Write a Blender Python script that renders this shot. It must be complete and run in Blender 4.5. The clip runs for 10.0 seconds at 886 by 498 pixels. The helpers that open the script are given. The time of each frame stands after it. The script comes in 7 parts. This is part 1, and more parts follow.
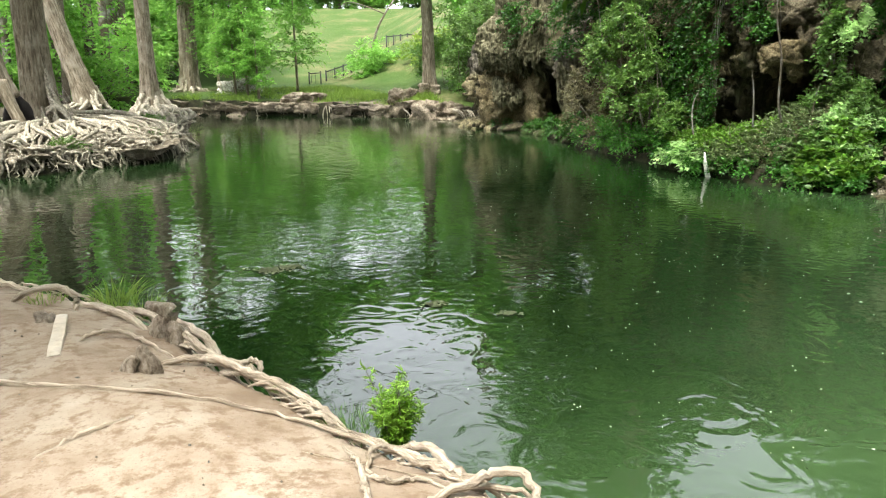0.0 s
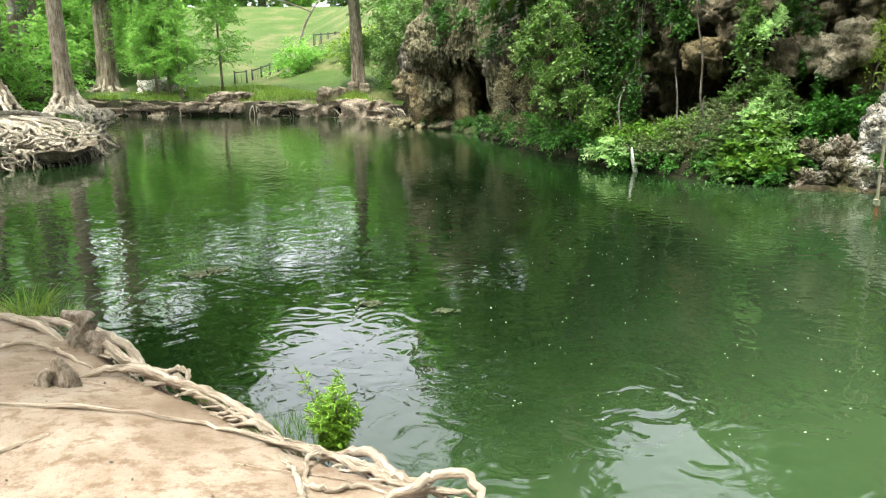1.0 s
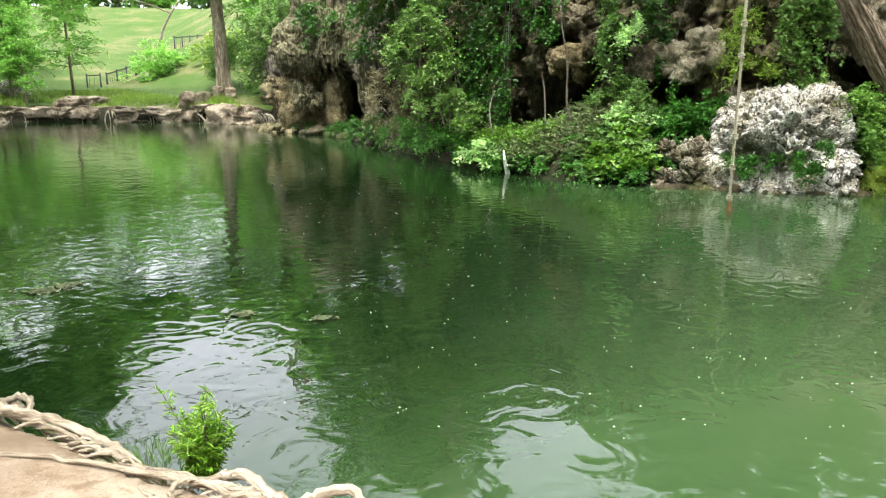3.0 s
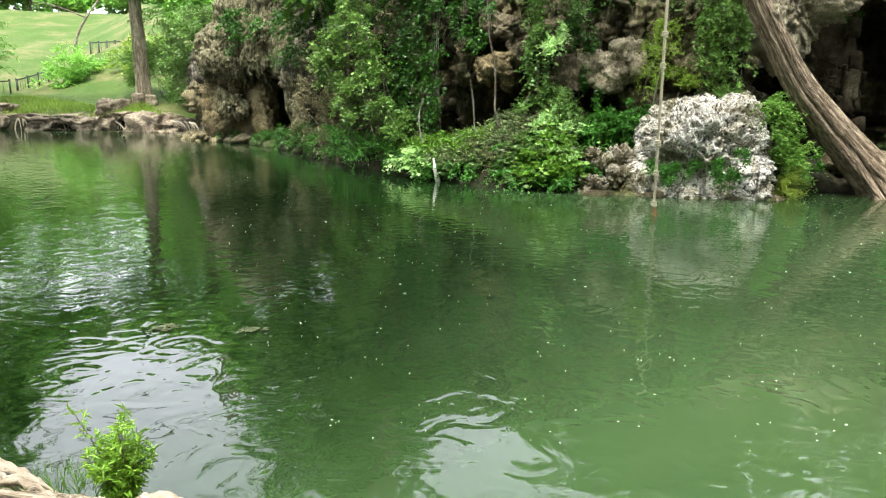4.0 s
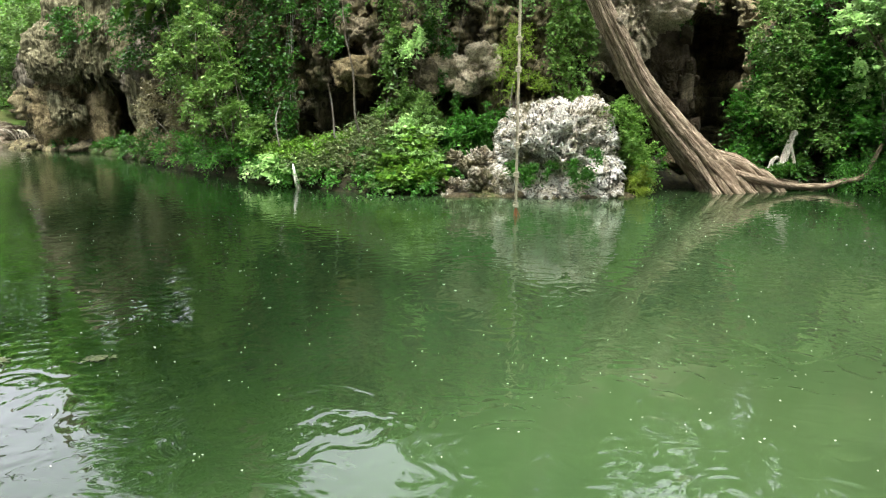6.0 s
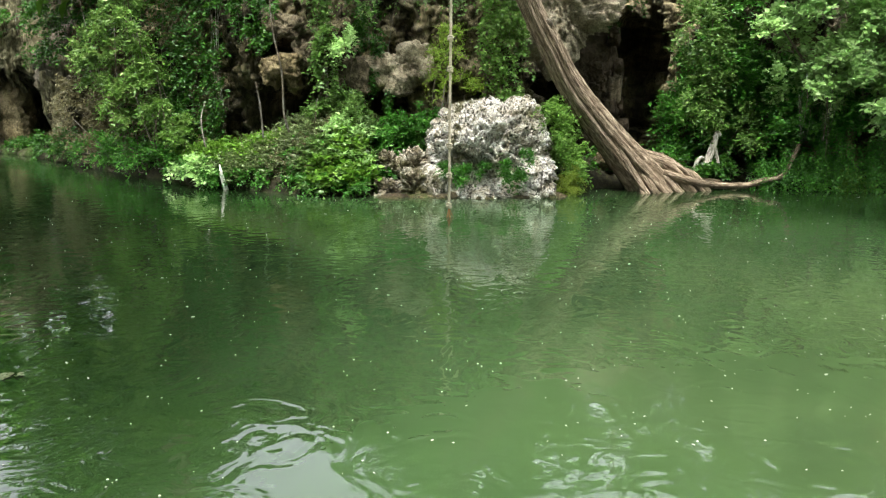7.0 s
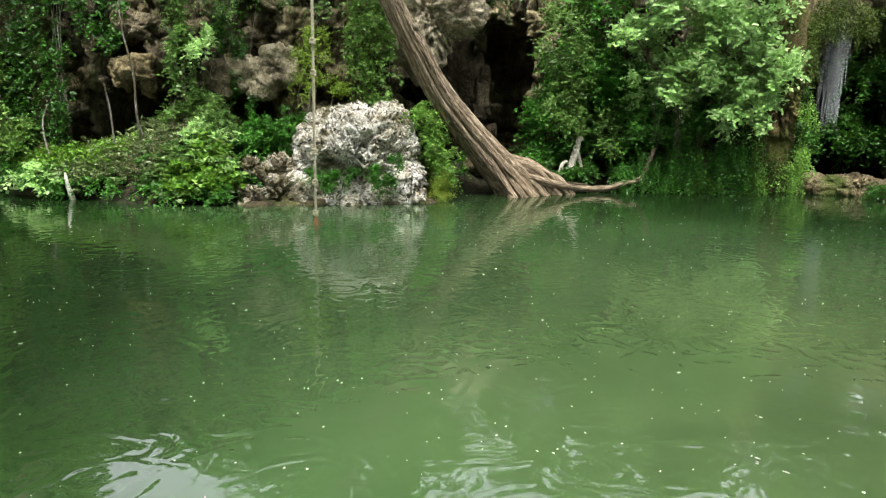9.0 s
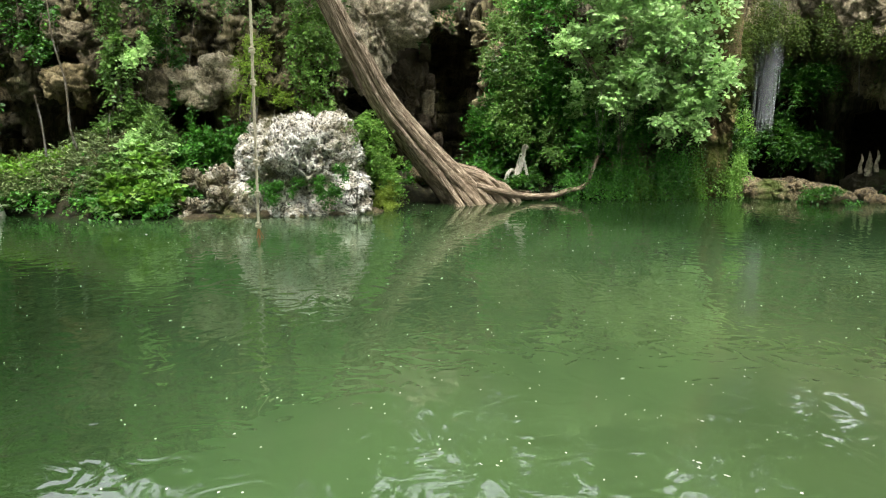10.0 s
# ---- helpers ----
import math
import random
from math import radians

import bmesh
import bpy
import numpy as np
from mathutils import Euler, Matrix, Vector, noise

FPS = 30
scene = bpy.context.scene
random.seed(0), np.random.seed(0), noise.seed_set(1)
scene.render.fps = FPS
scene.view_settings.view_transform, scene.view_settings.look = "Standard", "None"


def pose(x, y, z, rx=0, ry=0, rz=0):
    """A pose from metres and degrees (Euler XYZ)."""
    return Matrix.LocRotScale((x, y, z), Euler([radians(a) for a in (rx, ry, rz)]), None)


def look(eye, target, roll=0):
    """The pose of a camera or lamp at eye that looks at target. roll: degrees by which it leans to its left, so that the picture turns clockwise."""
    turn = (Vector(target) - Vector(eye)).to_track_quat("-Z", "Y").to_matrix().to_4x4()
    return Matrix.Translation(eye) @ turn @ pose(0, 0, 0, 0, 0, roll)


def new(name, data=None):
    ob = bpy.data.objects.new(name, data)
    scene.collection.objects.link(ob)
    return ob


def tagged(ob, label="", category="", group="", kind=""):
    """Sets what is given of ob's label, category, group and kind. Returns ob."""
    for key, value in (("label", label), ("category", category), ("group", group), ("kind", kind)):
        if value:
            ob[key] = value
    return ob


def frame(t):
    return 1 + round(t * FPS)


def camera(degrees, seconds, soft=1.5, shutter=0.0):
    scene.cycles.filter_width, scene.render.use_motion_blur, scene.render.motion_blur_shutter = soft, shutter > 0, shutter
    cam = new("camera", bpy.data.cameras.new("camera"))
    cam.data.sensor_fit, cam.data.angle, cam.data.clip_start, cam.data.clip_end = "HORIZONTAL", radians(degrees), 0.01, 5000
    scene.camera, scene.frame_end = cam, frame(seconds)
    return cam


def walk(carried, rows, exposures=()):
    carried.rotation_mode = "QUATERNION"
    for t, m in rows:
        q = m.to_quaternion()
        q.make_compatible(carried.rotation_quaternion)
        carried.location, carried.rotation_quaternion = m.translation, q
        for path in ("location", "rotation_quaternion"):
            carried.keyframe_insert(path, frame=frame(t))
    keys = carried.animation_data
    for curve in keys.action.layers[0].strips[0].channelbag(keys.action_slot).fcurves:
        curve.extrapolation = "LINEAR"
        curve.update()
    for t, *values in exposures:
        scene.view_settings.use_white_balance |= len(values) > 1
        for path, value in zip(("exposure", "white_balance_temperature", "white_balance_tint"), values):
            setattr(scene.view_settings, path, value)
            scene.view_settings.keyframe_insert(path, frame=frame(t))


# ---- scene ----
cam = camera(62.09, 10.0, 1.2)
PATH = [
    (0, (0.002, 0.0, 2.127), (0.002, 1.944, 1.659), -0.6),
    (0.5, (-0.006, 0.049, 2.107), (0.077, 1.992, 1.64), -0.7),
    (1, (-0.01, 0.106, 2.087), (0.171, 2.041, 1.615), -0.7),
    (1.5, (-0.008, 0.154, 2.067), (0.26, 2.08, 1.603), -0.7),
    (2, (-0.005, 0.206, 2.044), (0.358, 2.114, 1.569), -0.4),
    (2.5, (-0.003, 0.249, 2.024), (0.429, 2.145, 1.555), -0.4),
    (4, (0.016, 0.371, 1.967), (0.709, 2.197, 1.534), 0.2),
    (4.5, (0.017, 0.409, 1.947), (0.79, 2.203, 1.517), 0.2),
    (5, (0.022, 0.443, 1.932), (0.878, 2.202, 1.518), 0.5),
    (5.5, (0.033, 0.498, 1.946), (0.976, 2.212, 1.533), 0.2),
    (7, (0.161, 0.671, 1.968), (1.332, 2.236, 1.545), 0.5),
    (7.5, (0.215, 0.701, 1.973), (1.453, 2.218, 1.563), 0.6),
    (8, (0.278, 0.715, 1.975), (1.578, 2.177, 1.559), 0.8),
    (8.5, (0.347, 0.723, 1.97), (1.719, 2.119, 1.56), 1.0),
    (9, (0.405, 0.724, 1.965), (1.823, 2.075, 1.559), 1.0),
    (9.5, (0.454, 0.728, 1.961), (1.916, 2.033, 1.562), 0.7),
    (10, (0.513, 0.722, 1.96), (2.022, 1.978, 1.58), 0.6),
]
walk(cam, [(t, look(eye, target, roll)) for t, eye, target, roll in PATH],
     exposures=[(0.0, 2.78, 6420, 10), (1.0, 2.87, 6420, 10), (2.5, 2.98, 6400, 10), (5.5, 2.96, 6420, 10), (7.0, 2.91, 6450, 10), (8.5, 2.80, 6500, 10), (10.0, 2.83, 6500, 10)])

# ---- world and sun: bright thin cloud ----
SUN_EL, SUN_AZ = 70.0, -140.0
world = bpy.data.worlds.new("sky")
scene.world = world
world.use_nodes = True
wn, wl = world.node_tree.nodes, world.node_tree.links
sky = wn.new("ShaderNodeTexSky")
sky.sky_type = "NISHITA"
sky.sun_disc = False
sky.sun_elevation, sky.sun_rotation = radians(SUN_EL), radians(SUN_AZ)
sky.dust_density, sky.air_density = 3.0, 1.0
hue = wn.new("ShaderNodeHueSaturation")
hue.inputs["Saturation"].default_value = 0.18
wl.new(sky.outputs[0], hue.inputs["Color"])
wl.new(hue.outputs[0], wn["Background"].inputs["Color"])
wn["Background"].inputs["Strength"].default_value = 0.15
sun = new("sun", bpy.data.lights.new("sun", "SUN"))
sun.data.energy, sun.data.angle, sun.data.color = 1.0, radians(12), (1.0, 0.95, 0.86)
sa, se = radians(SUN_AZ), radians(SUN_EL)
sun.matrix_world = look((60 * math.sin(sa) * math.cos(se), 60 * math.cos(sa) * math.cos(se), 60 * math.sin(se)), (0, 0, 0))


# ---- materials ----
class Mat:
    """A small builder for node materials."""

    def __init__(self, name, rough=0.8, spec=0.3):
        self.m = bpy.data.materials.new(name)
        self.m.use_nodes = True
        self.n, self.l = self.m.node_tree.nodes, self.m.node_tree.links
        self.b = self.n["Principled BSDF"]
        self.b.inputs["Roughness"].default_value = rough
        self.b.inputs["Specular IOR Level"].default_value = spec
        self.co = self.n.new("ShaderNodeTexCoord").outputs["Object"]

    def scaled(self, s):
        mp = self.n.new("ShaderNodeMapping")
        mp.inputs["Scale"].default_value = s
        self.l.new(self.co, mp.inputs["Vector"])
        return mp.outputs[0]

    def noise(self, scale, detail=5.0, rough=0.6, stretch=None, distort=0.0):
        t = self.n.new("ShaderNodeTexNoise")
        t.inputs["Scale"].default_value, t.inputs["Detail"].default_value = scale, detail
        t.inputs["Roughness"].default_value, t.inputs["Distortion"].default_value = rough, distort
        self.l.new(self.scaled(stretch) if stretch else self.co, t.inputs["Vector"])
        return t.outputs[0]

    def cells(self, scale, stretch=None, feature="F1"):
        t = self.n.new("ShaderNodeTexVoronoi")
        t.feature = feature
        t.inputs["Scale"].default_value = scale
        self.l.new(self.scaled(stretch) if stretch else self.co, t.inputs["Vector"])
        return t.outputs["Distance"]

    def island(self):
        return self.n.new("ShaderNodeNewGeometry").outputs["Random Per Island"]

    def per_object(self):
        return self.n.new("ShaderNodeObjectInfo").outputs["Random"]

    def ramp(self, fac, *stops):
        r = self.n.new("ShaderNodeValToRGB")
        while len(r.color_ramp.elements) < len(stops):
            r.color_ramp.elements.new(0.5)
        for e, (p, c) in zip(r.color_ramp.elements, stops):
            e.position, e.color = p, (*c, 1)
        self.l.new(fac, r.inputs[0])
        return r.outputs[0]

    def mix(self, fac, a, b, how="MIX"):
        x = self.n.new("ShaderNodeMix")
        x.data_type, x.blend_type = "RGBA", how
        for sock, v in ((x.inputs[0], fac), (x.inputs[6], a), (x.inputs[7], b)):
            if isinstance(v, (int, float)):
                sock.default_value = v
            elif isinstance(v, tuple):
                sock.default_value = (*v, 1)
            else:
                self.l.new(v, sock)
        return x.outputs[2]

    def math(self, op, a, b=0.0):
        x = self.n.new("ShaderNodeMath")
        x.operation = op
        for sock, v in ((x.inputs[0], a), (x.inputs[1], b)):
            if isinstance(v, (int, float)):
                sock.default_value = v
            else:
                self.l.new(v, sock)
        return x.outputs[0]

    def color(self, c):
        self.l.new(c, self.b.inputs["Base Color"])

    def bump(self, height, strength, distance=0.02):
        x = self.n.new("ShaderNodeBump")
        x.inputs["Strength"].default_value, x.inputs["Distance"].default_value = strength, distance
        self.l.new(height, x.inputs["Height"])
        self.l.new(x.outputs[0], self.b.inputs["Normal"])


def leaf_material(name, dark, mid, light, glow=0.35, rough=0.42):
    """Leaves: colour by leaf, some light passing through."""
    k = Mat(name, rough, 0.30)
    c = k.ramp(k.island(), (0.0, dark), (0.45, mid), (0.85, mid), (1.0, light))
    big = k.noise(0.9, 2.0)
    c = k.mix(k.ramp(big, (0.35, (0, 0, 0)), (0.7, (1, 1, 1))), k.mix(0.55, c, dark), c)
    k.color(c)
    tr = k.n.new("ShaderNodeBsdfTranslucent")
    bright = k.mix(0.5, c, light)
    k.l.new(bright, tr.inputs["Color"])
    mx = k.n.new("ShaderNodeMixShader")
    mx.inputs[0].default_value = glow * 0.72
    k.l.new(k.b.outputs[0], mx.inputs[1])
    k.l.new(tr.outputs[0], mx.inputs[2])
    k.l.new(mx.outputs[0], k.n["Material Output"].inputs["Surface"])
    return k.m


def bark_material(name, dark, mid, light, stretch=(7, 7, 0.6), patch=(0.5, 0.5, 0.48), patchy=0.5, grain=False, vary=0.0):
    """Bark or bare wood; grain: fibres that run along the stem, by its own coordinates."""
    k = Mat(name, 0.9, 0.15)
    if grain:
        at = k.n.new("ShaderNodeAttribute")
        at.attribute_name = "grain"
        k.co = at.outputs["Vector"]
    fib = k.noise(3.0, 9.0, 0.72, stretch, 0.5)
    c = k.ramp(fib, (0.34, dark), (0.5, mid), (0.66, light))
    blot = k.ramp(k.noise(1.6, 6.0, 0.65), (0.5, (0, 0, 0)), (0.68, (1, 1, 1)))
    c = k.mix(k.math("MULTIPLY", blot, patchy), c, patch)
    if vary:
        c = k.mix(k.ramp(k.island(), (0.0, (vary, vary, vary)), (0.75, (0, 0, 0))), c, k.mix(0.75, c, (0.03, 0.028, 0.02)))
    k.color(c)
    k.bump(fib, 1.0, 0.04)
    return k.m


def stone_material(name, stops, scale=1.0, pit=14.0, bump=0.9, moss=None, moss_at=0.6, holes=0.0):
    k = Mat(name, 0.92, 0.15)
    big = k.noise(1.3 * scale, 12.0, 0.72, None, 0.8)
    c = k.ramp(big, *stops)
    fine = k.noise(13.0 * scale, 12.0, 0.78, None, 0.6)
    pits = k.cells(pit)
    c = k.mix(k.ramp(fine, (0.36, (1, 1, 1)), (0.56, (0, 0, 0))), c, k.mix(0.8, c, (0.012, 0.010, 0.008)))
    if holes:
        # Near-black in the swirl's dips paints the shade inside small holes.
        swirl = k.noise(holes, 5.0, 0.6, None, 2.2)
        c = k.mix(k.ramp(swirl, (0.40, (0.92, 0.92, 0.92)), (0.49, (0, 0, 0))), c, (0.04, 0.036, 0.026))
        fine = k.math("ADD", fine, k.math("MULTIPLY", swirl, 1.6))
    if moss:
        m = k.ramp(k.noise(0.8, 8.0, 0.7), (moss_at, (0, 0, 0)), (moss_at + 0.10, (1, 1, 1)))
        c = k.mix(k.math("MULTIPLY", m, 0.8), c, moss)
    k.color(c)
    k.bump(k.math("ADD", k.math("MULTIPLY", fine, 1.2), k.math("MULTIPLY", pits, 0.6)), bump, 0.06)
    return k.m


def make_ground_material():
    """Packed tan soil by the water, grass on the slopes, blended by wear."""
    k = Mat("ground_soil", 0.95, 0.15)
    n1, n2, n3 = k.noise(1.1, 6.0, 0.62), k.noise(9.0, 7.0, 0.7), k.noise(60.0, 4.0, 0.7)
    soil = k.ramp(n1, (0.34, (0.19, 0.138, 0.092)), (0.48, (0.285, 0.224, 0.162)), (0.62, (0.375, 0.318, 0.245)))
    soil = k.mix(k.ramp(n2, (0.38, (1, 1, 1)), (0.52, (0, 0, 0))), soil, (0.20, 0.14, 0.09))
    soil = k.mix(k.ramp(n3, (0.30, (0.8, 0.8, 0.8)), (0.42, (0, 0, 0))), soil, (0.16, 0.11, 0.07))
    g1 = k.noise(0.35, 6.0, 0.65)
    g2 = k.noise(5.0, 6.0, 0.7)
    grass = k.ramp(g1, (0.3, (0.028, 0.062, 0.009)), (0.5, (0.050, 0.080, 0.018)), (0.66, (0.118, 0.106, 0.050)))
    grass = k.mix(k.ramp(g2, (0.35, (0.7, 0.7, 0.7)), (0.6, (0, 0, 0))), grass, (0.026, 0.052, 0.007))
    at = k.n.new("ShaderNodeAttribute")
    at.attribute_name = "grassy"
    wob = k.math("ADD", at.outputs["Fac"], k.math("MULTIPLY", k.math("SUBTRACT", n2, 0.5), 0.6))
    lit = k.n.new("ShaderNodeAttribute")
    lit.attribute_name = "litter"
    # Leaf litter's brown, blackened further for the shade of undercut waterlines.
    shaded_humus = k.ramp(n2, (0.35, (0.006, 0.006, 0.004)), (0.5, (0.016, 0.015, 0.008)), (0.65, (0.030, 0.030, 0.012)))
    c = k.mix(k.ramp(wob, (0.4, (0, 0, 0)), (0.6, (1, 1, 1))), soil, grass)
    k.color(k.mix(lit.outputs["Fac"], c, shaded_humus))
    k.bump(k.math("ADD", k.math("MULTIPLY", n2, 0.6), k.math("MULTIPLY", n3, 0.35)), 0.75, 0.03)
    return k.m


def make_water_material():
    """Green spring water, shore shade and dark reflections put into its colour, with a rippled mirror surface."""
    k = Mat("pool_water", 0.018, 0.9)
    k.b.inputs["IOR"].default_value = 1.333
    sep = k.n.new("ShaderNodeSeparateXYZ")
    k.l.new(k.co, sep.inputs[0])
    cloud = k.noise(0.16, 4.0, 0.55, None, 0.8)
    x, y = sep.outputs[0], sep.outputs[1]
    # Base colour darkens toward cliff and far shore for their shade and reflection.
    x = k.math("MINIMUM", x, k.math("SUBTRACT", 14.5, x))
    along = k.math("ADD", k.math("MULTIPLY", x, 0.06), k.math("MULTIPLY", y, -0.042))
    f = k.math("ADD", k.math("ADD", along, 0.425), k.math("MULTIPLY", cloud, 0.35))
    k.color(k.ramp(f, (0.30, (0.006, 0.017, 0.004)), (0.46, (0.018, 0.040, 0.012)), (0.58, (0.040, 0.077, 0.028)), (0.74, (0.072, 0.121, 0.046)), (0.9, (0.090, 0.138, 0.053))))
    swell = k.noise(1.0, 1.0, 0.4, None, 0.9)
    ripple = k.noise(7.5, 1.5, 0.5, None, 1.6)
    swirl = k.noise(2.8, 0.8, 0.4, None, 2.2)
    calm = k.ramp(k.noise(0.22, 2.0), (0.4, (0.25, 0.25, 0.25)), (0.62, (1, 1, 1)))
    h = k.math("ADD", k.math("ADD", k.math("MULTIPLY", swell, 0.50), k.math("MULTIPLY", swirl, 0.52)), k.math("MULTIPLY", k.math("MULTIPLY", ripple, 0.06), calm))
    k.bump(h, 0.5, 0.019)
    return k.m


def make_cliff_material():
    """Tufa, darkened in colour for the cliff's shade: grey-brown curtains streaked from above, tan where it is dry,
    moss in patches.
    """
    k = Mat("cliff_tufa", 0.9, 0.2)
    big = k.noise(0.55, 6.0, 0.65, None, 0.6)
    streak = k.noise(2.6, 10.0, 0.72, (1.6, 1.6, 0.22), 0.5)
    fine = k.noise(9.0, 10.0, 0.78, (1, 1, 0.7), 0.6)
    grey = k.ramp(streak, (0.34, (0.008, 0.007, 0.004)), (0.47, (0.042, 0.037, 0.021)), (0.58, (0.098, 0.087, 0.052)), (0.72, (0.19, 0.170, 0.108)))
    tan = k.ramp(streak, (0.34, (0.016, 0.013, 0.006)), (0.45, (0.122, 0.104, 0.054)), (0.56, (0.245, 0.212, 0.118)), (0.70, (0.38, 0.335, 0.205)))
    c = k.mix(k.ramp(big, (0.45, (0, 0, 0)), (0.57, (1, 1, 1))), grey, tan)
    cur = k.n.new("ShaderNodeAttribute")
    cur.attribute_name = "curtain"
    comb = k.noise(2.0, 8.0, 0.7, (4, 4, 0.25), 0.3)
    drip = k.ramp(comb, (0.36, (0.036, 0.031, 0.022)), (0.5, (0.125, 0.112, 0.084)), (0.64, (0.235, 0.212, 0.165)))
    c = k.mix(cur.outputs["Fac"], c, drip)
    calm = k.math("SUBTRACT", 1.0, k.math("MULTIPLY", cur.outputs["Fac"], 0.75))
    c = k.mix(k.math("MULTIPLY", k.ramp(fine, (0.37, (0.95, 0.95, 0.95)), (0.50, (0, 0, 0))), calm), c, (0.012, 0.010, 0.007))
    m = k.ramp(k.noise(0.8, 8.0, 0.7), (0.57, (0, 0, 0)), (0.66, (0.7, 0.7, 0.7)))
    k.color(k.mix(m, c, (0.045, 0.060, 0.016)))
    k.bump(k.math("ADD", k.math("MULTIPLY", fine, 1.0), k.math("MULTIPLY", streak, 1.2)), 1.0, 0.07)
    return k.m


M_GROUND, M_WATER = make_ground_material(), make_water_material()
M_ROOT = bark_material("root_wood", (0.22, 0.168, 0.115), (0.55, 0.455, 0.34), (0.80, 0.71, 0.575), (16, 16, 1.6), (0.58, 0.52, 0.43), 0.35, True)
M_KNEE = bark_material("knee_wood", (0.13, 0.10, 0.07), (0.33, 0.27, 0.20), (0.55, 0.48, 0.39), (10, 10, 5), (0.42, 0.38, 0.31), 0.4)
M_ROOT_GREY = bark_material("grey_root_wood", (0.09, 0.078, 0.054), (0.36, 0.32, 0.24), (0.64, 0.59, 0.475), (6, 6, 6), (0.44, 0.42, 0.31), 0.5, False, 0.75)
M_BARK = bark_material("cypress_bark", (0.045, 0.035, 0.022), (0.165, 0.137, 0.092), (0.34, 0.30, 0.225), (4.5, 4.5, 0.7), (0.31, 0.28, 0.215), 0.8, True)
M_BARK_LEAN = bark_material("leaning_bark", (0.020, 0.015, 0.010), (0.165, 0.128, 0.086), (0.47, 0.385, 0.28), (13, 13, 1.4), (0.12, 0.085, 0.052), 0.6, True)
M_TWIG = bark_material("twig_bark", (0.05, 0.04, 0.03), (0.12, 0.10, 0.07), (0.22, 0.19, 0.145), (20, 20, 4))
M_DEADWOOD = bark_material("bleached_wood", (0.46, 0.39, 0.29), (0.60, 0.52, 0.40), (0.70, 0.63, 0.50), (3, 3, 3))
M_BLEACHED = bark_material("white_bare_wood", (0.62, 0.58, 0.52), (0.80, 0.77, 0.72), (0.88, 0.86, 0.82), (12, 12, 2))
M_SNAG = bark_material("grey_dead_wood", (0.24, 0.22, 0.18), (0.46, 0.43, 0.37), (0.66, 0.62, 0.55), (12, 12, 3))
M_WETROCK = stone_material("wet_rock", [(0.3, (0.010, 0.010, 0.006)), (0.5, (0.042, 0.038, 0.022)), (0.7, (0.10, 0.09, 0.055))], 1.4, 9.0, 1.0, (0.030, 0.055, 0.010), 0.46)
M_CLIFF = make_cliff_material()
M_FLATROCK = stone_material("mossy_rock", [(0.32, (0.022, 0.017, 0.009)), (0.48, (0.125, 0.098, 0.052)), (0.66, (0.36, 0.295, 0.175))], 1.5, 12.0, 0.9, (0.05, 0.08, 0.012), 0.56, 7.0)
M_COLUMN = stone_material("mossy_dripstone", [(0.3, (0.03, 0.022, 0.010)), (0.5, (0.13, 0.100, 0.045)), (0.7, (0.27, 0.21, 0.10))], 1.6, 9.0, 1.0, (0.06, 0.082, 0.012), 0.47)
M_FARROCK = stone_material("bank_rock", [(0.3, (0.10, 0.08, 0.054)), (0.5, (0.26, 0.215, 0.155)), (0.7, (0.44, 0.38, 0.285))], 1.0, 6.0, 0.9, (0.08, 0.12, 0.025), 0.6)
M_BOULDER = stone_material("boulder_tufa", [(0.30, (0.14, 0.12, 0.072)), (0.39, (0.36, 0.32, 0.225)), (0.47, (0.68, 0.63, 0.50)), (0.55, (0.94, 0.91, 0.82))], 2.4, 22.0, 0.8, (0.11, 0.105, 0.04), 0.55, 7.0)
M_FOOTSTONE = stone_material("foot_tufa", [(0.32, (0.10, 0.082, 0.046)), (0.44, (0.30, 0.255, 0.165)), (0.54, (0.66, 0.60, 0.46)), (0.62, (0.92, 0.88, 0.77))], 2.4, 22.0, 0.9, (0.10, 0.10, 0.035), 0.52, 8.0)
M_CURTAIN = bark_material("dripstone_curtain", (0.013, 0.0115, 0.006), (0.086, 0.080, 0.044), (0.235, 0.222, 0.138), (4.0, 4.0, 0.7), (0.13, 0.114, 0.062), 0.4)
M_BROW = stone_material("pale_brown_tufa", [(0.3, (0.1105, 0.091, 0.0572)), (0.46, (0.351, 0.3055, 0.208)), (0.62, (0.598, 0.533, 0.3835))], 1.4, 9.0, 0.9, (0.08, 0.08, 0.03), 0.60)
M_TAN = stone_material("tan_tufa", [(0.30, (0.050, 0.040, 0.020)), (0.46, (0.155, 0.124, 0.062)), (0.62, (0.275, 0.228, 0.128))], 1.4, 9.0, 0.9, (0.06, 0.058, 0.022), 0.58)
M_BROWN = stone_material("brown_tufa", [(0.3, (0.0312, 0.026, 0.0156)), (0.46, (0.1105, 0.0923, 0.0559)), (0.62, (0.2275, 0.1976, 0.1274))], 1.4, 9.0, 0.9, (0.035, 0.042, 0.012), 0.56)
# Brown stone darkened in colour for the shade of the recess.
M_CAVE_SHADE = stone_material("shaded_cave_stone", [(0.30, (0.012, 0.009, 0.005)), (0.46, (0.040, 0.031, 0.018)), (0.62, (0.085, 0.068, 0.040))], 1.8, 9.0, 0.9, (0.016, 0.022, 0.006), 0.56)
M_MOSS = leaf_material("moss", (0.022, 0.045, 0.006), (0.06, 0.10, 0.010), (0.13, 0.17, 0.02), 0.15, 0.9)
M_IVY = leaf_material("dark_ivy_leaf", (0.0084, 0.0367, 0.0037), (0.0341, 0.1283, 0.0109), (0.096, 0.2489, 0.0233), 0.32)
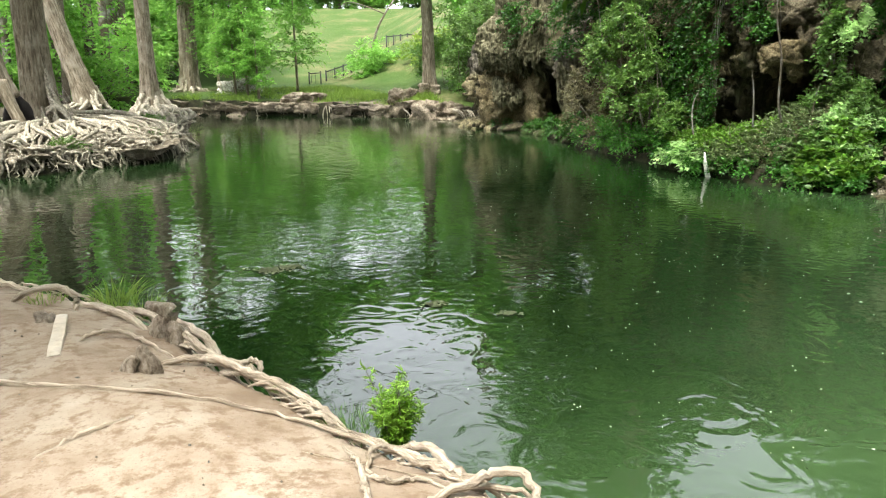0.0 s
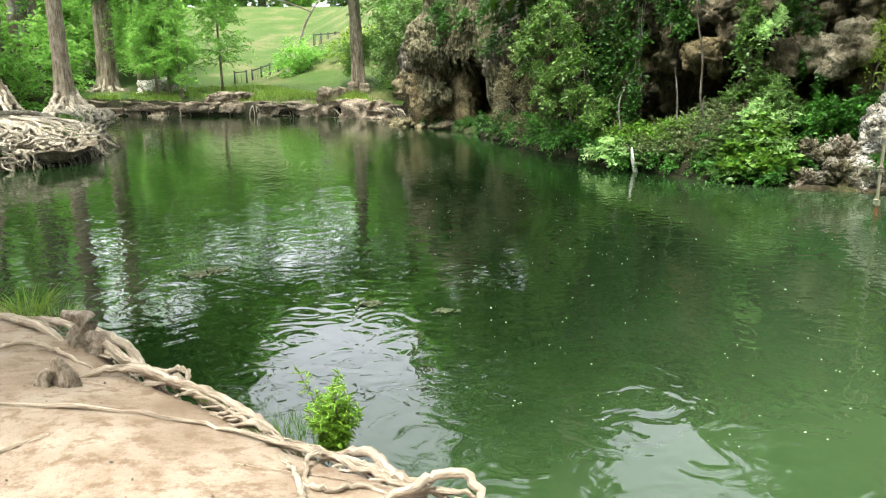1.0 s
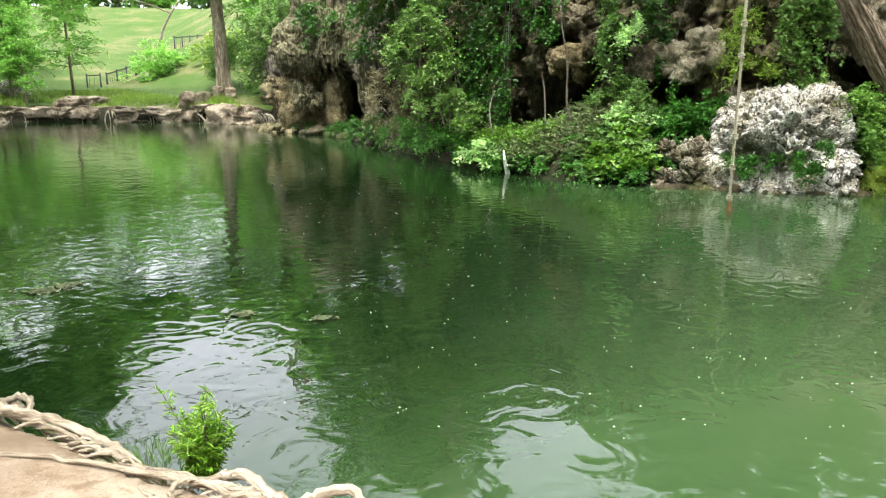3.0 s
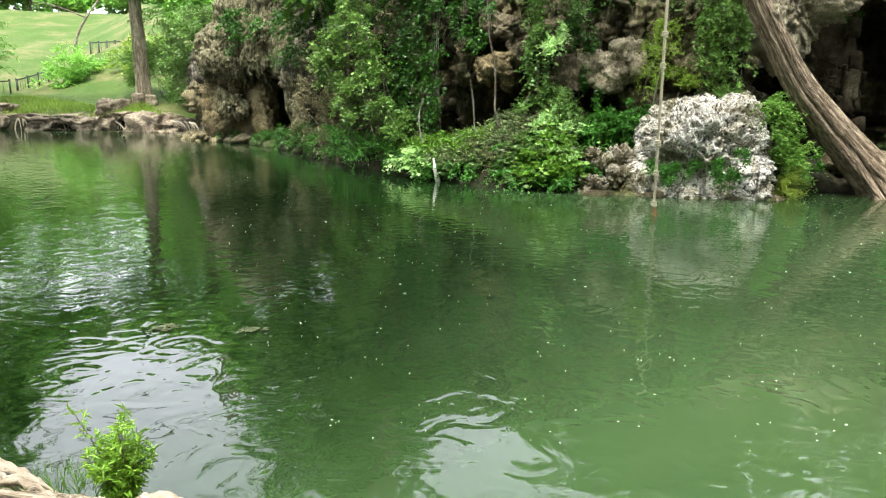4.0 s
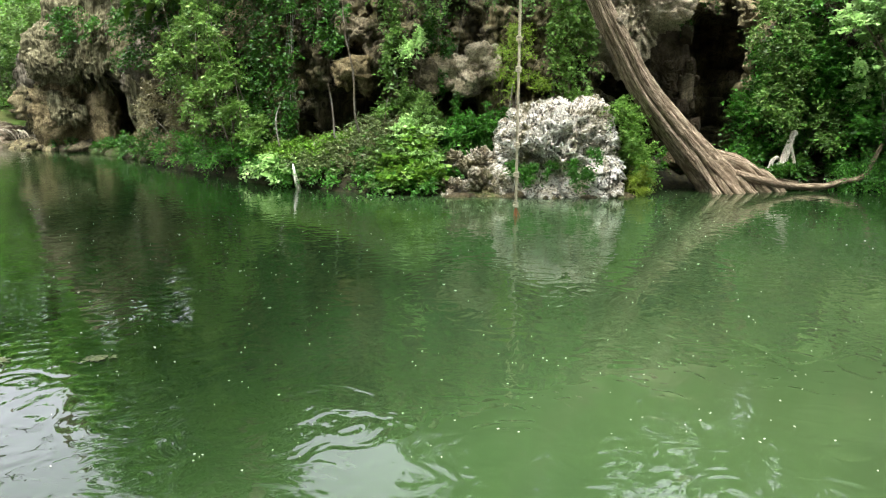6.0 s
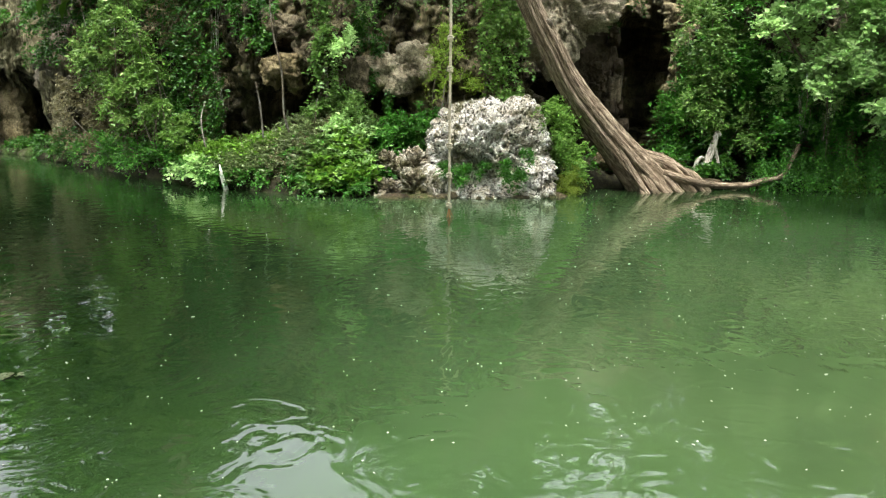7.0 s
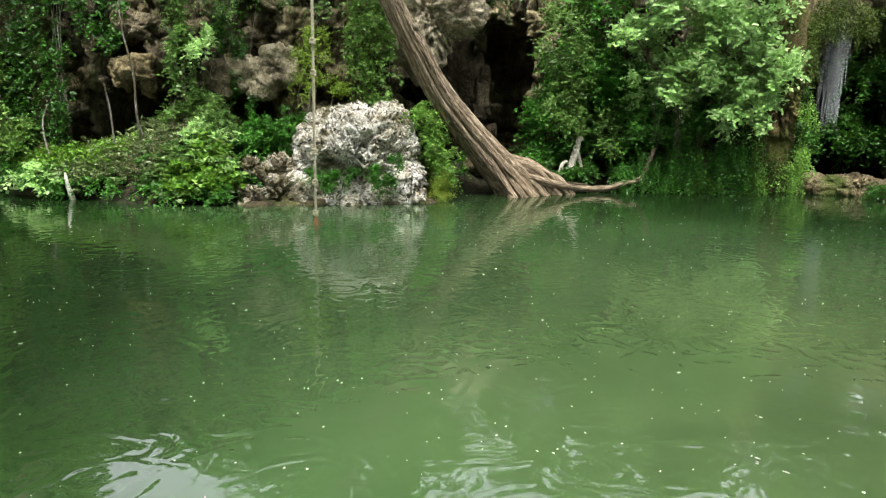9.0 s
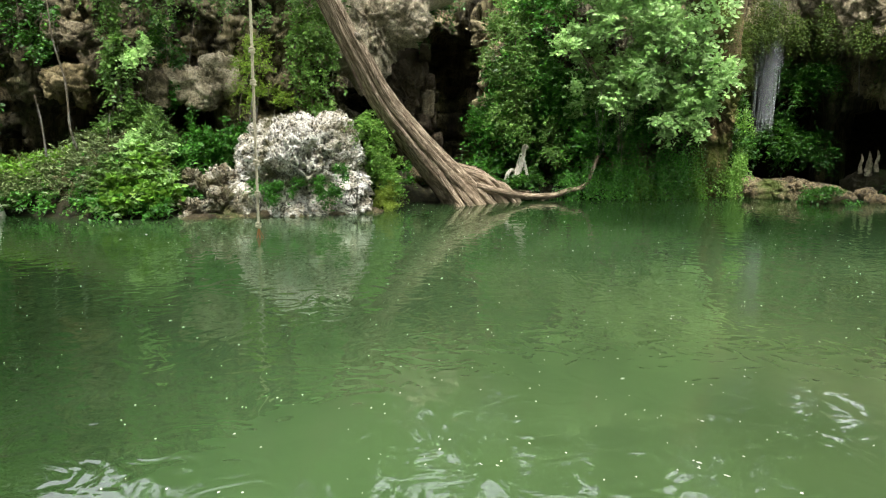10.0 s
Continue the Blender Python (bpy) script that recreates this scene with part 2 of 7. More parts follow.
M_WALLIVY = leaf_material("wall_ivy_leaf", (0.01, 0.0491, 0.0047), (0.0517, 0.203, 0.0168), (0.1697, 0.4435, 0.0554), 0.34)
M_HERB = leaf_material("grey_herb_leaf", (0.0355, 0.0527, 0.0182), (0.1266, 0.1872, 0.0607), (0.3038, 0.3746, 0.162), 0.3)
M_LEAF = leaf_material("green_leaf", (0.0198, 0.068, 0.0064), (0.0836, 0.212, 0.0176), (0.228, 0.4, 0.06), 0.38)
M_SHORE = leaf_material("shore_leaf", (0.0184, 0.0476, 0.0074), (0.0954, 0.2158, 0.0298), (0.311, 0.4613, 0.1414), 0.38)
M_BRIGHT = leaf_material("bright_leaf", (0.0361, 0.1012, 0.0063), (0.1021, 0.2403, 0.0177), (0.2284, 0.3795, 0.0569), 0.42)
# Pale leaf, raised in colour to carry the sun on the overhanging tree.
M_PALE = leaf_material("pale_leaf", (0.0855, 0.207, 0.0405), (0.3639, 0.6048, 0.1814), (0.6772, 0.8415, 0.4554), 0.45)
M_LIME = leaf_material("lime_leaf", (0.09, 0.171, 0.0108), (0.198, 0.324, 0.027), (0.378, 0.486, 0.09), 0.45)
M_SPRIG = leaf_material("young_leaf", (0.13, 0.28, 0.02), (0.28, 0.52, 0.05), (0.48, 0.68, 0.14), 0.4)
M_FERN = leaf_material("fern_frond", (0.05, 0.14, 0.012), (0.15, 0.33, 0.04), (0.42, 0.62, 0.16), 0.4)
M_CLIMB = leaf_material("climber_leaf", (0.026, 0.076, 0.008), (0.122, 0.262, 0.036), (0.38, 0.55, 0.16), 0.4)
M_TUSSOCK = leaf_material("tussock_blade", (0.16, 0.24, 0.02), (0.34, 0.46, 0.06), (0.55, 0.66, 0.15), 0.4)
M_DRY = leaf_material("dry_leaf", (0.06, 0.05, 0.022), (0.125, 0.115, 0.050), (0.22, 0.21, 0.10), 0.25)
M_FAR = leaf_material("far_leaf", (0.0483, 0.161, 0.0172), (0.1782, 0.4255, 0.0552), (0.3795, 0.644, 0.138), 0.7)
M_GRASS = leaf_material("grass_blade", (0.08, 0.16, 0.014), (0.21, 0.34, 0.045), (0.42, 0.52, 0.13), 0.42)


def plain(name, color, rough=0.6, metal=0.0, vary=0.25, scale=20.0):
    k = Mat(name, rough)
    k.b.inputs["Metallic"].default_value = metal
    n = k.noise(scale, 5.0)
    k.color(k.mix(k.ramp(n, (0.3, (0, 0, 0)), (0.7, (1, 1, 1))), tuple(c * (1 - vary) for c in color), tuple(min(1, c * (1 + vary)) for c in color)))
    k.bump(n, 0.3, 0.01)
    return k.m


M_ROPE = plain("weathered_rope", (0.46, 0.41, 0.30), 0.9, 0, 0.3, 60)
M_FRAY = plain("orange_rope_end", (0.45, 0.17, 0.09), 0.9, 0, 0.3, 60)
M_IRON = plain("black_railing_paint", (0.02, 0.02, 0.022), 0.5, 0.3)
M_FALL = plain("falling_water", (0.62, 0.68, 0.70), 0.15, 0, 0.1)
fall_nodes, fall_links = M_FALL.node_tree.nodes, M_FALL.node_tree.links
veil, blend = fall_nodes.new("ShaderNodeBsdfTransparent"), fall_nodes.new("ShaderNodeMixShader")
blend.inputs[0].default_value = 0.10
fall_links.new(veil.outputs[0], blend.inputs[1])
fall_links.new(fall_nodes["Principled BSDF"].outputs[0], blend.inputs[2])
fall_links.new(blend.outputs[0], fall_nodes["Material Output"].inputs["Surface"])
M_FOAM = plain("floating_fluff", (0.60, 0.60, 0.52), 0.8)
M_SCUM = plain("floating_leaves", (0.17, 0.19, 0.09), 0.7, 0, 0.5, 12)
M_ROOTDIRT = stone_material("root_dirt", [(0.3, (0.07, 0.055, 0.035)), (0.5, (0.22, 0.185, 0.13)), (0.7, (0.46, 0.41, 0.32))], 2.4, 9.0, 1.0, (0.09, 0.11, 0.025), 0.56)
# Near-black colour that paints the shade in the split cypress.
M_HOLLOW_SHADE = plain("hollow_shade", (0.015, 0.012, 0.01), 0.95)
M_PATH = plain("pale_gravel", (0.22, 0.19, 0.15), 0.95, 0, 0.2, 3)


# ---- mesh helpers ----
def soup(name, verts, faces, mat, smooth=True):
    """A mesh from arrays: verts (n, 3), faces (m, 3) or (m, 4), or a list of such face arrays."""
    me = bpy.data.meshes.new(name)
    verts = np.asarray(verts, np.float32)
    groups = [np.asarray(f, np.int32) for f in (faces if isinstance(faces, list) else [faces])]
    me.vertices.add(len(verts))
    me.vertices.foreach_set("co", verts.ravel())
    idx = np.concatenate([g.ravel() for g in groups])
    sizes = np.concatenate([np.full(len(g), g.shape[1], np.int32) for g in groups])
    me.loops.add(len(idx))
    me.loops.foreach_set("vertex_index", idx)
    me.polygons.add(len(sizes))
    me.polygons.foreach_set("loop_start", np.concatenate([[0], np.cumsum(sizes)[:-1]]).astype(np.int32))
    me.polygons.foreach_set("use_smooth", np.full(len(sizes), smooth))
    me.update(calc_edges=True)
    me.validate()
    me.materials.append(mat)
    return me


def part(name, me, parent=None, label=""):
    ob = new(name, me)
    ob.parent = parent
    if label:
        ob["label"] = label
    return ob


def thing(name, label, category, at=(0, 0, 0), group=""):
    """An empty at the base of a thing; its parts are modelled in world coordinates."""
    ob = new(name)
    ob.empty_display_size = 0.2
    return tagged(ob, label, category, group)


def join(pieces):
    """Stacks (verts, faces) pieces into one pair."""
    vs, fs, n = [], {}, 0
    for v, f in pieces:
        f = np.asarray(f)
        vs.append(np.asarray(v, float))
        fs.setdefault(f.shape[1], []).append(f + n)
        n += len(v)
    return np.concatenate(vs), [np.concatenate(g) for g in fs.values()]


def smooth_line(points, per=6):
    """A Catmull-Rom line through the points."""
    p = np.asarray(points, float)
    p = np.vstack([2 * p[0] - p[1], p, 2 * p[-1] - p[-2]])
    out = []
    for i in range(1, len(p) - 2):
        t = np.linspace(0, 1, per, endpoint=False)[:, None]
        a, b, c, d = p[i - 1 : i + 3]
        out.append(0.5 * (2 * b + (c - a) * t + (2 * a - 5 * b + 4 * c - d) * t**2 + (3 * b - a - 3 * c + d) * t**3))
    return np.vstack([*out, p[-2]])


def tube(line, radii, sides=8, flutes=0, depth=0.0, rough=0.0, seed=0, flat=1.0):
    """A tapered tube along a line, with flutes (depth by ring) and lumps; closed by end fans of quads."""
    line = np.asarray(line, float)
    n = len(line)
    radii = np.interp(np.linspace(0, 1, n), np.linspace(0, 1, len(radii)), radii)
    depth = np.interp(np.linspace(0, 1, n), np.linspace(0, 1, len(np.atleast_1d(depth))), np.atleast_1d(depth))
    tan = np.gradient(line, axis=0)
    tan /= np.linalg.norm(tan, axis=1)[:, None] + 1e-9
    ref = np.array([0, 0, 1.0]) if abs(tan[:, 2]).mean() < 0.8 else np.array([0.0, 1.0, 0])
    u = np.cross(tan, ref)
    u /= np.linalg.norm(u, axis=1)[:, None] + 1e-9
    v = np.cross(u, tan)
    ang = np.linspace(0, 2 * np.pi, sides, endpoint=False)
    rng = np.random.default_rng(seed)
    ph = rng.uniform(0, 6.28, 4)
    r = radii[:, None] * np.ones(sides)
    if flutes:
        s = np.arange(n)[:, None] / max(n - 1, 1)
        wave = 1.3 * (0.6 - np.abs(np.cos(flutes * ang / 2 + ph[0] + 1.5 * s))) * (1 if flutes % 2 == 0 else 0.8) + 0.4 * np.cos((flutes * 2 + 1) * ang + ph[1] - s)
        r = r * (1 + depth[:, None] * wave)
    if rough:
        r = r * (1 + rough * rng.normal(0, 1, (n, sides)))
    verts = line[:, None] + r[..., None] * (np.cos(ang)[None, :, None] * u[:, None] + flat * np.sin(ang)[None, :, None] * v[:, None])
    i, j = np.meshgrid(np.arange(n - 1), np.arange(sides), indexing="ij")
    k = (j + 1) % sides
    quads = np.stack([i * sides + j, i * sides + k, (i + 1) * sides + k, (i + 1) * sides + j], -1).reshape(-1, 4)
    verts = np.vstack([verts.reshape(-1, 3), line[:1], line[-1:]])
    c0, c1 = n * sides, n * sides + 1
    e = np.arange(0, sides, 2)
    cap0 = np.stack([np.full_like(e, c0), (e + 2) % sides, e + 1, e], -1)
    cap1 = np.stack([np.full_like(e, c1), e, e + 1, (e + 2) % sides], -1) + np.array([0, *[(n - 1) * sides] * 3])
    return verts, np.vstack([quads, cap0, cap1])


def stem(name, line, radii, mat, sides=12, flutes=0, depth=0.0, rough=0.0, seed=0):
    """A tube with grain coordinates: round the stem, and along it."""
    v, f = tube(line, radii, sides, flutes, depth, rough, seed)
    me = soup(name, v, f, mat)
    line = np.asarray(line, float)
    n = len(line)
    run = np.r_[0, np.cumsum(np.linalg.norm(np.diff(line, axis=0), axis=1))]
    ang = np.linspace(0, 2 * np.pi, sides, endpoint=False)
    r = float(np.mean(radii))
    g = np.stack([np.tile(r * np.cos(ang), (n, 1)), np.tile(r * np.sin(ang), (n, 1)), np.tile(run[:, None], (1, sides))], -1).reshape(-1, 3)
    g = np.vstack([g, [(0, 0, 0), (0, 0, run[-1])]]) + seed * 3.1
    me.attributes.new("grain", "FLOAT_VECTOR", "POINT").data.foreach_set("vector", g.astype(np.float32).ravel())
    return me


def unit(a):
    return a / (np.linalg.norm(a, axis=-1, keepdims=True) + 1e-9)


def sprays(origin, way, length, leaf, per, rng, droop=0.3, slim=0.55, up=0.7):
    """Leafy twigs: each origin carries `per` pointed leaves alternating along its way. Folded leaves of two triangles."""
    n = len(origin)
    s = (np.arange(per) + rng.uniform(0.2, 0.8, (n, per))) / per
    L = (length * rng.uniform(0.6, 1.3, (n, 1)))[..., None]
    pos = origin[:, None] + way[:, None] * L * s[..., None]
    pos[..., 2] -= droop * L[..., 0] * s**2
    side = unit(np.cross(way, np.array([0, 0, 1.0])) + rng.normal(0, 0.15, (n, 3)))
    sign = np.where(np.arange(per) % 2, 1.0, -1.0)[None, :, None]
    d = unit(way[:, None] * 0.55 + sign * side[:, None] * 0.8 + rng.normal(0, 0.35, (n, per, 3)) - [0, 0, 0.25 * droop])
    nor = unit(np.array([0, 0, up]) + rng.normal(0, 0.55, (n, per, 3)))
    wide = unit(np.cross(d, nor))
    nor = np.cross(wide, d)
    size = leaf * rng.uniform(0.55, 1.25, (n, per, 1))
    base = pos
    tip = pos + d * size - nor * size * 0.12
    mid = pos + d * size * 0.42 + nor * size * 0.10
    lft, rgt = mid + wide * size * slim * 0.5, mid - wide * size * slim * 0.5
    verts = np.stack([base, lft, tip, rgt], 2).reshape(-1, 3)
    k = np.arange(n * per)[:, None] * 4
    faces = np.concatenate([k + [0, 1, 2], k + [0, 2, 3]])
    return verts, faces


def in_shell(rng, n, c, r, inner=0.45, low=-0.5):
    """Points through the outer part of an ellipsoid, with clumps and gaps, and the ways outward."""
    k = max(4, n // 14)
    d = unit(rng.normal(0, 1, (k, 3)))
    d[:, 2] = np.where(d[:, 2] < low, -d[:, 2] * 0.6, d[:, 2])
    rad = inner + (1.05 - inner) * rng.random((k, 1)) ** 0.6
    centre = d * rad
    pick = rng.integers(0, k, n)
    p = centre[pick] + rng.normal(0, 0.13, (n, 3))
    return np.asarray(c) + p * np.asarray(r), unit(unit(p) + rng.normal(0, 0.45, (n, 3)) + [0, 0, 0.15])


def leafy(name, label, category, blobs, leaf, mat, length=0.3, per=8, droop=0.3, slim=0.55, seed=1, stems=None, twig=None, group="", inner=0.45, low=-0.5, up=0.7):
    """A shrub or climber: stems from its root, and foliage through the given ellipsoids (x, y, z, rx, ry, rz, sprays)."""
    rng = np.random.default_rng(seed)
    top = thing(name, label, category, group=group)
    vs = []
    for x, y, z, rx, ry, rz, n in blobs:
        o, w = in_shell(rng, n, (x, y, z), (rx, ry, rz), inner, low)
        part("foliage", soup("foliage", *sprays(o, w, length, leaf, per, rng, droop, slim, up), mat), top)
    if stems:
        for k in range(stems[3]):
            b = blobs[k % len(blobs)]
            root = np.array(stems[:3]) + rng.normal(0, 0.12, 3) * [1, 1, 0]
            end = np.array(b[:3]) + rng.uniform(-0.7, 0.7, 3) * b[3:6]
            mid = (root + end) / 2 + rng.normal(0, 0.12, 3)
            part("stem", soup("stem", *tube(smooth_line([root, mid, end], 4), [0.022, 0.008] if len(stems) < 5 else [stems[4], stems[4] * 0.35], 6, rough=0.06), twig or M_TWIG), top)
    return top


def star_rock(name, centre, blobs, mat, level=5, rough=0.1, scale=1.6, seed=0, pits=0.0, holes=()):
    """A rock as seen from one inner point: the farthest of several ellipsoids in each direction, then worn by noise."""
    bm = bmesh.new()
    bmesh.ops.create_icosphere(bm, subdivisions=level, radius=1)
    d = np.array([v.co[:] for v in bm.verts])
    faces = np.array([[v.index for v in f.verts] for f in bm.faces])
    bm.free()
    c = np.asarray(centre, float)
    far = np.zeros(len(d))
    for x, y, z, rx, ry, rz in blobs:
        r = np.array([rx, ry, rz])
        o, w = (c - (x, y, z)) / r, d / r
        a, b, q = (w * w).sum(1), (w * o).sum(1), (o * o).sum() - 1
        disc = b * b - a * q
        t = np.where(disc > 0, (-b + np.sqrt(np.maximum(disc, 0))) / a, 0)
        far = np.maximum(far, t)
    p = c + d * far[:, None]
    out = []
    for q, w in zip(p, d):
        a = Vector(q * scale + seed * 7.3)
        a = a + 0.35 * noise.noise_vector(a * 0.8)
        ridge = noise.ridged_multi_fractal(a, 0.85, 2.1, 5, 0.95, 1.7) - 1.1
        lump = noise.fractal(a * 0.6, 0.9, 2.0, 3)
        push = rough * (0.45 * ridge + 0.8 * lump - 0.35 * noise.turbulence(a * 2.6, 4, True, noise_basis="PERLIN_ORIGINAL", amplitude_scale=0.6, frequency_scale=2.1))
        if pits:
            push -= pits * max(0.0, 0.30 - noise.voronoi(a * 1.5)[0][0]) * 2.6
            push -= pits * max(0.0, 0.34 - noise.voronoi(a * 3.2)[0][0]) * 1.5
            push += pits * 0.10 * noise.fractal(a * 5.0, 0.7, 2.0, 3)
        for hx, hy, hz, hr, hd in holes:
            push -= hd * math.exp(-(((q[0] - hx) ** 2 + (q[1] - hy) ** 2 + (q[2] - hz) ** 2) / hr**2) ** 2)
        out.append(q + w * push)
    return soup(name, np.array(out), faces, mat)


def grain_noise(p, seed=0):
    """Smooth lattice noise, 0 to 1, at each row of p."""
    i = np.floor(p).astype(np.int64)
    f = p - i
    f = f * f * (3 - 2 * f)
    out = np.zeros(len(p))
    for a in (0, 1):
        for b in (0, 1):
            for c in (0, 1):
                n = ((i[:, 0] + a) * 374761393 + (i[:, 1] + b) * 668265263 + (i[:, 2] + c) * 974634777 + seed * 144665) & 0xFFFFFFFF
                n = ((n ^ (n >> 13)) * 1274126177) & 0xFFFFFFFF
                n = (((n ^ (n >> 16)) * 2654435761) & 0xFFFFFFFF) / 4294967295.0
                out += n * np.abs(1 - a - f[:, 0]) * np.abs(1 - b - f[:, 1]) * np.abs(1 - c - f[:, 2])
    return out


def layered(p, octaves=4, seed=0):
    return sum(grain_noise(p * 2.07**k + k * 5.3, seed + k) * 0.5 ** (k + 1) for k in range(octaves)) / (1 - 0.5**octaves)


def tufa_rock(name, centre, blobs, mat, level=5, fold=0.1, scale=1.0, seed=0, ribs=0.0, pits=0.0, holes=(), lip=None, rag=0.2, bands=0.0):
    """A tufa mass seen from an inner point: ellipsoids merged, then curled folds, drip ribs, pits and holes; lip cuts its underside ragged."""
    bm = bmesh.new()
    bmesh.ops.create_icosphere(bm, subdivisions=level, radius=1)
    d = np.array([v.co[:] for v in bm.verts])
    faces = np.array([[v.index for v in f.verts] for f in bm.faces])
    bm.free()
    c = np.asarray(centre, float)
    far = np.zeros(len(d))
    for x, y, z, rx, ry, rz in blobs:
        r = np.array([rx, ry, rz])
        o, w = (c - (x, y, z)) / r, d / r
        a, b, q = (w * w).sum(1), (w * o).sum(1), (o * o).sum() - 1
        disc = b * b - a * q
        t = np.where(disc > 0, (-b + np.sqrt(np.maximum(disc, 0))) / a, 0)
        far += np.maximum(t, 0) ** 9
    far = far ** (1 / 9)
    p = c + d * far[:, None]
    q = p * scale + seed * 3.7
    warp = np.stack([layered(q * 0.9 + k * 17.1, 3, seed + k) for k in range(3)], -1) - 0.5
    q = q + 1.5 * warp
    big = layered(q * 0.8, 3, seed + 5) - 0.5
    fold1 = np.sqrt(np.abs(2 * layered(q * 1.5, 2, seed + 9) - 1)) * 1.6 - 0.9
    fold2 = np.sqrt(np.abs(2 * layered(q * 3.6 + warp * 3, 2, seed + 13) - 1)) * 1.6 - 0.9
    fine = layered(q * 11, 3, seed + 17) - 0.5
    push = fold * (1.7 * big + 0.60 * fold1 + 0.36 * fold2 + 0.35 * fine)
    if bands:
        push += bands * (np.sqrt(np.abs(np.sin(9.0 * (q[:, 2] * 0.8 + 2.2 * big + 0.5 * fold1)))) - 0.6)
    if ribs:
        v = p * [1, 1, 0.13] * scale
        v = v + 0.35 * warp
        push += ribs * ((1 - np.abs(2 * layered(v * 4.6, 2, seed + 21) - 1) * 2.2) + 0.7 * (layered(v * [9, 9, 14], 2, seed + 23) - 0.5))
    if pits:
        hole = layered(q * 2.5 + 31, 2, seed + 27)
        push -= pits * ease(hole, 0.58, 0.70)
        hole = layered(q * 6.3 + 11, 2, seed + 29)
        push -= pits * 0.45 * ease(hole, 0.58, 0.68)
    for hx, hy, hz, hr, hd in holes:
        mouth = p[np.argmin(((p - (hx, hy, hz)) ** 2).sum(1))]
        push -= hd * np.exp(-((((p - mouth) + 0.25 * hr * warp * 4) ** 2).sum(1) / hr**2) ** 2)
    far = np.maximum(far + push, 0.05)
    if lip is not None:
        edge = lip + rag * (layered(p * [5, 5, 0] * scale, 2, seed + 33) - 0.5) * 2 + rag * 0.8 * np.floor(2.99 * grain_noise(p * [3.2, 3.2, 0] + 9, seed)) / 2
        under = d[:, 2] < -0.02
        far = np.where(under, np.minimum(far, np.maximum((c[2] - edge) / np.maximum(-d[:, 2], 0.02), 0.1)), far)
    return soup(name, c + d * far[:, None], faces, mat)


def ease(v, a, b):
    t = np.clip((v - a) / (b - a), 0, 1)
    return t * t * (3 - 2 * t)


# ---- the ground: one sheet with the pool's hollow ----
POOL = np.array([
    (-60, 18), (-14, 9.5), (-8, 8.2), (-4.3, 6.7), (-3.2, 6.1), (-2.15, 5.3), (-1.45, 4.5), (-0.9, 4.0), (-0.45, 3.5), (-0.1, 3.25),
    (0.35, 2.9), (0.9, 2.3), (1.6, 1.4), (3, 0.2), (5, -1.5), (8, -4), (14, -6), (20, -5), (24.5, 0), (24.6, 4), (24.4, 7), (22.5, 9.6), (20.0, 10.2),
    (18.5, 8.2), (16.4, 7.3), (15.5, 8.7), (13.8, 9.9), (12.6, 10.7), (11.2, 11.2), (9.2, 12.0), (8.2, 12.3), (7.35, 12.6), (6.7, 13.0)])
POOL = np.vstack([POOL, np.array([
    (6.0, 13.8), (5.5, 15.3), (4.86, 17.3), (4.5, 18.5), (4.2, 20.6), (3.84, 23.1), (3.4, 26.5), (2.5, 28.2), (1.6, 30.5), (1.0, 33.3),
    (-0.6, 34.8), (-2.2, 35.9), (-5.2, 37.8), (-8.3, 38.9), (-11.4, 39.4), (-14.8, 40.4), (-22, 41.5), (-22, 38.5), (-15.5, 36.2),
    (-11.4, 31.4), (-8.7, 24.5), (-7.4, 21.2), (-7.15, 19.2), (-7.4, 18.1), (-8.5, 17.5), (-8.7, 16.5), (-9.5, 15.7), (-13, 14.6), (-60, 24)])])


def pool_gap(x, y):
    """Metres from the water's edge: positive on land, negative in the pool."""
    p = np.stack([np.ravel(x), np.ravel(y)], -1)
    a, b = POOL, np.roll(POOL, -1, 0)
    best, inside = np.full(len(p), 1e9), np.zeros(len(p), bool)
    for q, w in zip(a, b):
        e = w - q
        t = np.clip(((p - q) @ e) / (e @ e), 0, 1)
        best = np.minimum(best, np.hypot(*(p - q - t[:, None] * e).T))
        cross = (q[1] > p[:, 1]) != (w[1] > p[:, 1])
        inside ^= cross & (p[:, 0] < (w[0] - q[0]) * (p[:, 1] - q[1]) / (w[1] - q[1] + 1e-12) + q[0])
    return np.where(inside, -best, best).reshape(np.shape(x))


def land(x, y):
    """Height of dry land."""
    d = pool_gap(x, y)
    near = 0.30 + 0.14 * ease(d, 0, 0.9)
    far = np.interp(y, [30, 37, 39.5, 43, 49, 56, 75, 95, 110, 400], [0.5, 0.55, 0.75, 1.15, 1.4, 2.3, 5.8, 9.8, 10.6, 14])
    far = far + 2.4 * ease(x, -7, -1) * ease(y, 44, 56) * (1 - ease(y, 75, 95)) + 0.7 * ease(x, -2.4, -0.5) * ease(y, 34.5, 37)
    pen = 0.35 + 0.45 * ease(d, 0.2, 3.5)
    z = near + (pen - near) * ease(x, -5, -8) * ease(y, 11, 14)
    z = z + (far - z) * ease(y, 33, 36)
    rise = 6.0 * ease(d, 5.5, 8.0) * ease(x + 0.35 * (y - 8), 9.5, 12.5) * ease(y, 5, 9) * (1 - ease(y, 29, 33))
    rise = np.maximum(rise, 6.0 * ease(x, 23.5, 25.5) * (1 - ease(y, 8, 12)))
    back = 13.0 * np.maximum(np.maximum(ease(-y, 15, 34), ease(x, 25, 45) * (1 - ease(y, 30, 45))), ease(-x, 24, 44) * (1 - ease(y, 26, 34)))
    return np.where(d > 0, np.maximum(z + rise * 0.999, z + back), z), d


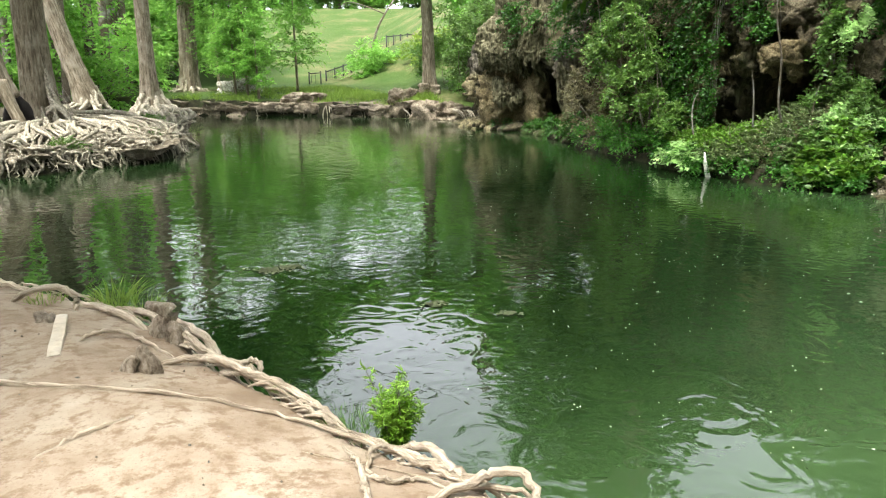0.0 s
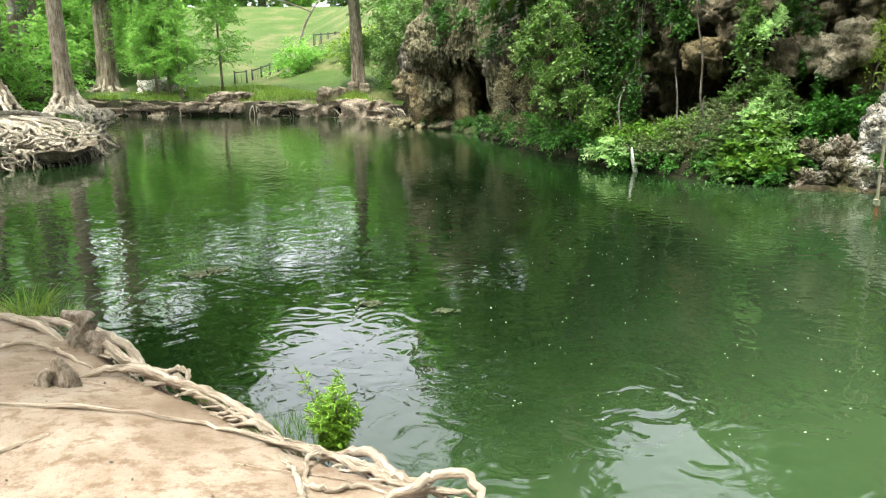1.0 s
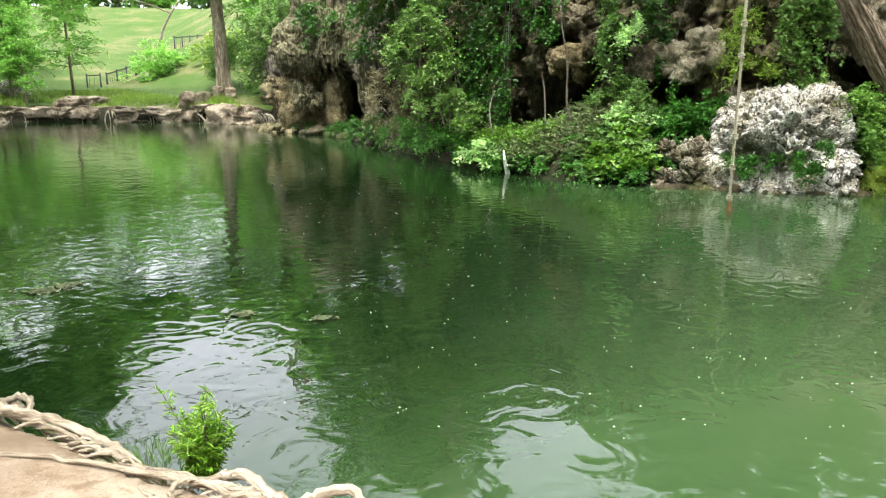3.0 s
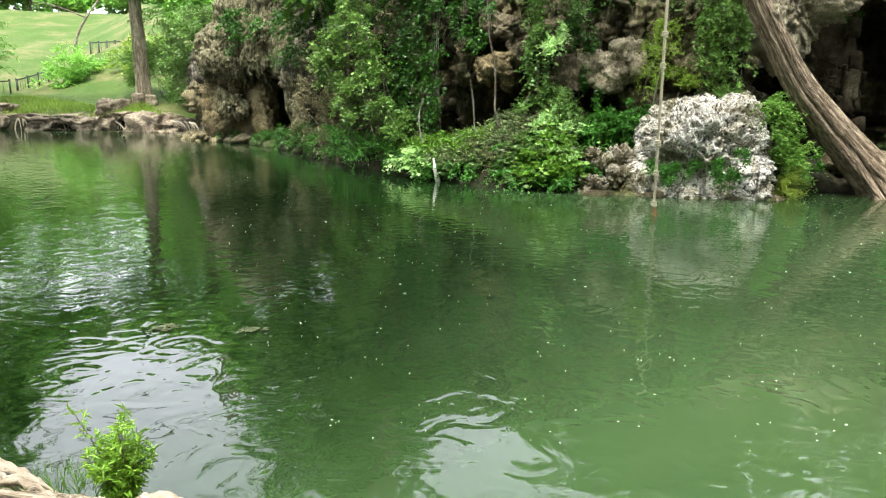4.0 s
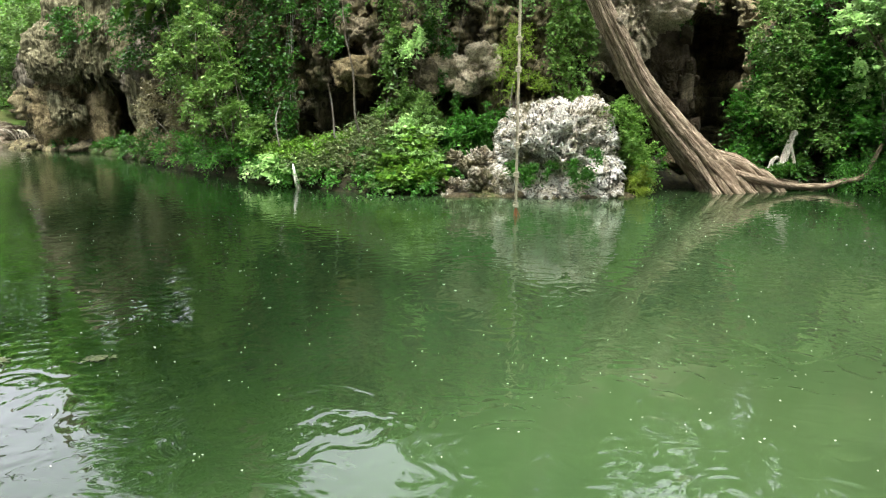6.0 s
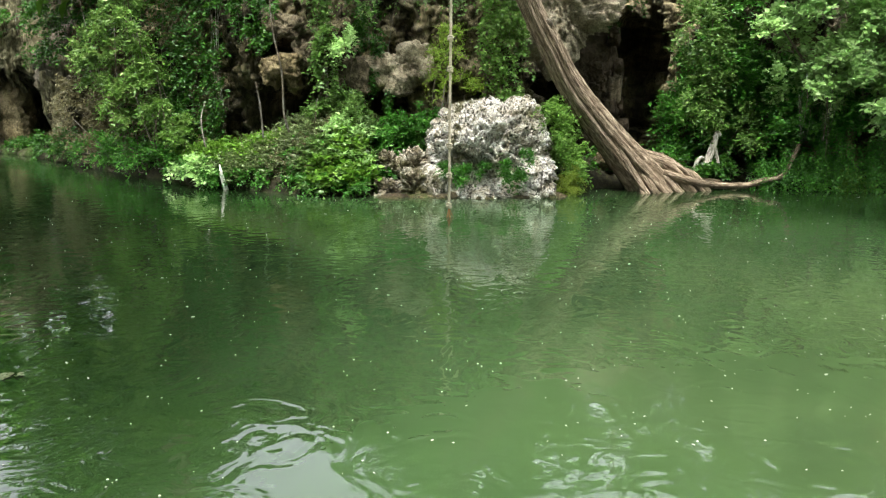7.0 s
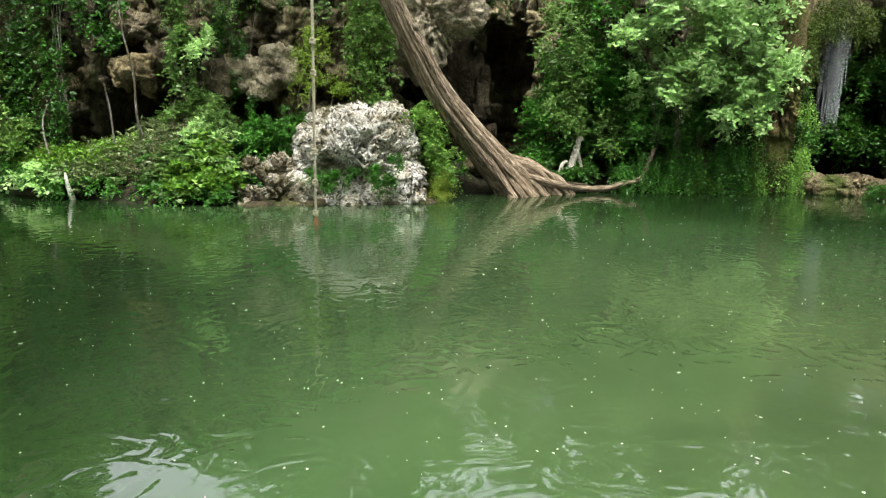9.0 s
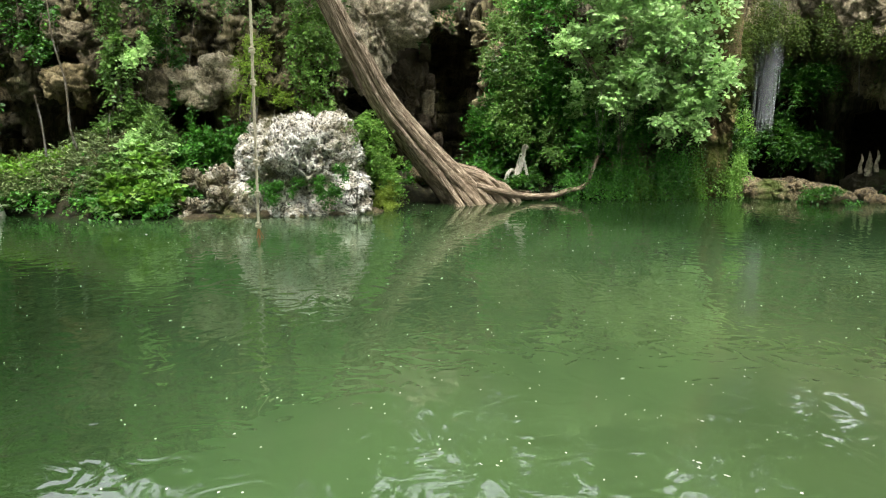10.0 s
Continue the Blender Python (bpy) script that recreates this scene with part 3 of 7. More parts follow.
def ground_height(x, y):
    z, d = land(np.asarray(x, float), np.asarray(y, float))
    return z * ease(d, -0.06, 0.10) - 1.3 * (1 - ease(d, -1.2, 0.05))


def axis_lines(stops):
    """Grid lines from (from, to, step) stretches."""
    return np.unique(np.concatenate([np.arange(a, b, s) for a, b, s in stops]))


gx = axis_lines([(-400, -60, 40), (-60, -16, 1.5), (-16, -5, 0.3), (-5, 2.5, 0.07), (2.5, 24, 0.4), (24, 60, 2.5), (60, 420, 40)])
gy = axis_lines([(-120, -10, 12), (-10, 0, 1.0), (0, 7.2, 0.07), (7.2, 14, 0.4), (14, 46, 0.3), (46, 120, 1.5), (120, 640, 40)])
X, Y = np.meshgrid(gx, gy, indexing="ij")
Z = ground_height(X, Y)
bumpy = np.array([noise.fractal(Vector((a * 0.9, b * 0.9, 0.3)), 0.9, 2.0, 4) for a, b in zip(X.ravel(), Y.ravel())]).reshape(X.shape)
Z += bumpy * np.where(Y > 34, 0.10, 0.02) * (Z > 0.2)
i, j = np.meshgrid(np.arange(len(gx) - 1), np.arange(len(gy) - 1), indexing="ij")
m = len(gy)
quads = np.stack([i * m + j, (i + 1) * m + j, (i + 1) * m + j + 1, i * m + j + 1], -1).reshape(-1, 4)
me = soup("ground", np.stack([X, Y, Z], -1).reshape(-1, 3), quads, M_GROUND)
def sandy(x, y):
    """The trodden sandy strip along the far bank."""
    return np.exp(-(((y - 37.4 - 0.08 * (x + 5)) / 1.5) ** 2)) * ease(x, -10.5, -8) * (1 - ease(x, -1.8, 0.4))


path_wear = np.exp(-((X + 6.2 - 0.10 * (Y - 44)) / 1.3) ** 2) * (Y < 60) + 0.9 * np.exp(-((X + 11 + 0.12 * (Y - 75)) / 3.0) ** 2) * (Y > 55) * 0.5
grassy = np.where((Y > 37) | ((Y > 33) & (X > -14)), 1.0 - 0.36 * path_wear, np.where((X < -6) & (Y > 12), 0.3, 0.0)) * np.where(Y > 33, 1.0, ease(pool_gap(X, Y), 0.4, 2.0))
grassy = grassy - 0.75 * sandy(X, Y)
# Leaf litter; along the waterlines its dark also paints the undercut's shade.
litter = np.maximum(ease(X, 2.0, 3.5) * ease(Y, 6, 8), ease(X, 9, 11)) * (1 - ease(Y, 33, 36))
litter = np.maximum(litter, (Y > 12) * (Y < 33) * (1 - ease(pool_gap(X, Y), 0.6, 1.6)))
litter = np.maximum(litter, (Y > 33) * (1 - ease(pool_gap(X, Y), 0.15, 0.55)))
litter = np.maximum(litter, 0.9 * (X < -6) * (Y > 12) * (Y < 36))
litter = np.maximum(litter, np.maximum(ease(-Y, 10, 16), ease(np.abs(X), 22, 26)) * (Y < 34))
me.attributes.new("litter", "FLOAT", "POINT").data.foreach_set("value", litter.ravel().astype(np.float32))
me.attributes.new("grassy", "FLOAT", "POINT").data.foreach_set("value", grassy.ravel().astype(np.float32))
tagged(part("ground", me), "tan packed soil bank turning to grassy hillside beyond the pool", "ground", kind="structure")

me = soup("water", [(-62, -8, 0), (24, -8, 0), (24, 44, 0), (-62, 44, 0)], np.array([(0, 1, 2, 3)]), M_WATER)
tagged(part("water", me), "calm green spring-fed pool with rippled reflections", "water", kind="structure")

# ---- the cliff round the pool ----
CLIFF = np.array([(1.2, 38), (1.4, 34), (1.3, 31), (1.6, 28.8), (2.7, 27.2), (3.9, 25.2), (4.7, 22.4), (5.2, 20), (5.6, 18), (6.3, 16.4), (7.1, 15.3),
                  (8.3, 14.7), (9.7, 13.7), (10.9, 12.9), (12.0, 12.9), (13.2, 14.2), (14.9, 13.7), (15.3, 11.8), (15.6, 10.4), (16.5, 9.1)])
CLIFF = np.vstack([CLIFF, [(17.5, 8.0), (18.1, 7.0), (19.2, 7.3), (20.4, 6.8), (20.9, 5.6), (21.0, 4.6), (20.6, 2.6), (21.2, -1), (22, -5)]])
# hollows: from one point of the foot to another, floor and lip heights at both ends, depth, raggedness of the lip
HOLLOWS = [((6.45, 16.15), (7.55, 15.08), 0.9, 1.95, 1.95, 1.7, 0.22), ((6.5, 16.1), (8.0, 14.85), 2.52, 2.85, 2.9, 0.9, 0.16), ((8.5, 14.58), (9.25, 14.05), 1.3, 1.9, 1.95, 1.0, 0.2),
           ((13.0, 14.1), (15.25, 12.0), 0.0, 3.0, 4.2, 2.2, 0.3), ((18.75, 7.2), (20.92, 5.3), -0.6, 3.75, 3.45, 4.2, 0.3), ((20.94, 5.4), (20.6, 2.0), -0.6, 2.3, 1.9, 4.6, 0.32),
           ((1.65, 28.7), (4.1, 24.7), 0.2, 2.3, 2.1, 1.5, 0.1), ((9.6, 13.8), (10.6, 13.1), 1.6, 2.2, 2.3, 0.9, 0.2)]


def build_cliff():
    line = smooth_line(np.c_[CLIFF, 0 * CLIFF[:, 0]], 40)[:, :2]
    run = np.r_[0, np.cumsum(np.hypot(*np.diff(line, axis=0).T))]
    s = np.arange(0, run[-1], 0.05)
    p = np.stack([np.interp(s, run, line[:, 0]), np.interp(s, run, line[:, 1])], -1)
    t = unit(np.gradient(p, axis=0))
    k = np.ones(21) / 21
    out = np.stack([t[:, 1], -t[:, 0]], -1)
    out = unit(np.stack([np.convolve(np.pad(out[:, 0], 10, "edge"), k, "valid"), np.convolve(np.pad(out[:, 1], 10, "edge"), k, "valid")], -1))
    out *= -1 if (out[len(out) // 2] @ (np.array([3, 8]) - p[len(out) // 2])) < 0 else 1
    spans = [[s[np.argmin(np.hypot(*(p - q).T))] for q in hole[:2]] for hole in HOLLOWS]
    h = np.concatenate([np.arange(-0.4, 4.6, 0.045), np.arange(4.6, 7.6, 0.25)])
    verts = np.zeros((len(s), len(h), 3))
    for a in range(len(s)):
        x0, y0 = p[a]
        corner = float(np.clip((y0 - 22.5) / 4, 0, 1))
        depth_cave = 0.8 * max(0.0, noise.fractal(Vector((s[a] * 0.35, 3.1, 0)), 0.8, 2, 3) + 0.25) + 0.2
        rag = noise.noise(Vector((s[a] * 3.6, 5, 0))) + 0.7 * noise.cell(Vector((s[a] * 6.0, 1.5, 0)))
        lip = 1.35 + 0.6 * noise.fractal(Vector((s[a] * 0.6, 9.1, 0)), 0.8, 2, 3) + 0.22 * rag
        lip2 = 2.7 + 0.5 * noise.fractal(Vector((s[a] * 0.5, 19.1, 0)), 0.8, 2, 3) + 0.25 * noise.noise(Vector((s[a] * 3.4, 15, 0)))
        top = 6.1 - 1.5 * corner
        carve = []
        for (s0, s1), (_, _, z0, za, zb, deep, ragged) in zip(spans, HOLLOWS):
            if s0 - 0.3 < s[a] < s1 + 0.3:
                f = (s[a] - s0) / (s1 - s0)
                side = float(ease(f, -0.02, 0.14) * (1 - ease(f, 0.86, 1.02)))
                arch = za + (zb - za) * f - 0.35 * (za - z0) * (1 - side) + ragged * rag - ragged * 0.8 * max(0.0, noise.noise(Vector((s[a] * 7.0, 2, 3))))
                carve.append((z0, arch, deep * side))
        flute = 0.10 + 0.16 * corner
        for b, z in enumerate(h):
            zz = z if z < 3 else 3 + (z - 3) * (top - 3) / 4.5
            q = Vector((x0 * 1.0, y0 * 1.0, zz * 0.45))
            o = 0.40 * noise.fractal(q * 0.9, 0.9, 2.1, 4) + 0.16 * (noise.ridged_multi_fractal(q * 1.7, 0.9, 2.1, 4, 0.9, 1.8) - 1.0)
            o += flute * noise.fractal(Vector((x0 * 4.2, y0 * 4.2, zz * 0.7)), 0.5, 2.2, 4)
            o += 0.09 * (1 - 0.6 * corner) * noise.fractal(Vector((x0 * 4.0, y0 * 4.0, zz * 4.0)), 0.4, 2.2, 4)
            w = Vector((x0 * 2.3, y0 * 2.3, zz * 1.9))
            w = w + 0.45 * noise.noise_vector(w * 1.6)
            dist, near = noise.voronoi(w)
            o += 0.30 * (1 - 0.75 * corner * (zz > 1.9)) * (noise.cell(near[0] * 4.7) - 0.5) - 0.16 * (1 - 0.6 * corner) * max(0.0, 0.12 - (dist[1] - dist[0])) * 8
            if not carve:
                o -= depth_cave * float(ease(lip - zz, 0.0, 0.10)) * float(ease(zz, -0.1, 0.45))
                o -= 0.40 * float(ease(lip2 - zz, 0.0, 0.10)) * float(ease(zz - lip, 0.1, 0.8)) * (1 - corner)
            for z0, arch, deep in carve:
                o -= deep * float(ease(arch - zz, 0.0, 0.09)) * float(ease(zz - z0, 0.0, 0.5))
            o += 0.5 * float(ease(0.35 - zz, 0, 0.3)) * corner
            o -= (1.0 + 0.8 * corner) * max(0.0, zz - 2.9) ** 1.25 * (0.12 + 0.55 * corner)
            verts[a, b] = (x0 + out[a, 0] * o, y0 + out[a, 1] * o, zz)
    i, j = np.meshgrid(np.arange(len(s) - 1), np.arange(len(h) - 1), indexing="ij")
    m = len(h)
    q = np.stack([i * m + j, (i + 1) * m + j, (i + 1) * m + j + 1, i * m + j + 1], -1).reshape(-1, 4)
    me = soup("cliff", verts.reshape(-1, 3), q, M_CLIFF)
    curtain = ease(verts[..., 1], 23.5, 25.0) * ease(verts[..., 2], 1.8, 2.3) + ease(verts[..., 0], 20.2, 20.8) * ease(verts[..., 2], 2.6, 3.2) * 0.3
    me.attributes.new("curtain", "FLOAT", "POINT").data.foreach_set("value", curtain.ravel().astype(np.float32))
    ob = part("cliff", me)
    return tagged(ob, "dark brown tufa cliff with overhanging lips and hollows", "cliff", kind="structure"), p, out


cliff, CLIFF_P, CLIFF_OUT = build_cliff()


def block_rock(name, x, y, z, rx, ry, rz, mat, seed, rough=0.12, turn=0.0, level=5):
    """A squarish worn block."""
    bm = bmesh.new()
    bmesh.ops.create_icosphere(bm, subdivisions=level, radius=1)
    d = np.array([v.co[:] for v in bm.verts])
    faces = np.array([[v.index for v in f.verts] for f in bm.faces])
    bm.free()
    d = d / ((np.abs(d) ** 5).sum(1) ** 0.2)[:, None]
    v = d * (rx, ry, rz)
    push = np.array([rough * noise.fractal(Vector(q * 1.7 + seed * 5.1), 0.6, 2.1, 5) + rough * 0.8 * (noise.cell(noise.voronoi(Vector(q * 2.2 + seed))[1][0] * 3.0) - 0.5) for q in v])
    v = v * (1 + push)[:, None]
    c, s = math.cos(turn), math.sin(turn)
    v = np.c_[v[:, 0] * c - v[:, 1] * s, v[:, 0] * s + v[:, 1] * c, v[:, 2]] + (x, y, z)
    return soup(name, v, faces, mat)


def cliff_mass(name, label, me):
    return tagged(part(name, me), label, "rock", "rock masses of the cliff")


# the grey nose: a ribbed dripstone dome over tan walls and a hanging lump
cliff_mass("dripstone_dome", "grey ribbed dripstone dome overhanging its tan foot", tufa_rock("dripstone_dome", (3.2, 27.7, 3.0), [
    (2.75, 27.9, 3.0, 1.45, 1.3, 1.35), (3.7, 26.9, 3.2, 1.25, 1.3, 1.7), (3.9, 27.6, 4.5, 1.9, 1.6, 1.3), (4.3, 26.0, 3.0, 0.8, 0.9, 1.5)], M_CURTAIN, 7, 0.20, 1.5, 3, 0.055, 0.05, (), 1.95, 0.5))
cliff_mass("tan_rock", "tan worn rock wall with dark clefts under the dome", tufa_rock("tan_rock", (2.7, 27.9, 1.2), [(1.95, 28.45, 1.2, 0.55, 0.5, 1.6), (2.7, 27.9, 1.2, 0.9, 0.62, 1.4), (3.45, 27.0, 1.1, 0.42, 0.55, 1.3)], M_TAN, 6, 0.16, 1.6, 5, 0.12, 0.10,
    [(2.25, 27.75, 1.85, 0.20, 0.5), (2.95, 27.2, 1.75, 0.24, 0.6), (3.15, 27.0, 0.95, 0.26, 0.7), (2.6, 27.4, 0.45, 0.35, 0.6), (3.75, 26.6, 1.35, 0.2, 0.5)]))
cliff_mass("hanging_lump", "grey rounded dripstone lump hanging over the ledge", tufa_rock("hanging_lump", (2.5, 27.4, 1.35), [(2.4, 27.45, 1.25, 0.48, 0.42, 0.50), (2.7, 27.25, 1.05, 0.36, 0.36, 0.40), (2.15, 27.6, 1.5, 0.28, 0.34, 0.5)], M_CURTAIN, 5, 0.22, 1.8, 6, 0.08, 0.08, (), 0.78, 0.16))
cliff_mass("dripstone_rib", "grey dripstone rib running down into the bushes", tufa_rock("dripstone_rib", (4.45, 25.2, 1.8), [(4.45, 25.2, 1.9, 0.6, 0.7, 1.6), (4.5, 24.6, 1.0, 0.5, 0.6, 1.2)], M_CURTAIN, 5, 0.14, 1.2, 8, 0.10))
# jutting blocks of the middle cliff
for k, (x, y, z, a, b, c, mat) in enumerate([(6.85, 15.3, 2.42, 0.55, 0.34, 0.25, M_TAN), (6.62, 15.32, 2.16, 0.17, 0.25, 0.22, M_TAN), (7.08, 15.1, 2.15, 0.2, 0.25, 0.24, M_TAN), (7.35, 15.0, 2.55, 0.25, 0.3, 0.4, M_BROWN),
                                            (8.75, 14.1, 2.35, 0.42, 0.3, 0.32, M_BROW), (9.2, 13.85, 2.45, 0.34, 0.3, 0.42, M_BROW), (8.95, 13.9, 2.05, 0.3, 0.25, 0.22, M_BROW), (8.2, 14.4, 2.2, 0.26, 0.3, 0.35, M_BROWN), (7.9, 14.55, 1.75, 0.2, 0.3, 0.4, M_BROWN), (7.0, 15.2, 3.2, 0.5, 0.3, 0.28, M_BROWN)]):
    cliff_mass("jutting_block", "weathered brown tufa block jutting from the cliff", block_rock("jutting_block", x, y, z, a, b, c, mat, 20 + k, 0.34, -0.75))
# the brow and the stacked stones of the deep hollow
cliff_mass("hollow_brow", "tan-brown rock brow hanging beside the deep hollow", tufa_rock("hollow_brow", (12.35, 12.75, 3.7), [
    (12.2, 12.65, 3.2, 0.72, 0.55, 0.95), (12.85, 12.25, 3.95, 0.85, 0.55, 0.75), (13.6, 12.1, 4.65, 0.9, 0.6, 0.55), (11.6, 12.9, 4.0, 0.8, 0.5, 1.3)], M_BROW, 6, 0.24, 1.8, 14, 0.06, 0.12))
# The hollow's dimness is in the colour of this wall and these stones.
cliff_mass("hollow_wall", "brown stony wall of the deep hollow, its shade put into the colour", tufa_rock("hollow_wall", (14.1, 13.1, 1.6), [(14.1, 13.1, 1.6, 0.72, 0.42, 2.1), (13.7, 13.2, 2.4, 0.5, 0.4, 1.2)], M_CAVE_SHADE, 6, 0.22, 2.2, 15, 0.0, 0.10))
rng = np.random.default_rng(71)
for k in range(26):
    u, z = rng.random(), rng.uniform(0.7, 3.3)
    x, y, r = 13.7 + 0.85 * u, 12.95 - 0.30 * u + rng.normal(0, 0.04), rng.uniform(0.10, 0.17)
    tagged(part("stacked_stone", block_rock("stacked_stone", x, y, z, r, 0.25, r * rng.uniform(0.7, 1.7), M_CAVE_SHADE, 40 + k, 0.3, -0.7, 4)), "rounded brown stone of the deep hollow, coloured dark for its shade", "stone", "stones in the deep hollow")
tagged(part("stacked_stone", block_rock("stacked_stone", 14.2, 12.66, 2.02, 0.17, 0.25, 0.40, M_BROWN, 80, 0.25, -0.7, 4)), "tall tan stone standing in the deep hollow", "stone", "stones in the deep hollow")



# ---- the near bank: roots, knees, plant ----
def root(label, points, radii, sides=9, lift=0.0, rough=0.05, mat=None):
    line = smooth_line(points, 6)
    line[:, 2] += lift
    rng = np.random.default_rng(len(points) * 31 + int(abs(points[0][0]) * 100))
    line += rng.normal(0, 0.006, line.shape)
    ob = part("root", stem("root", line, [r * 0.60 for r in radii], mat or M_ROOT, sides, 3, 0.14, rough * 0.5, int(rng.integers(99))))
    return tagged(ob, label, "root", "roots on the near bank")


ROOT_LABEL = "pale bare cypress root lying on the tan soil"
root("thick pale root arching clear of the soil", [(-3.43, 5.55, 0.36), (-3.30, 5.55, 0.46), (-3.10, 5.56, 0.515), (-2.93, 5.55, 0.475), (-2.88, 5.54, 0.39), (-2.9, 5.5, 0.28)], [0.035, 0.042, 0.045, 0.042, 0.04])
root(ROOT_LABEL, [(-3.05, 5.80, 0.30), (-2.75, 5.62, 0.33), (-2.38, 5.30, 0.35), (-2.12, 5.02, 0.3)], [0.05, 0.06, 0.055, 0.03])
root("pale root running along the water's edge", [(-2.85, 5.86, 0.25), (-2.35, 5.45, 0.34), (-2.16, 5.28, 0.36), (-1.87, 5.05, 0.36), (-1.62, 4.82, 0.32), (-1.47, 4.55, 0.26), (-1.2, 4.3, 0.15)], [0.045, 0.05, 0.05, 0.05, 0.04])
root("thin dark root bowed over the soil", [(-2.42, 4.50, 0.40), (-2.35, 4.64, 0.45), (-2.22, 4.77, 0.42), (-2.03, 4.72, 0.37), (-1.77, 4.54, 0.30)], [0.012, 0.024, 0.026, 0.024, 0.014])
root("long pale root curving over the bank to the water", [(-1.80, 4.36, 0.34), (-1.62, 4.43, 0.36), (-1.39, 4.36, 0.36), (-1.17, 4.20, 0.34), (-0.96, 4.05, 0.33), (-0.72, 3.81, 0.32), (-0.56, 3.66, 0.27)], [0.03, 0.042, 0.048, 0.046, 0.04, 0.034, 0.02])
root("long thin root half sunk in the packed soil", [(-2.75, 3.9, 0.45), (-2.19, 3.8, 0.455), (-1.63, 3.75, 0.44), (-1.2, 3.74, 0.375), (-0.77, 3.59, 0.33), (-0.3, 3.31, 0.325), (-0.07, 3.13, 0.325), (0.11, 2.98, 0.31)], [0.026, 0.026, 0.022, 0.018, 0.018, 0.026, 0.026, 0.022])
root("weathered root nearly buried in the soil", [(-1.86, 3.01, 0.43), (-1.77, 3.2, 0.445), (-1.64, 3.34, 0.445), (-1.49, 3.53, 0.43)], [0.02, 0.03, 0.024, 0.012])
root(ROOT_LABEL, [(-0.50, 3.32, 0.31), (-0.4, 3.09, 0.36), (-0.35, 2.9, 0.39), (-0.32, 2.74, 0.40), (-0.29, 2.5, 0.42)], [0.014, 0.024, 0.027, 0.027, 0.025])
root(ROOT_LABEL, [(-0.34, 3.00, 0.33), (-0.36, 3.15, 0.36), (-0.32, 3.27, 0.36), (-0.22, 3.31, 0.3)], [0.016, 0.02, 0.019, 0.014])
root(ROOT_LABEL, [(-0.36, 3.0, 0.36), (-0.25, 2.93, 0.365), (-0.12, 2.99, 0.345), (0.03, 2.93, 0.31)], [0.022, 0.022, 0.018, 0.012])
root("dark wet root on the bank's edge", [(-0.25, 3.36, 0.28), (-0.12, 3.31, 0.33), (-0.01, 3.18, 0.33), (0.07, 3.05, 0.32), (0.16, 2.97, 0.27)], [0.03, 0.04, 0.04, 0.036, 0.03])
root("thick root looping over the bank's lip", [(-0.10, 2.80, 0.33), (0.10, 2.90, 0.37), (0.23, 2.95, 0.39), (0.36, 2.95, 0.37), (0.43, 2.84, 0.28)], [0.03, 0.038, 0.038, 0.036, 0.034])
root(ROOT_LABEL, [(-4.7, 6.6, 0.4), (-4.15, 6.3, 0.42), (-3.86, 6.1, 0.42), (-3.45, 5.9, 0.38)], [0.05, 0.055, 0.05, 0.04])
root("tangled root against a cypress knee", [(-2.08, 4.95, 0.33), (-1.9, 4.97, 0.37), (-1.66, 4.68, 0.36), (-1.45, 4.50, 0.33), (-1.23, 4.36, 0.32), (-1.14, 4.26, 0.25)], [0.03, 0.04, 0.042, 0.036, 0.036, 0.03])
root("small root loop at the water's edge", [(-1.36, 4.36, 0.3), (-1.24, 4.36, 0.36), (-1.14, 4.29, 0.37), (-1.13, 4.2, 0.3)], [0.024, 0.028, 0.028, 0.024])
rng = np.random.default_rng(5)
edge = POOL[2:13]
for k in range(60):
    a = rng.uniform(0.6, len(edge) - 2.2)
    i0, f = int(a), a % 1
    b = edge[i0] * (1 - f) + edge[i0 + 1] * f
    way = unit(edge[i0 + 1] - edge[i0])
    nrm = np.array([way[1], -way[0]])
    nrm = nrm if pool_gap(*(b + nrm * 0.2)) > 0 else -nrm
    w = rng.uniform(0.15, 0.5)
    pts = [(*(b + nrm * rng.uniform(0.02, 0.14) - way * w), 0.29), (*(b + nrm * 0.04 - way * w * 0.3), 0.32), (*(b - nrm * 0.05 + way * w * 0.4), rng.uniform(0.15, 0.27)), (*(b - nrm * 0.12 + way * w), rng.uniform(-0.15, 0.1))]
    root("slender root trailing down the bank into the water", pts, [0.010, rng.uniform(0.010, 0.032), 0.016, 0.008], 7)


def knee(label, x, y, z, height, wide, seed):
    """A gnarled cypress knee, leaning, with lumps and folds."""
    rng = np.random.default_rng(seed)
    line = smooth_line([(x, y, z - 0.08), (x + 0.01, y, z + height * 0.35), (x + rng.normal(0, 0.03), y, z + height * 0.75), (x + rng.normal(0, 0.04), y, z + height)], 7)
    ob = part("cypress_knee", soup("cypress_knee", *tube(line, [wide, wide * 0.85, wide * 0.55, wide * 0.5, wide * 0.22], 18, 5, [0.3, 0.3, 0.2], 0.06, seed), M_ROOT_GREY if seed > 50 else M_KNEE))
    return tagged(ob, label, "cypress knee")


knee("gnarled grey cypress knee tangled in roots", -2.0, 4.97, 0.31, 0.24, 0.105, 3)
knee("small grey cypress knee beside the taller one", -1.86, 4.86, 0.31, 0.14, 0.085, 5)
knee("brown stubby cypress knee on the soil", -1.80, 4.18, 0.37, 0.17, 0.075, 4)
knee("low brown knee leaning on another", -1.90, 4.14, 0.37, 0.11, 0.075, 6)
knee("rounded brown root knob in the soil", -2.86, 5.0, 0.39, 0.10, 0.10, 7)
bm = bmesh.new()
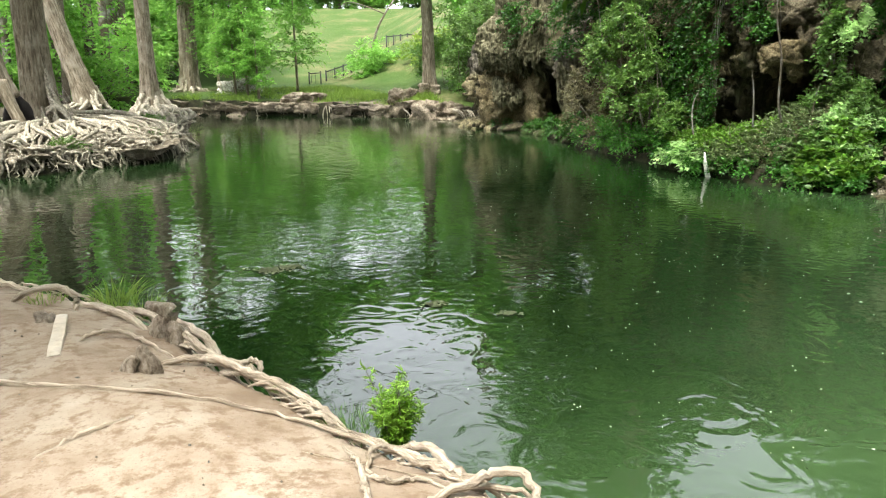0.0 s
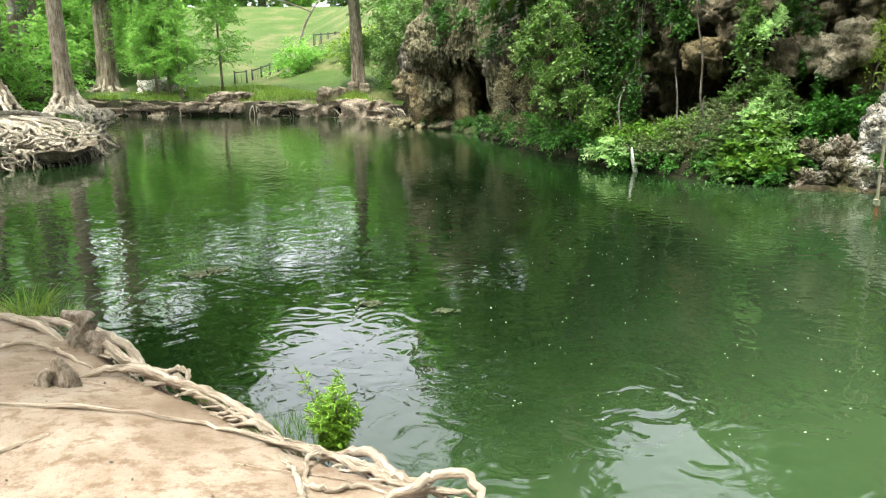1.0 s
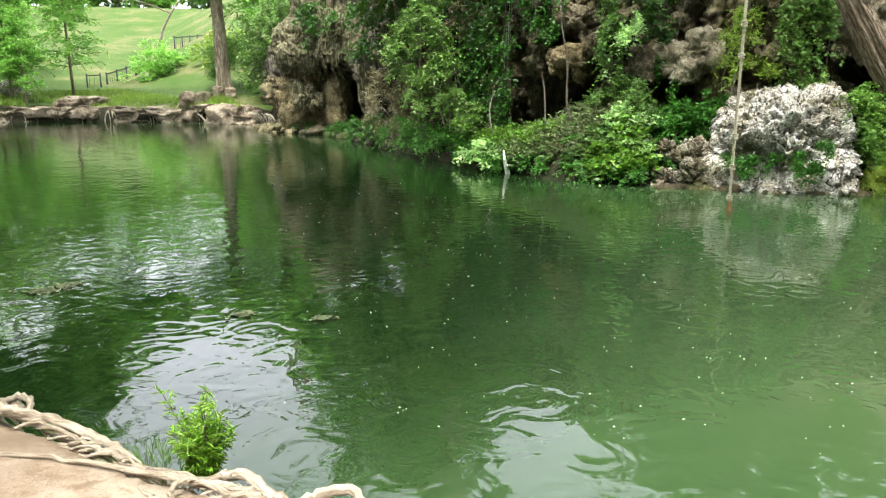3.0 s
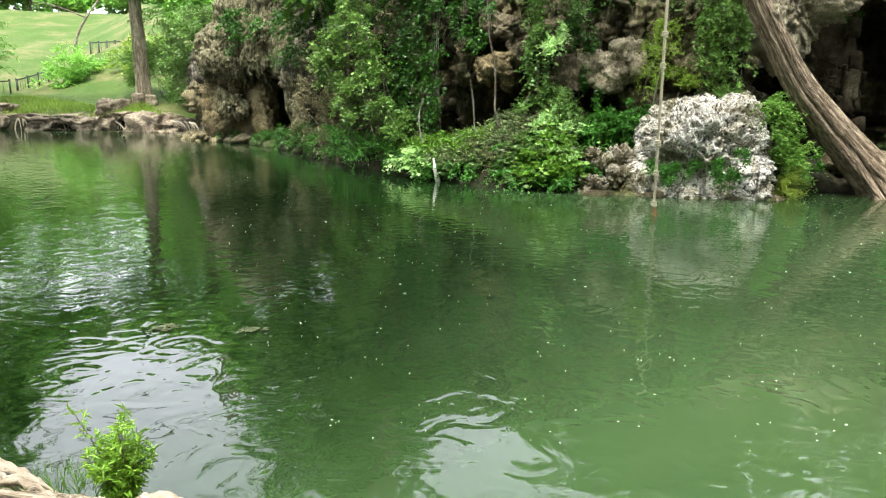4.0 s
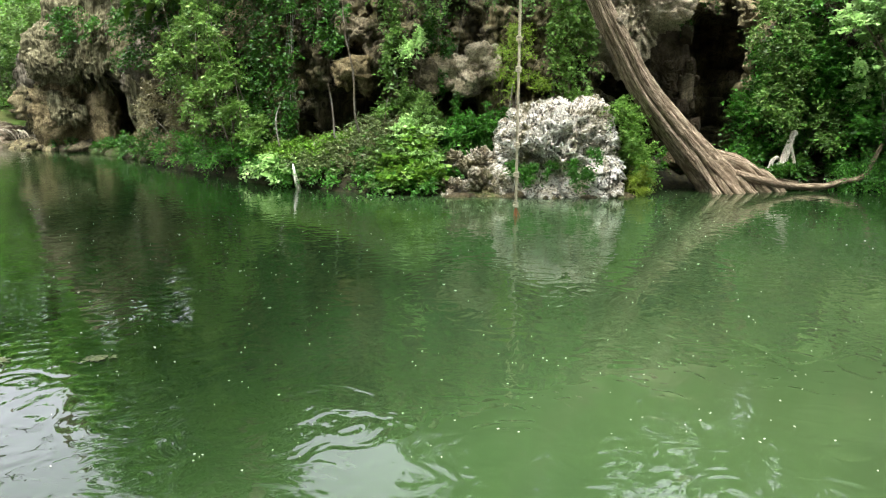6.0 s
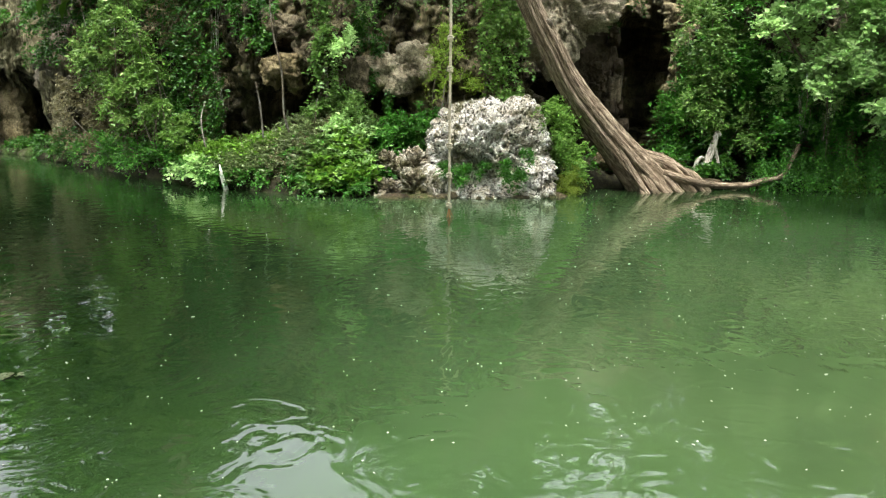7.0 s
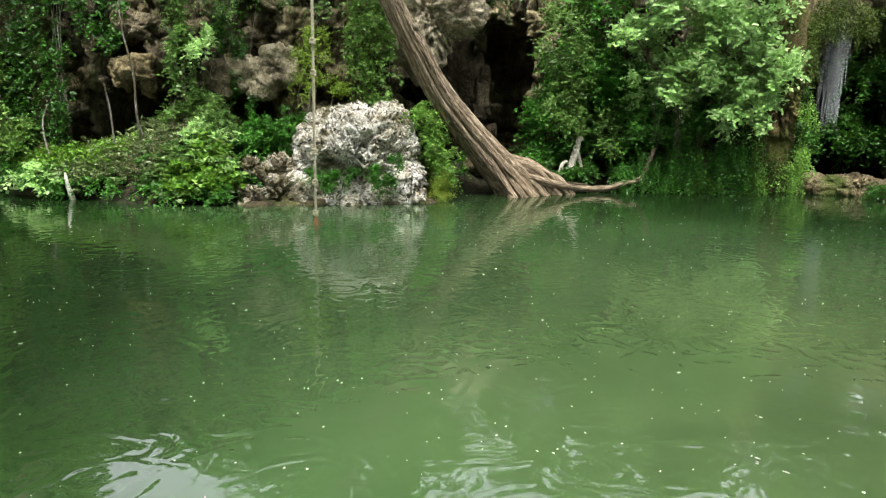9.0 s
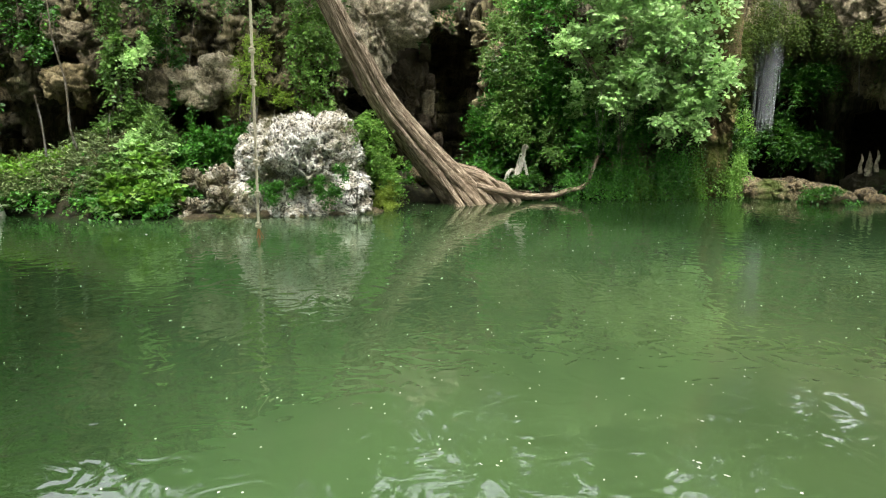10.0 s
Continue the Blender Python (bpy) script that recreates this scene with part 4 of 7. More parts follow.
bmesh.ops.create_cube(bm, size=1, matrix=pose(-2.56, 4.62, 0.45, 0, 2, -67) @ Matrix.Diagonal((0.78, 0.075, 0.03, 1)))
bmesh.ops.subdivide_edges(bm, edges=bm.edges, cuts=3)
for v in bm.verts:
    v.co += Vector((noise.noise(v.co * 9), noise.noise(v.co * 9 + Vector((5, 0, 0))), noise.noise(v.co * 9 + Vector((0, 9, 0))))) * 0.014
chip_me = bpy.data.meshes.new("wood_slab")
bm.to_mesh(chip_me), bm.free()
chip_me.materials.append(M_DEADWOOD)
tagged(part("wood_slab", chip_me), "flat split piece of bleached wood on the soil", "driftwood")

def waterside_plant():
    """A young plant of many upright sprigs with narrow pointed leaves, thicker on one side."""
    rng = np.random.default_rng(11)
    top = thing("waterside_plant", "bright green young plant with narrow leaves at the bank's edge", "plant")
    foot = np.array([-0.25, 3.53, 0.16])
    leaves = []
    for k in range(34):
        a, lean = rng.uniform(0, 6.28), rng.uniform(0.1, 0.95)
        h = rng.uniform(0.16, 0.34) if k > 4 else rng.uniform(0.36, 0.46)
        reach = h * lean * 0.62
        base = foot + [rng.normal(0, 0.035), rng.normal(0, 0.03), 0]
        side = np.array([math.cos(a), 0.8 * math.sin(a), 0]) * reach + (np.array([-0.05, 0, 0]) if k < 5 else 0)
        line = smooth_line([base, base + side * 0.35 + (0, 0, h * 0.55), base + side + (0, 0, h)], 5)
        part("stem", soup("stem", *tube(line, [0.004, 0.002], 5), M_TWIG), top)
        pos = line[3:][np.repeat(np.arange(len(line) - 3), 2)] + rng.normal(0, 0.004, (2 * (len(line) - 3), 3))
        way = unit(rng.normal(0, 1, (len(pos), 3)) * [1, 1, 0.3] + [0, 0, 0.9])
        leaves.append(sprays(pos, way, 0.030, 0.046, 6, rng, 0.1, 0.20, 0.8))
    part("foliage", soup("foliage", *join(leaves), M_SPRIG), top)


waterside_plant()


def tuft(x, y, z, n, height, spread, mat, label, seed, kind="grass tuft", bend=0.5):
    """Grass blades from one foot."""
    rng = np.random.default_rng(seed)
    a, r = rng.uniform(0, 6.28, n), spread * np.sqrt(rng.random(n))
    foot = np.stack([x + r * np.cos(a), y + r * np.sin(a), np.full(n, z)], -1)
    lean = unit(np.stack([np.cos(a), np.sin(a), 0 * a], -1) * rng.uniform(0.1, 0.9, (n, 1)) + [0, 0, 1] + rng.normal(0, 0.2, (n, 3)))
    hgt = height * rng.uniform(0.5, 1.2, (n, 1))
    wide = unit(np.cross(lean, rng.normal(0, 1, (n, 3)))) * height * 0.022
    mid = foot + lean * hgt * 0.55
    tip = foot + lean * hgt + np.stack([np.cos(a), np.sin(a), -0.6 + 0 * a], -1) * hgt * 0.35 * bend
    v = np.stack([foot - wide, foot + wide, mid + wide * 0.8, tip, mid - wide * 0.8], 1).reshape(-1, 3)
    k = np.arange(n)[:, None] * 5
    return tagged(part("grass_tuft", soup("grass_tuft", v, [np.concatenate([k + [0, 1, 2], k + [0, 2, 4], k + [4, 2, 3]])], mat)), label, kind)


tuft(-2.72, 5.86, 0.28, 110, 0.22, 0.2, M_GRASS, "wispy green grass at the bank's edge", 1)
tuft(-2.45, 5.68, 0.25, 90, 0.18, 0.18, M_GRASS, "wispy green grass at the bank's edge", 2)
tuft(-3.2, 5.68, 0.36, 70, 0.13, 0.16, M_GRASS, "short grass under the arched root", 3)
tuft(-0.95, 4.03, 0.30, 50, 0.07, 0.05, M_GRASS, "tiny grass tuft on the bank's lip", 4)
tuft(-0.52, 3.66, 0.26, 140, 0.09, 0.17, M_BRIGHT, "low green weeds on the bank's lip", 5)
tuft(-0.38, 3.56, 0.26, 140, 0.10, 0.17, M_BRIGHT, "low green weeds under the young plant", 6)


def scatter_bits():
    """Small stones, bark crumbs and dead leaves on the near soil."""
    rng = np.random.default_rng(8)
    out = []
    for k in range(150):
        x, y = rng.uniform(-3.6, 0.1), rng.uniform(1.8, 5.4)
        if pool_gap(x, y) < 0.15:
            continue
        r = rng.uniform(0.003, 0.009) * (2.0 if k % 17 == 0 else 1)
        a = rng.uniform(0, 6.28, 6) * 0 + np.linspace(0, 6.28, 6, endpoint=False)
        ring = np.stack([np.cos(a) * r * rng.uniform(0.7, 1.6), np.sin(a) * r, 0 * a], -1)
        z = float(ground_height(x, y)) + 0.004
        v = np.vstack([ring + (x, y, z - 0.006), ring * 0.6 + (x, y, z + r * 0.55)])
        i6 = np.arange(6)
        out.append((v, np.stack([i6, (i6 + 1) % 6, 6 + (i6 + 1) % 6, 6 + i6], -1)))
        out.append((v, np.array([[6, 7, 8, 9], [6, 9, 10, 11]])))
    v, f = join(out)
    return tagged(part("soil_litter", soup("soil_litter", v, f, M_TWIG)), "scattered crumbs of bark and small stones on the soil", "litter", kind="stuff")


scatter_bits()

# ---- the pale boulder, its foot stones and the rope swing ----
boulder = thing("boulder", "pitted pale grey tufa boulder standing in the pool's edge", "boulder")
part("rock", tufa_rock("rock", (9.55, 11.75, 0.75), [
    (9.50, 11.85, 0.80, 0.95, 0.90, 1.00), (9.15, 12.15, 0.75, 0.72, 0.75, 0.88), (9.95, 11.50, 1.0, 0.74, 0.70, 0.80), (10.08, 11.15, 0.20, 0.46, 0.55, 0.66), (9.95, 10.98, 0.12, 0.44, 0.42, 0.52),
    (8.92, 11.68, 1.02, 0.50, 0.55, 0.42), (9.3, 11.4, 1.3, 0.4, 0.4, 0.3), (9.5, 11.6, -0.1, 1.05, 0.80, 0.36), (8.55, 12.2, 0.1, 0.55, 0.5, 0.5)], M_BOULDER, 7, 0.20, 2.0, 2, 0.0, 0.19,
    [(10.0, 10.8, 0.98, 0.10, 0.32), (9.84, 10.85, 0.74, 0.10, 0.34), (10.25, 10.7, 0.84, 0.09, 0.26), (9.98, 10.5, 0.26, 0.09, 0.22), (9.75, 10.6, 0.40, 0.07, 0.16), (10.2, 10.5, 0.35, 0.07, 0.16), (9.42, 11.0, 0.50, 0.24, 0.34), (9.05, 11.2, 0.38, 0.22, 0.26), (9.1, 11.1, 1.12, 0.10, 0.18), (9.55, 10.9, 1.40, 0.12, 0.18), (9.35, 11.1, 1.62, 0.10, 0.14), (9.75, 10.9, 1.6, 0.09, 0.14), (8.8, 11.4, 0.75, 0.09, 0.14)], bands=0.05), boulder)
for x, y, z, rx, ry, rz, sd in [(8.05, 12.1, 0.2, 0.36, 0.28, 0.3, 4), (7.68, 12.4, 0.12, 0.3, 0.22, 0.22, 5), (8.25, 12.5, 0.5, 0.35, 0.3, 0.4, 6), (7.85, 12.75, 0.62, 0.2, 0.2, 0.26, 8)]:
    tagged(part("foot_stone", tufa_rock("foot_stone", (x, y, z), [(x, y, z, rx, ry, rz), (x + 0.2, y - 0.1, z - 0.1, rx * 0.8, ry * 0.8, rz * 0.7)], M_FOOTSTONE, 6, 0.24, 2.6, sd, 0.0, 0.12, bands=0.03)), "jagged pale tufa stone at the boulder's foot", "stone", "stones at the boulder's foot")
for x, y, w, sd in [(7.7, 12.15, 0.5, 1), (8.1, 11.98, 0.4, 2), (8.75, 11.65, 0.7, 3)]:
    tagged(part("ledge_stone", star_rock("ledge_stone", (x, y, 0.0), [(x, y, -0.02, w, 0.25, 0.10)], M_FLATROCK, 4, 0.05, 4, sd)), "flat pale stone ledge at the waterline", "stone", "stones at the boulder's foot")


def rope_swing():
    x, y = 7.1, 9.8
    top = thing("rope_swing", "knotted pale rope hanging down to the water", "rope swing")
    z = np.linspace(0.16, 8.4, 180)
    ang = z * 26
    for k in range(3):
        a = ang + k * 2.094
        line = np.stack([x + 0.011 * np.cos(a), y + 0.011 * np.sin(a), z], -1)
        part("strand", soup("strand", *tube(line, [0.014], 5), M_ROPE), top)
    for h in (0.17, 0.64, 1.1, 2.25, 2.70, 3.5, 4.2):
        parts = []
        for k in range(3):
            a = np.linspace(0, 6.28, 11)
            tilt = 0.6 * (k - 1)
            ring = np.stack([0.032 * np.cos(a), 0.032 * np.sin(a), 0.02 * np.sin(a + k * 2) + tilt * 0.028], -1)
            parts.append(tube(ring + (x, y, h + 0.02), [0.018], 6))
        v, f = join(parts)
        part("knot", soup("knot", v, f, M_ROPE), top)
    fr = []
    rng = np.random.default_rng(2)
    for k in range(14):
        d = rng.normal(0, 0.03, 2)
        fr.append(tube(smooth_line([(x, y, 0.18), (x + d[0] * 0.4, y + d[1] * 0.4, 0.08), (x + d[0] * 1.3, y + d[1] * 1.3, -0.06)], 4), [0.007, 0.004], 4))
    v, f = join(fr)
    part("frayed_end", soup("frayed_end", v, f, M_FRAY), top, "frayed orange rope end")


rope_swing()

# ---- the leaning cypress ----
lean_tree = thing("leaning_tree", "big cypress trunk leaning out over the pool with spread roots", "tree")
axis = smooth_line([(12.75, 9.95, -0.35), (12.45, 10.12, 0.12), (11.75, 10.55, 1.0), (10.97, 10.92, 1.97), (10.4, 11.08, 2.85), (9.9, 11.22, 3.7), (9.1, 11.5, 5.4), (8.3, 11.6, 7.6), (7.8, 11.4, 10.0), (7.6, 11.2, 12.4)], 12)
lean_trunk = part("trunk", stem("trunk", axis, [0.50, 0.36, 0.27, 0.22, 0.195, 0.175, 0.16, 0.14, 0.11], M_BARK_LEAN, 64, 8, [0.30, 0.24, 0.15, 0.10, 0.08], 0.012, 3), lean_tree)
knot_at = Vector((10.28, 11.0, 3.2))
part("burl", star_rock("burl", knot_at, [(*knot_at, 0.10, 0.10, 0.08)], M_TWIG, 3, 0.03, 9, 3), lean_trunk)
rng = np.random.default_rng(12)
for k in range(22):
    u = k / 21
    a = axis[int(14 + 14 * rng.random() * (1 - 0.4 * u))]
    foot = np.array([11.85 + 1.75 * u + rng.normal(0, 0.05), 9.78 - 0.42 * u + rng.normal(0, 0.06), -0.12])
    begin = a + np.array([0.13 * (u - 0.5), -0.16, 0.02])
    mid = begin * 0.45 + foot * 0.55 + np.array([0.05, 0.05, -0.10 + 0.02 * k % 3])
    r = rng.uniform(0.05, 0.09)
    part("root", stem("root", smooth_line([begin, mid, foot * 0.75 + mid * 0.25, foot], 6), [r * 0.7, r, r * 0.8, r * 0.45], M_BARK_LEAN, 10, 3, 0.15, 0.03, k), lean_tree)
for pts, r in [([(12.5, 9.85, 0.38), (13.1, 9.5, 0.20), (13.7, 9.35, 0.10), (14.2, 9.02, 0.10), (14.42, 8.82, 0.20), (14.78, 8.60, 0.30), (14.86, 8.48, 0.62), (14.98, 8.42, 0.95)], 0.085), ([(12.6, 10.05, 0.4), (13.2, 9.8, 0.22), (13.9, 9.5, 0.15), (14.4, 9.35, 0.0)], 0.08),
               ([(14.5, 9.1, 0.12), (14.75, 8.95, 0.05), (15.0, 8.85, -0.1)], 0.05), ([(12.5, 10.3, 0.5), (13.2, 10.3, 0.55), (13.9, 10.3, 0.5), (14.4, 10.3, 0.45)], 0.05)]:
    part("root", stem("root", smooth_line(pts, 7), [r, r * 0.8, r * 0.6, r * 0.4], M_BARK_LEAN, 12, 3, 0.15, 0.03, 7), lean_tree)
for pts in ([(8.9, 11.55, 6.0), (9.8, 11.6, 6.6), (11.2, 11.4, 6.9), (12.6, 10.4, 6.9), (14.0, 9.4, 6.7)], [(8.6, 11.6, 6.6), (8.2, 12.0, 6.9), (7.4, 12.4, 6.8), (6.2, 12.7, 6.6)], [(9.8, 11.6, 6.6), (10.1, 11.0, 6.5), (10.0, 10.0, 6.2)]):
    part("limb", stem("limb", smooth_line(pts, 6), [0.07, 0.05, 0.03, 0.012], M_BARK_LEAN, 8, rough=0.04), lean_tree)
part("limb", stem("limb", smooth_line([(8.5, 11.6, 7.2), (7.9, 10.9, 8.0), (7.1, 9.8, 8.4), (6.4, 8.9, 8.6)], 6), [0.12, 0.09, 0.08, 0.03], M_BARK_LEAN, 10), lean_tree)
crown_rng = np.random.default_rng(40)
vs = []
for x, y, z, rx, ry, rz, n in [(7.6, 11.0, 13.2, 2.6, 2.4, 1.6, 600), (9.4, 11.4, 13.6, 2.0, 1.8, 1.3, 380), (8.7, 12.2, 6.9, 1.6, 1.1, 0.7, 34), (11.2, 11.4, 7.0, 1.6, 1.1, 0.7, 34), (6.9, 12.4, 6.7, 1.2, 1.0, 0.6, 24), (13.4, 9.8, 6.8, 1.4, 1.1, 0.6, 30), (10.0, 10.4, 6.3, 0.9, 0.9, 0.4, 14)]:
    o, w = in_shell(crown_rng, n, (x, y, z), (rx, ry, rz))
    vs.append(sprays(o, w, 0.6, 0.16, 9, crown_rng, 0.3, 0.4))
part("crown", soup("crown", *join(vs), M_LEAF), lean_tree)

# bleached snag and bare stick
snag = thing("dead_stump", "bleached twisted dead root standing in the ivy", "dead stump")
for pts, r in [([(13.90, 9.93, 0.1), (13.95, 9.83, 0.5), (14.07, 9.80, 0.85), (14.17, 9.78, 1.12), (14.25, 9.76, 1.08)], 0.085), ([(14.30, 9.73, 0.2), (14.20, 9.76, 0.55), (14.11, 9.78, 0.9)], 0.06), ([(13.75, 9.98, 0.15), (13.73, 9.93, 0.5), (13.85, 9.88, 0.62), (13.95, 9.86, 0.5)], 0.05), ([(13.75, 9.88, 0.35), (14.15, 9.73, 0.42), (14.40, 9.68, 0.4)], 0.06)]:
    part("branch", soup("branch", *tube(smooth_line(pts, 6), [r, r * 0.8, r * 0.45], 10, 3, 0.2, 0.05, 3), M_SNAG), snag)
tagged(part("bare_stick", soup("bare_stick", *tube(smooth_line([(5.43, 14.80, -0.3), (5.38, 14.82, 0.0), (5.31, 14.83, 0.28), (5.29, 14.85, 0.50)], 6), [0.05, 0.055, 0.04, 0.015], 8, rough=0.05), M_BLEACHED)), "bare white stick standing in the water by the bushes", "stick")


# ---- plants of the rocky shore ----
def climber(name, label, patches, leaf, mat, seed, length=0.25, per=8, droop=0.5, slim=0.6, proud=0.25):
    """Leaves hanging on the cliff between stretches of its foot: (x0, y0, x1, y1, z0, z1, sprays)."""
    rng = np.random.default_rng(seed)
    top = thing(name, label, "ivy")
    vs = []
    for x0, y0, x1, y1, z0, z1, n in patches:
        k = max(4, n // 12)
        a, hgt = rng.random(k), rng.random(k)
        pick = rng.integers(0, k, n)
        f = np.clip(a[pick] + rng.normal(0, 0.05, n), 0, 1)
        z = z0 + (z1 - z0) * np.clip(hgt[pick] + rng.normal(0, 0.08, n), 0, 1)
        p = np.stack([x0 + (x1 - x0) * f, y0 + (y1 - y0) * f], -1)
        out = np.array([y1 - y0, x0 - x1]) / np.hypot(x1 - x0, y1 - y0)
        out = out if out @ (np.array([3.0, 8.0]) - (x0, y0)) > 0 else -out
        o = np.c_[p + out * (proud * rng.random((n, 1)) ** 0.7), z]
        w = unit(np.c_[np.tile(out, (n, 1)), np.full(n, -0.35)] + rng.normal(0, 0.5, (n, 3)))
        vs.append(sprays(o, w, length, leaf, per, rng, droop, slim, 0.35))
        for s in range(max(2, n // 120)):
            g = rng.random()
            q = np.array([x0 + (x1 - x0) * g, y0 + (y1 - y0) * g]) + out * 0.1
            part("vine", soup("vine", *tube(smooth_line([(*q, z0), (*(q + rng.normal(0, 0.08, 2)), (z0 + z1) / 2), (*(q + rng.normal(0, 0.15, 2)), z1)], 4), [0.011, 0.006], 6), M_TWIG), top)
    part("foliage", soup("foliage", *join(vs), mat), top)
    return top


# tall climbing shrub on the near shoulder of the cliff
leafy("climbing_shrub", "tall bright green climbing shrub against the cliff", "shrub",
      [(4.3, 17.4, 3.9, 0.26, 0.35, 0.6, 90), (4.45, 17.1, 3.2, 0.26, 0.35, 0.45, 90), (4.55, 17.0, 2.6, 0.26, 0.35, 0.4, 100), (4.7, 16.85, 2.05, 0.28, 0.35, 0.35, 100), (4.85, 16.7, 1.5, 0.32, 0.35, 0.35, 110), (5.0, 16.6, 1.0, 0.32, 0.35, 0.3, 110), (4.3, 17.6, 4.8, 0.35, 0.45, 0.6, 80)],
      0.105, M_CLIMB, 0.30, 8, 0.55, 0.5, 21, (4.95, 17.0, 0.2, 7), low=-1.0)
leafy("climbing_shrub", "leafy green shrub hanging in tiers on the cliff", "shrub",
      [(4.0, 19.0, 2.9, 0.34, 0.45, 0.40, 130), (4.05, 18.8, 2.3, 0.40, 0.45, 0.35, 140), (4.25, 18.4, 1.75, 0.40, 0.45, 0.35, 130), (4.3, 18.3, 3.5, 0.35, 0.4, 0.45, 110), (4.5, 17.9, 1.2, 0.4, 0.4, 0.3, 110), (4.1, 19.2, 4.2, 0.5, 0.5, 0.5, 110)],
      0.10, M_CLIMB, 0.30, 8, 0.55, 0.5, 20, (4.6, 18.4, 0.2, 6), low=-1.0)
leafy("dry_bush", "twiggy half-dry bush of brown and green leaves", "shrub",
      [(4.05, 20.3, 1.2, 0.65, 0.9, 1.0, 300), (4.4, 19.0, 1.1, 0.55, 0.7, 0.9, 260), (4.1, 21.8, 0.7, 0.4, 0.8, 0.6, 180)],
      0.07, M_DRY, 0.3, 7, 0.3, 0.5, 22, (4.7, 19.8, 0.2, 8))
leafy("shore_bush", "low spreading green bush along the shore", "shrub",
      [(4.5, 18.6, 0.5, 0.5, 0.8, 0.42, 300), (4.8, 17.4, 0.42, 0.5, 0.7, 0.4, 300), (4.2, 20.4, 0.4, 0.4, 0.9, 0.35, 240), (4.8, 16.7, 0.4, 0.3, 0.4, 0.3, 120)],
      0.075, M_WALLIVY, 0.26, 8, 0.3, 0.5, 23, (4.9, 17.9, 0.1, 5))
# the low mound of mixed herbs between cliff and boulder
MOUND = smooth_line([(4.75, 16.3, 0), (5.05, 15.55, 0), (5.45, 15.0, 0), (5.95, 14.4, 0), (6.35, 13.85, 0), (6.7, 13.35, 0), (7.05, 12.95, 0), (7.55, 12.7, 0)], 8)[:, :2]


def mound_spot(a, b):
    """A place on the mound: a runs along the water's edge, b from the edge up to the cliff's foot (below 0: down the overhung front)."""
    a, b = np.asarray(a, float), np.asarray(b, float)
    u = np.linspace(0, 1, len(MOUND))
    x, y = np.interp(a, u, MOUND[:, 0]), np.interp(a, u, MOUND[:, 1])
    crest = np.interp(a, [0, 0.15, 0.3, 0.5, 0.7, 0.88, 1.0], [0.45, 0.75, 0.92, 1.12, 1.32, 1.30, 0.85])
    wide = np.interp(a, [0, 0.3, 0.6, 1.0], [0.7, 1.1, 1.5, 1.5])
    up = np.clip(b, 0, 1)
    z = 0.36 + (crest - 0.36) * up**0.75 + np.minimum(b, 0) * 1.0
    bulge = 0.22 * np.sin(np.pi * np.clip(b, 0, 0.5)) * np.interp(a, [0.55, 0.8], [0, 1])
    return np.stack([x + 0.52 * wide * b, y + 0.85 * wide * b, z + bulge], -1)


def mound_earth():
    a, b = np.meshgrid(np.linspace(0, 1, 90), np.linspace(-0.05, 1.15, 40), indexing="ij")
    p = mound_spot(a.ravel(), b.ravel())
    p[:, 2] -= 0.10
    p += (np.stack([layered(p * 3.0 + k * 9, 3, k) for k in range(3)], -1) - 0.5) * 0.22
    p = p.reshape(90, 40, 3)
    foot = p[:, :1] + [0.18, 0.30, 0]
    foot[..., 2] = -0.4
    p = np.concatenate([foot, p], 1)
    i, j = np.meshgrid(np.arange(89), np.arange(40), indexing="ij")
    q = np.stack([i * 41 + j, (i + 1) * 41 + j, (i + 1) * 41 + j + 1, i * 41 + j + 1], -1).reshape(-1, 4)
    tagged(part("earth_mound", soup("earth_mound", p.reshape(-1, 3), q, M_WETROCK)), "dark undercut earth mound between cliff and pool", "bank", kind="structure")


mound_earth()


def mound_plant(name, label, category, patches, leaf, mat, length, per, seed, rise=0.5, droop=0.3, slim=0.55, tall=0.06):
    """Herbs rooted over stretches of the mound: (a0, a1, b0, b1, sprays)."""
    rng = np.random.default_rng(seed)
    top = thing(name, label, category)
    for a0, a1, b0, b1, n in patches:
        k = max(4, n // 9)
        ca, cb, ch = rng.uniform(a0, a1, k), rng.uniform(b0, b1, k), rng.random(k) ** 2 * tall * 2
        pick = rng.integers(0, k, n)
        o = mound_spot(np.clip(ca[pick] + rng.normal(0, 0.022, n), 0, 1), cb[pick] + rng.normal(0, 0.05, n))
        o[:, 2] += ch[pick] + rng.random(n) * tall
        w = unit(np.array([-0.35, -0.6, rise]) + rng.normal(0, 0.6, (n, 3)))
        part("foliage", soup("foliage", *sprays(o, w, length, leaf, per, rng, droop, slim, 0.8), mat), top)
    for k in range(3):
        q = mound_spot(rng.uniform(patches[0][0], patches[0][1]), 0.3)
        part("stem", soup("stem", *tube(smooth_line([q - [0, 0, 0.1], q + rng.normal(0, 0.05, 3) + [0, 0, 0.1], q + rng.normal(0, 0.08, 3) + [0, 0, 0.25]], 4), [0.010, 0.004], 6), M_TWIG), top)
    return top


mound_plant("pale_leaved_bush", "pale green broad-leaved bush dipping to the water", "shrub", [(0.05, 0.24, -0.15, 0.12, 90), (0.1, 0.3, 0.0, 0.15, 30)], 0.115, M_PALE, 0.22, 6, 24, 0.4, 0.4, 0.7)
mound_plant("bright_herb", "fresh green herbs on the low end of the mound", "plant", [(0.2, 0.42, 0.15, 0.6, 260), (0.05, 0.25, 0.2, 0.9, 200), (0.3, 0.5, 0.35, 0.8, 90)], 0.095, M_BRIGHT, 0.22, 7, 25, 0.8, 0.3, 0.6)
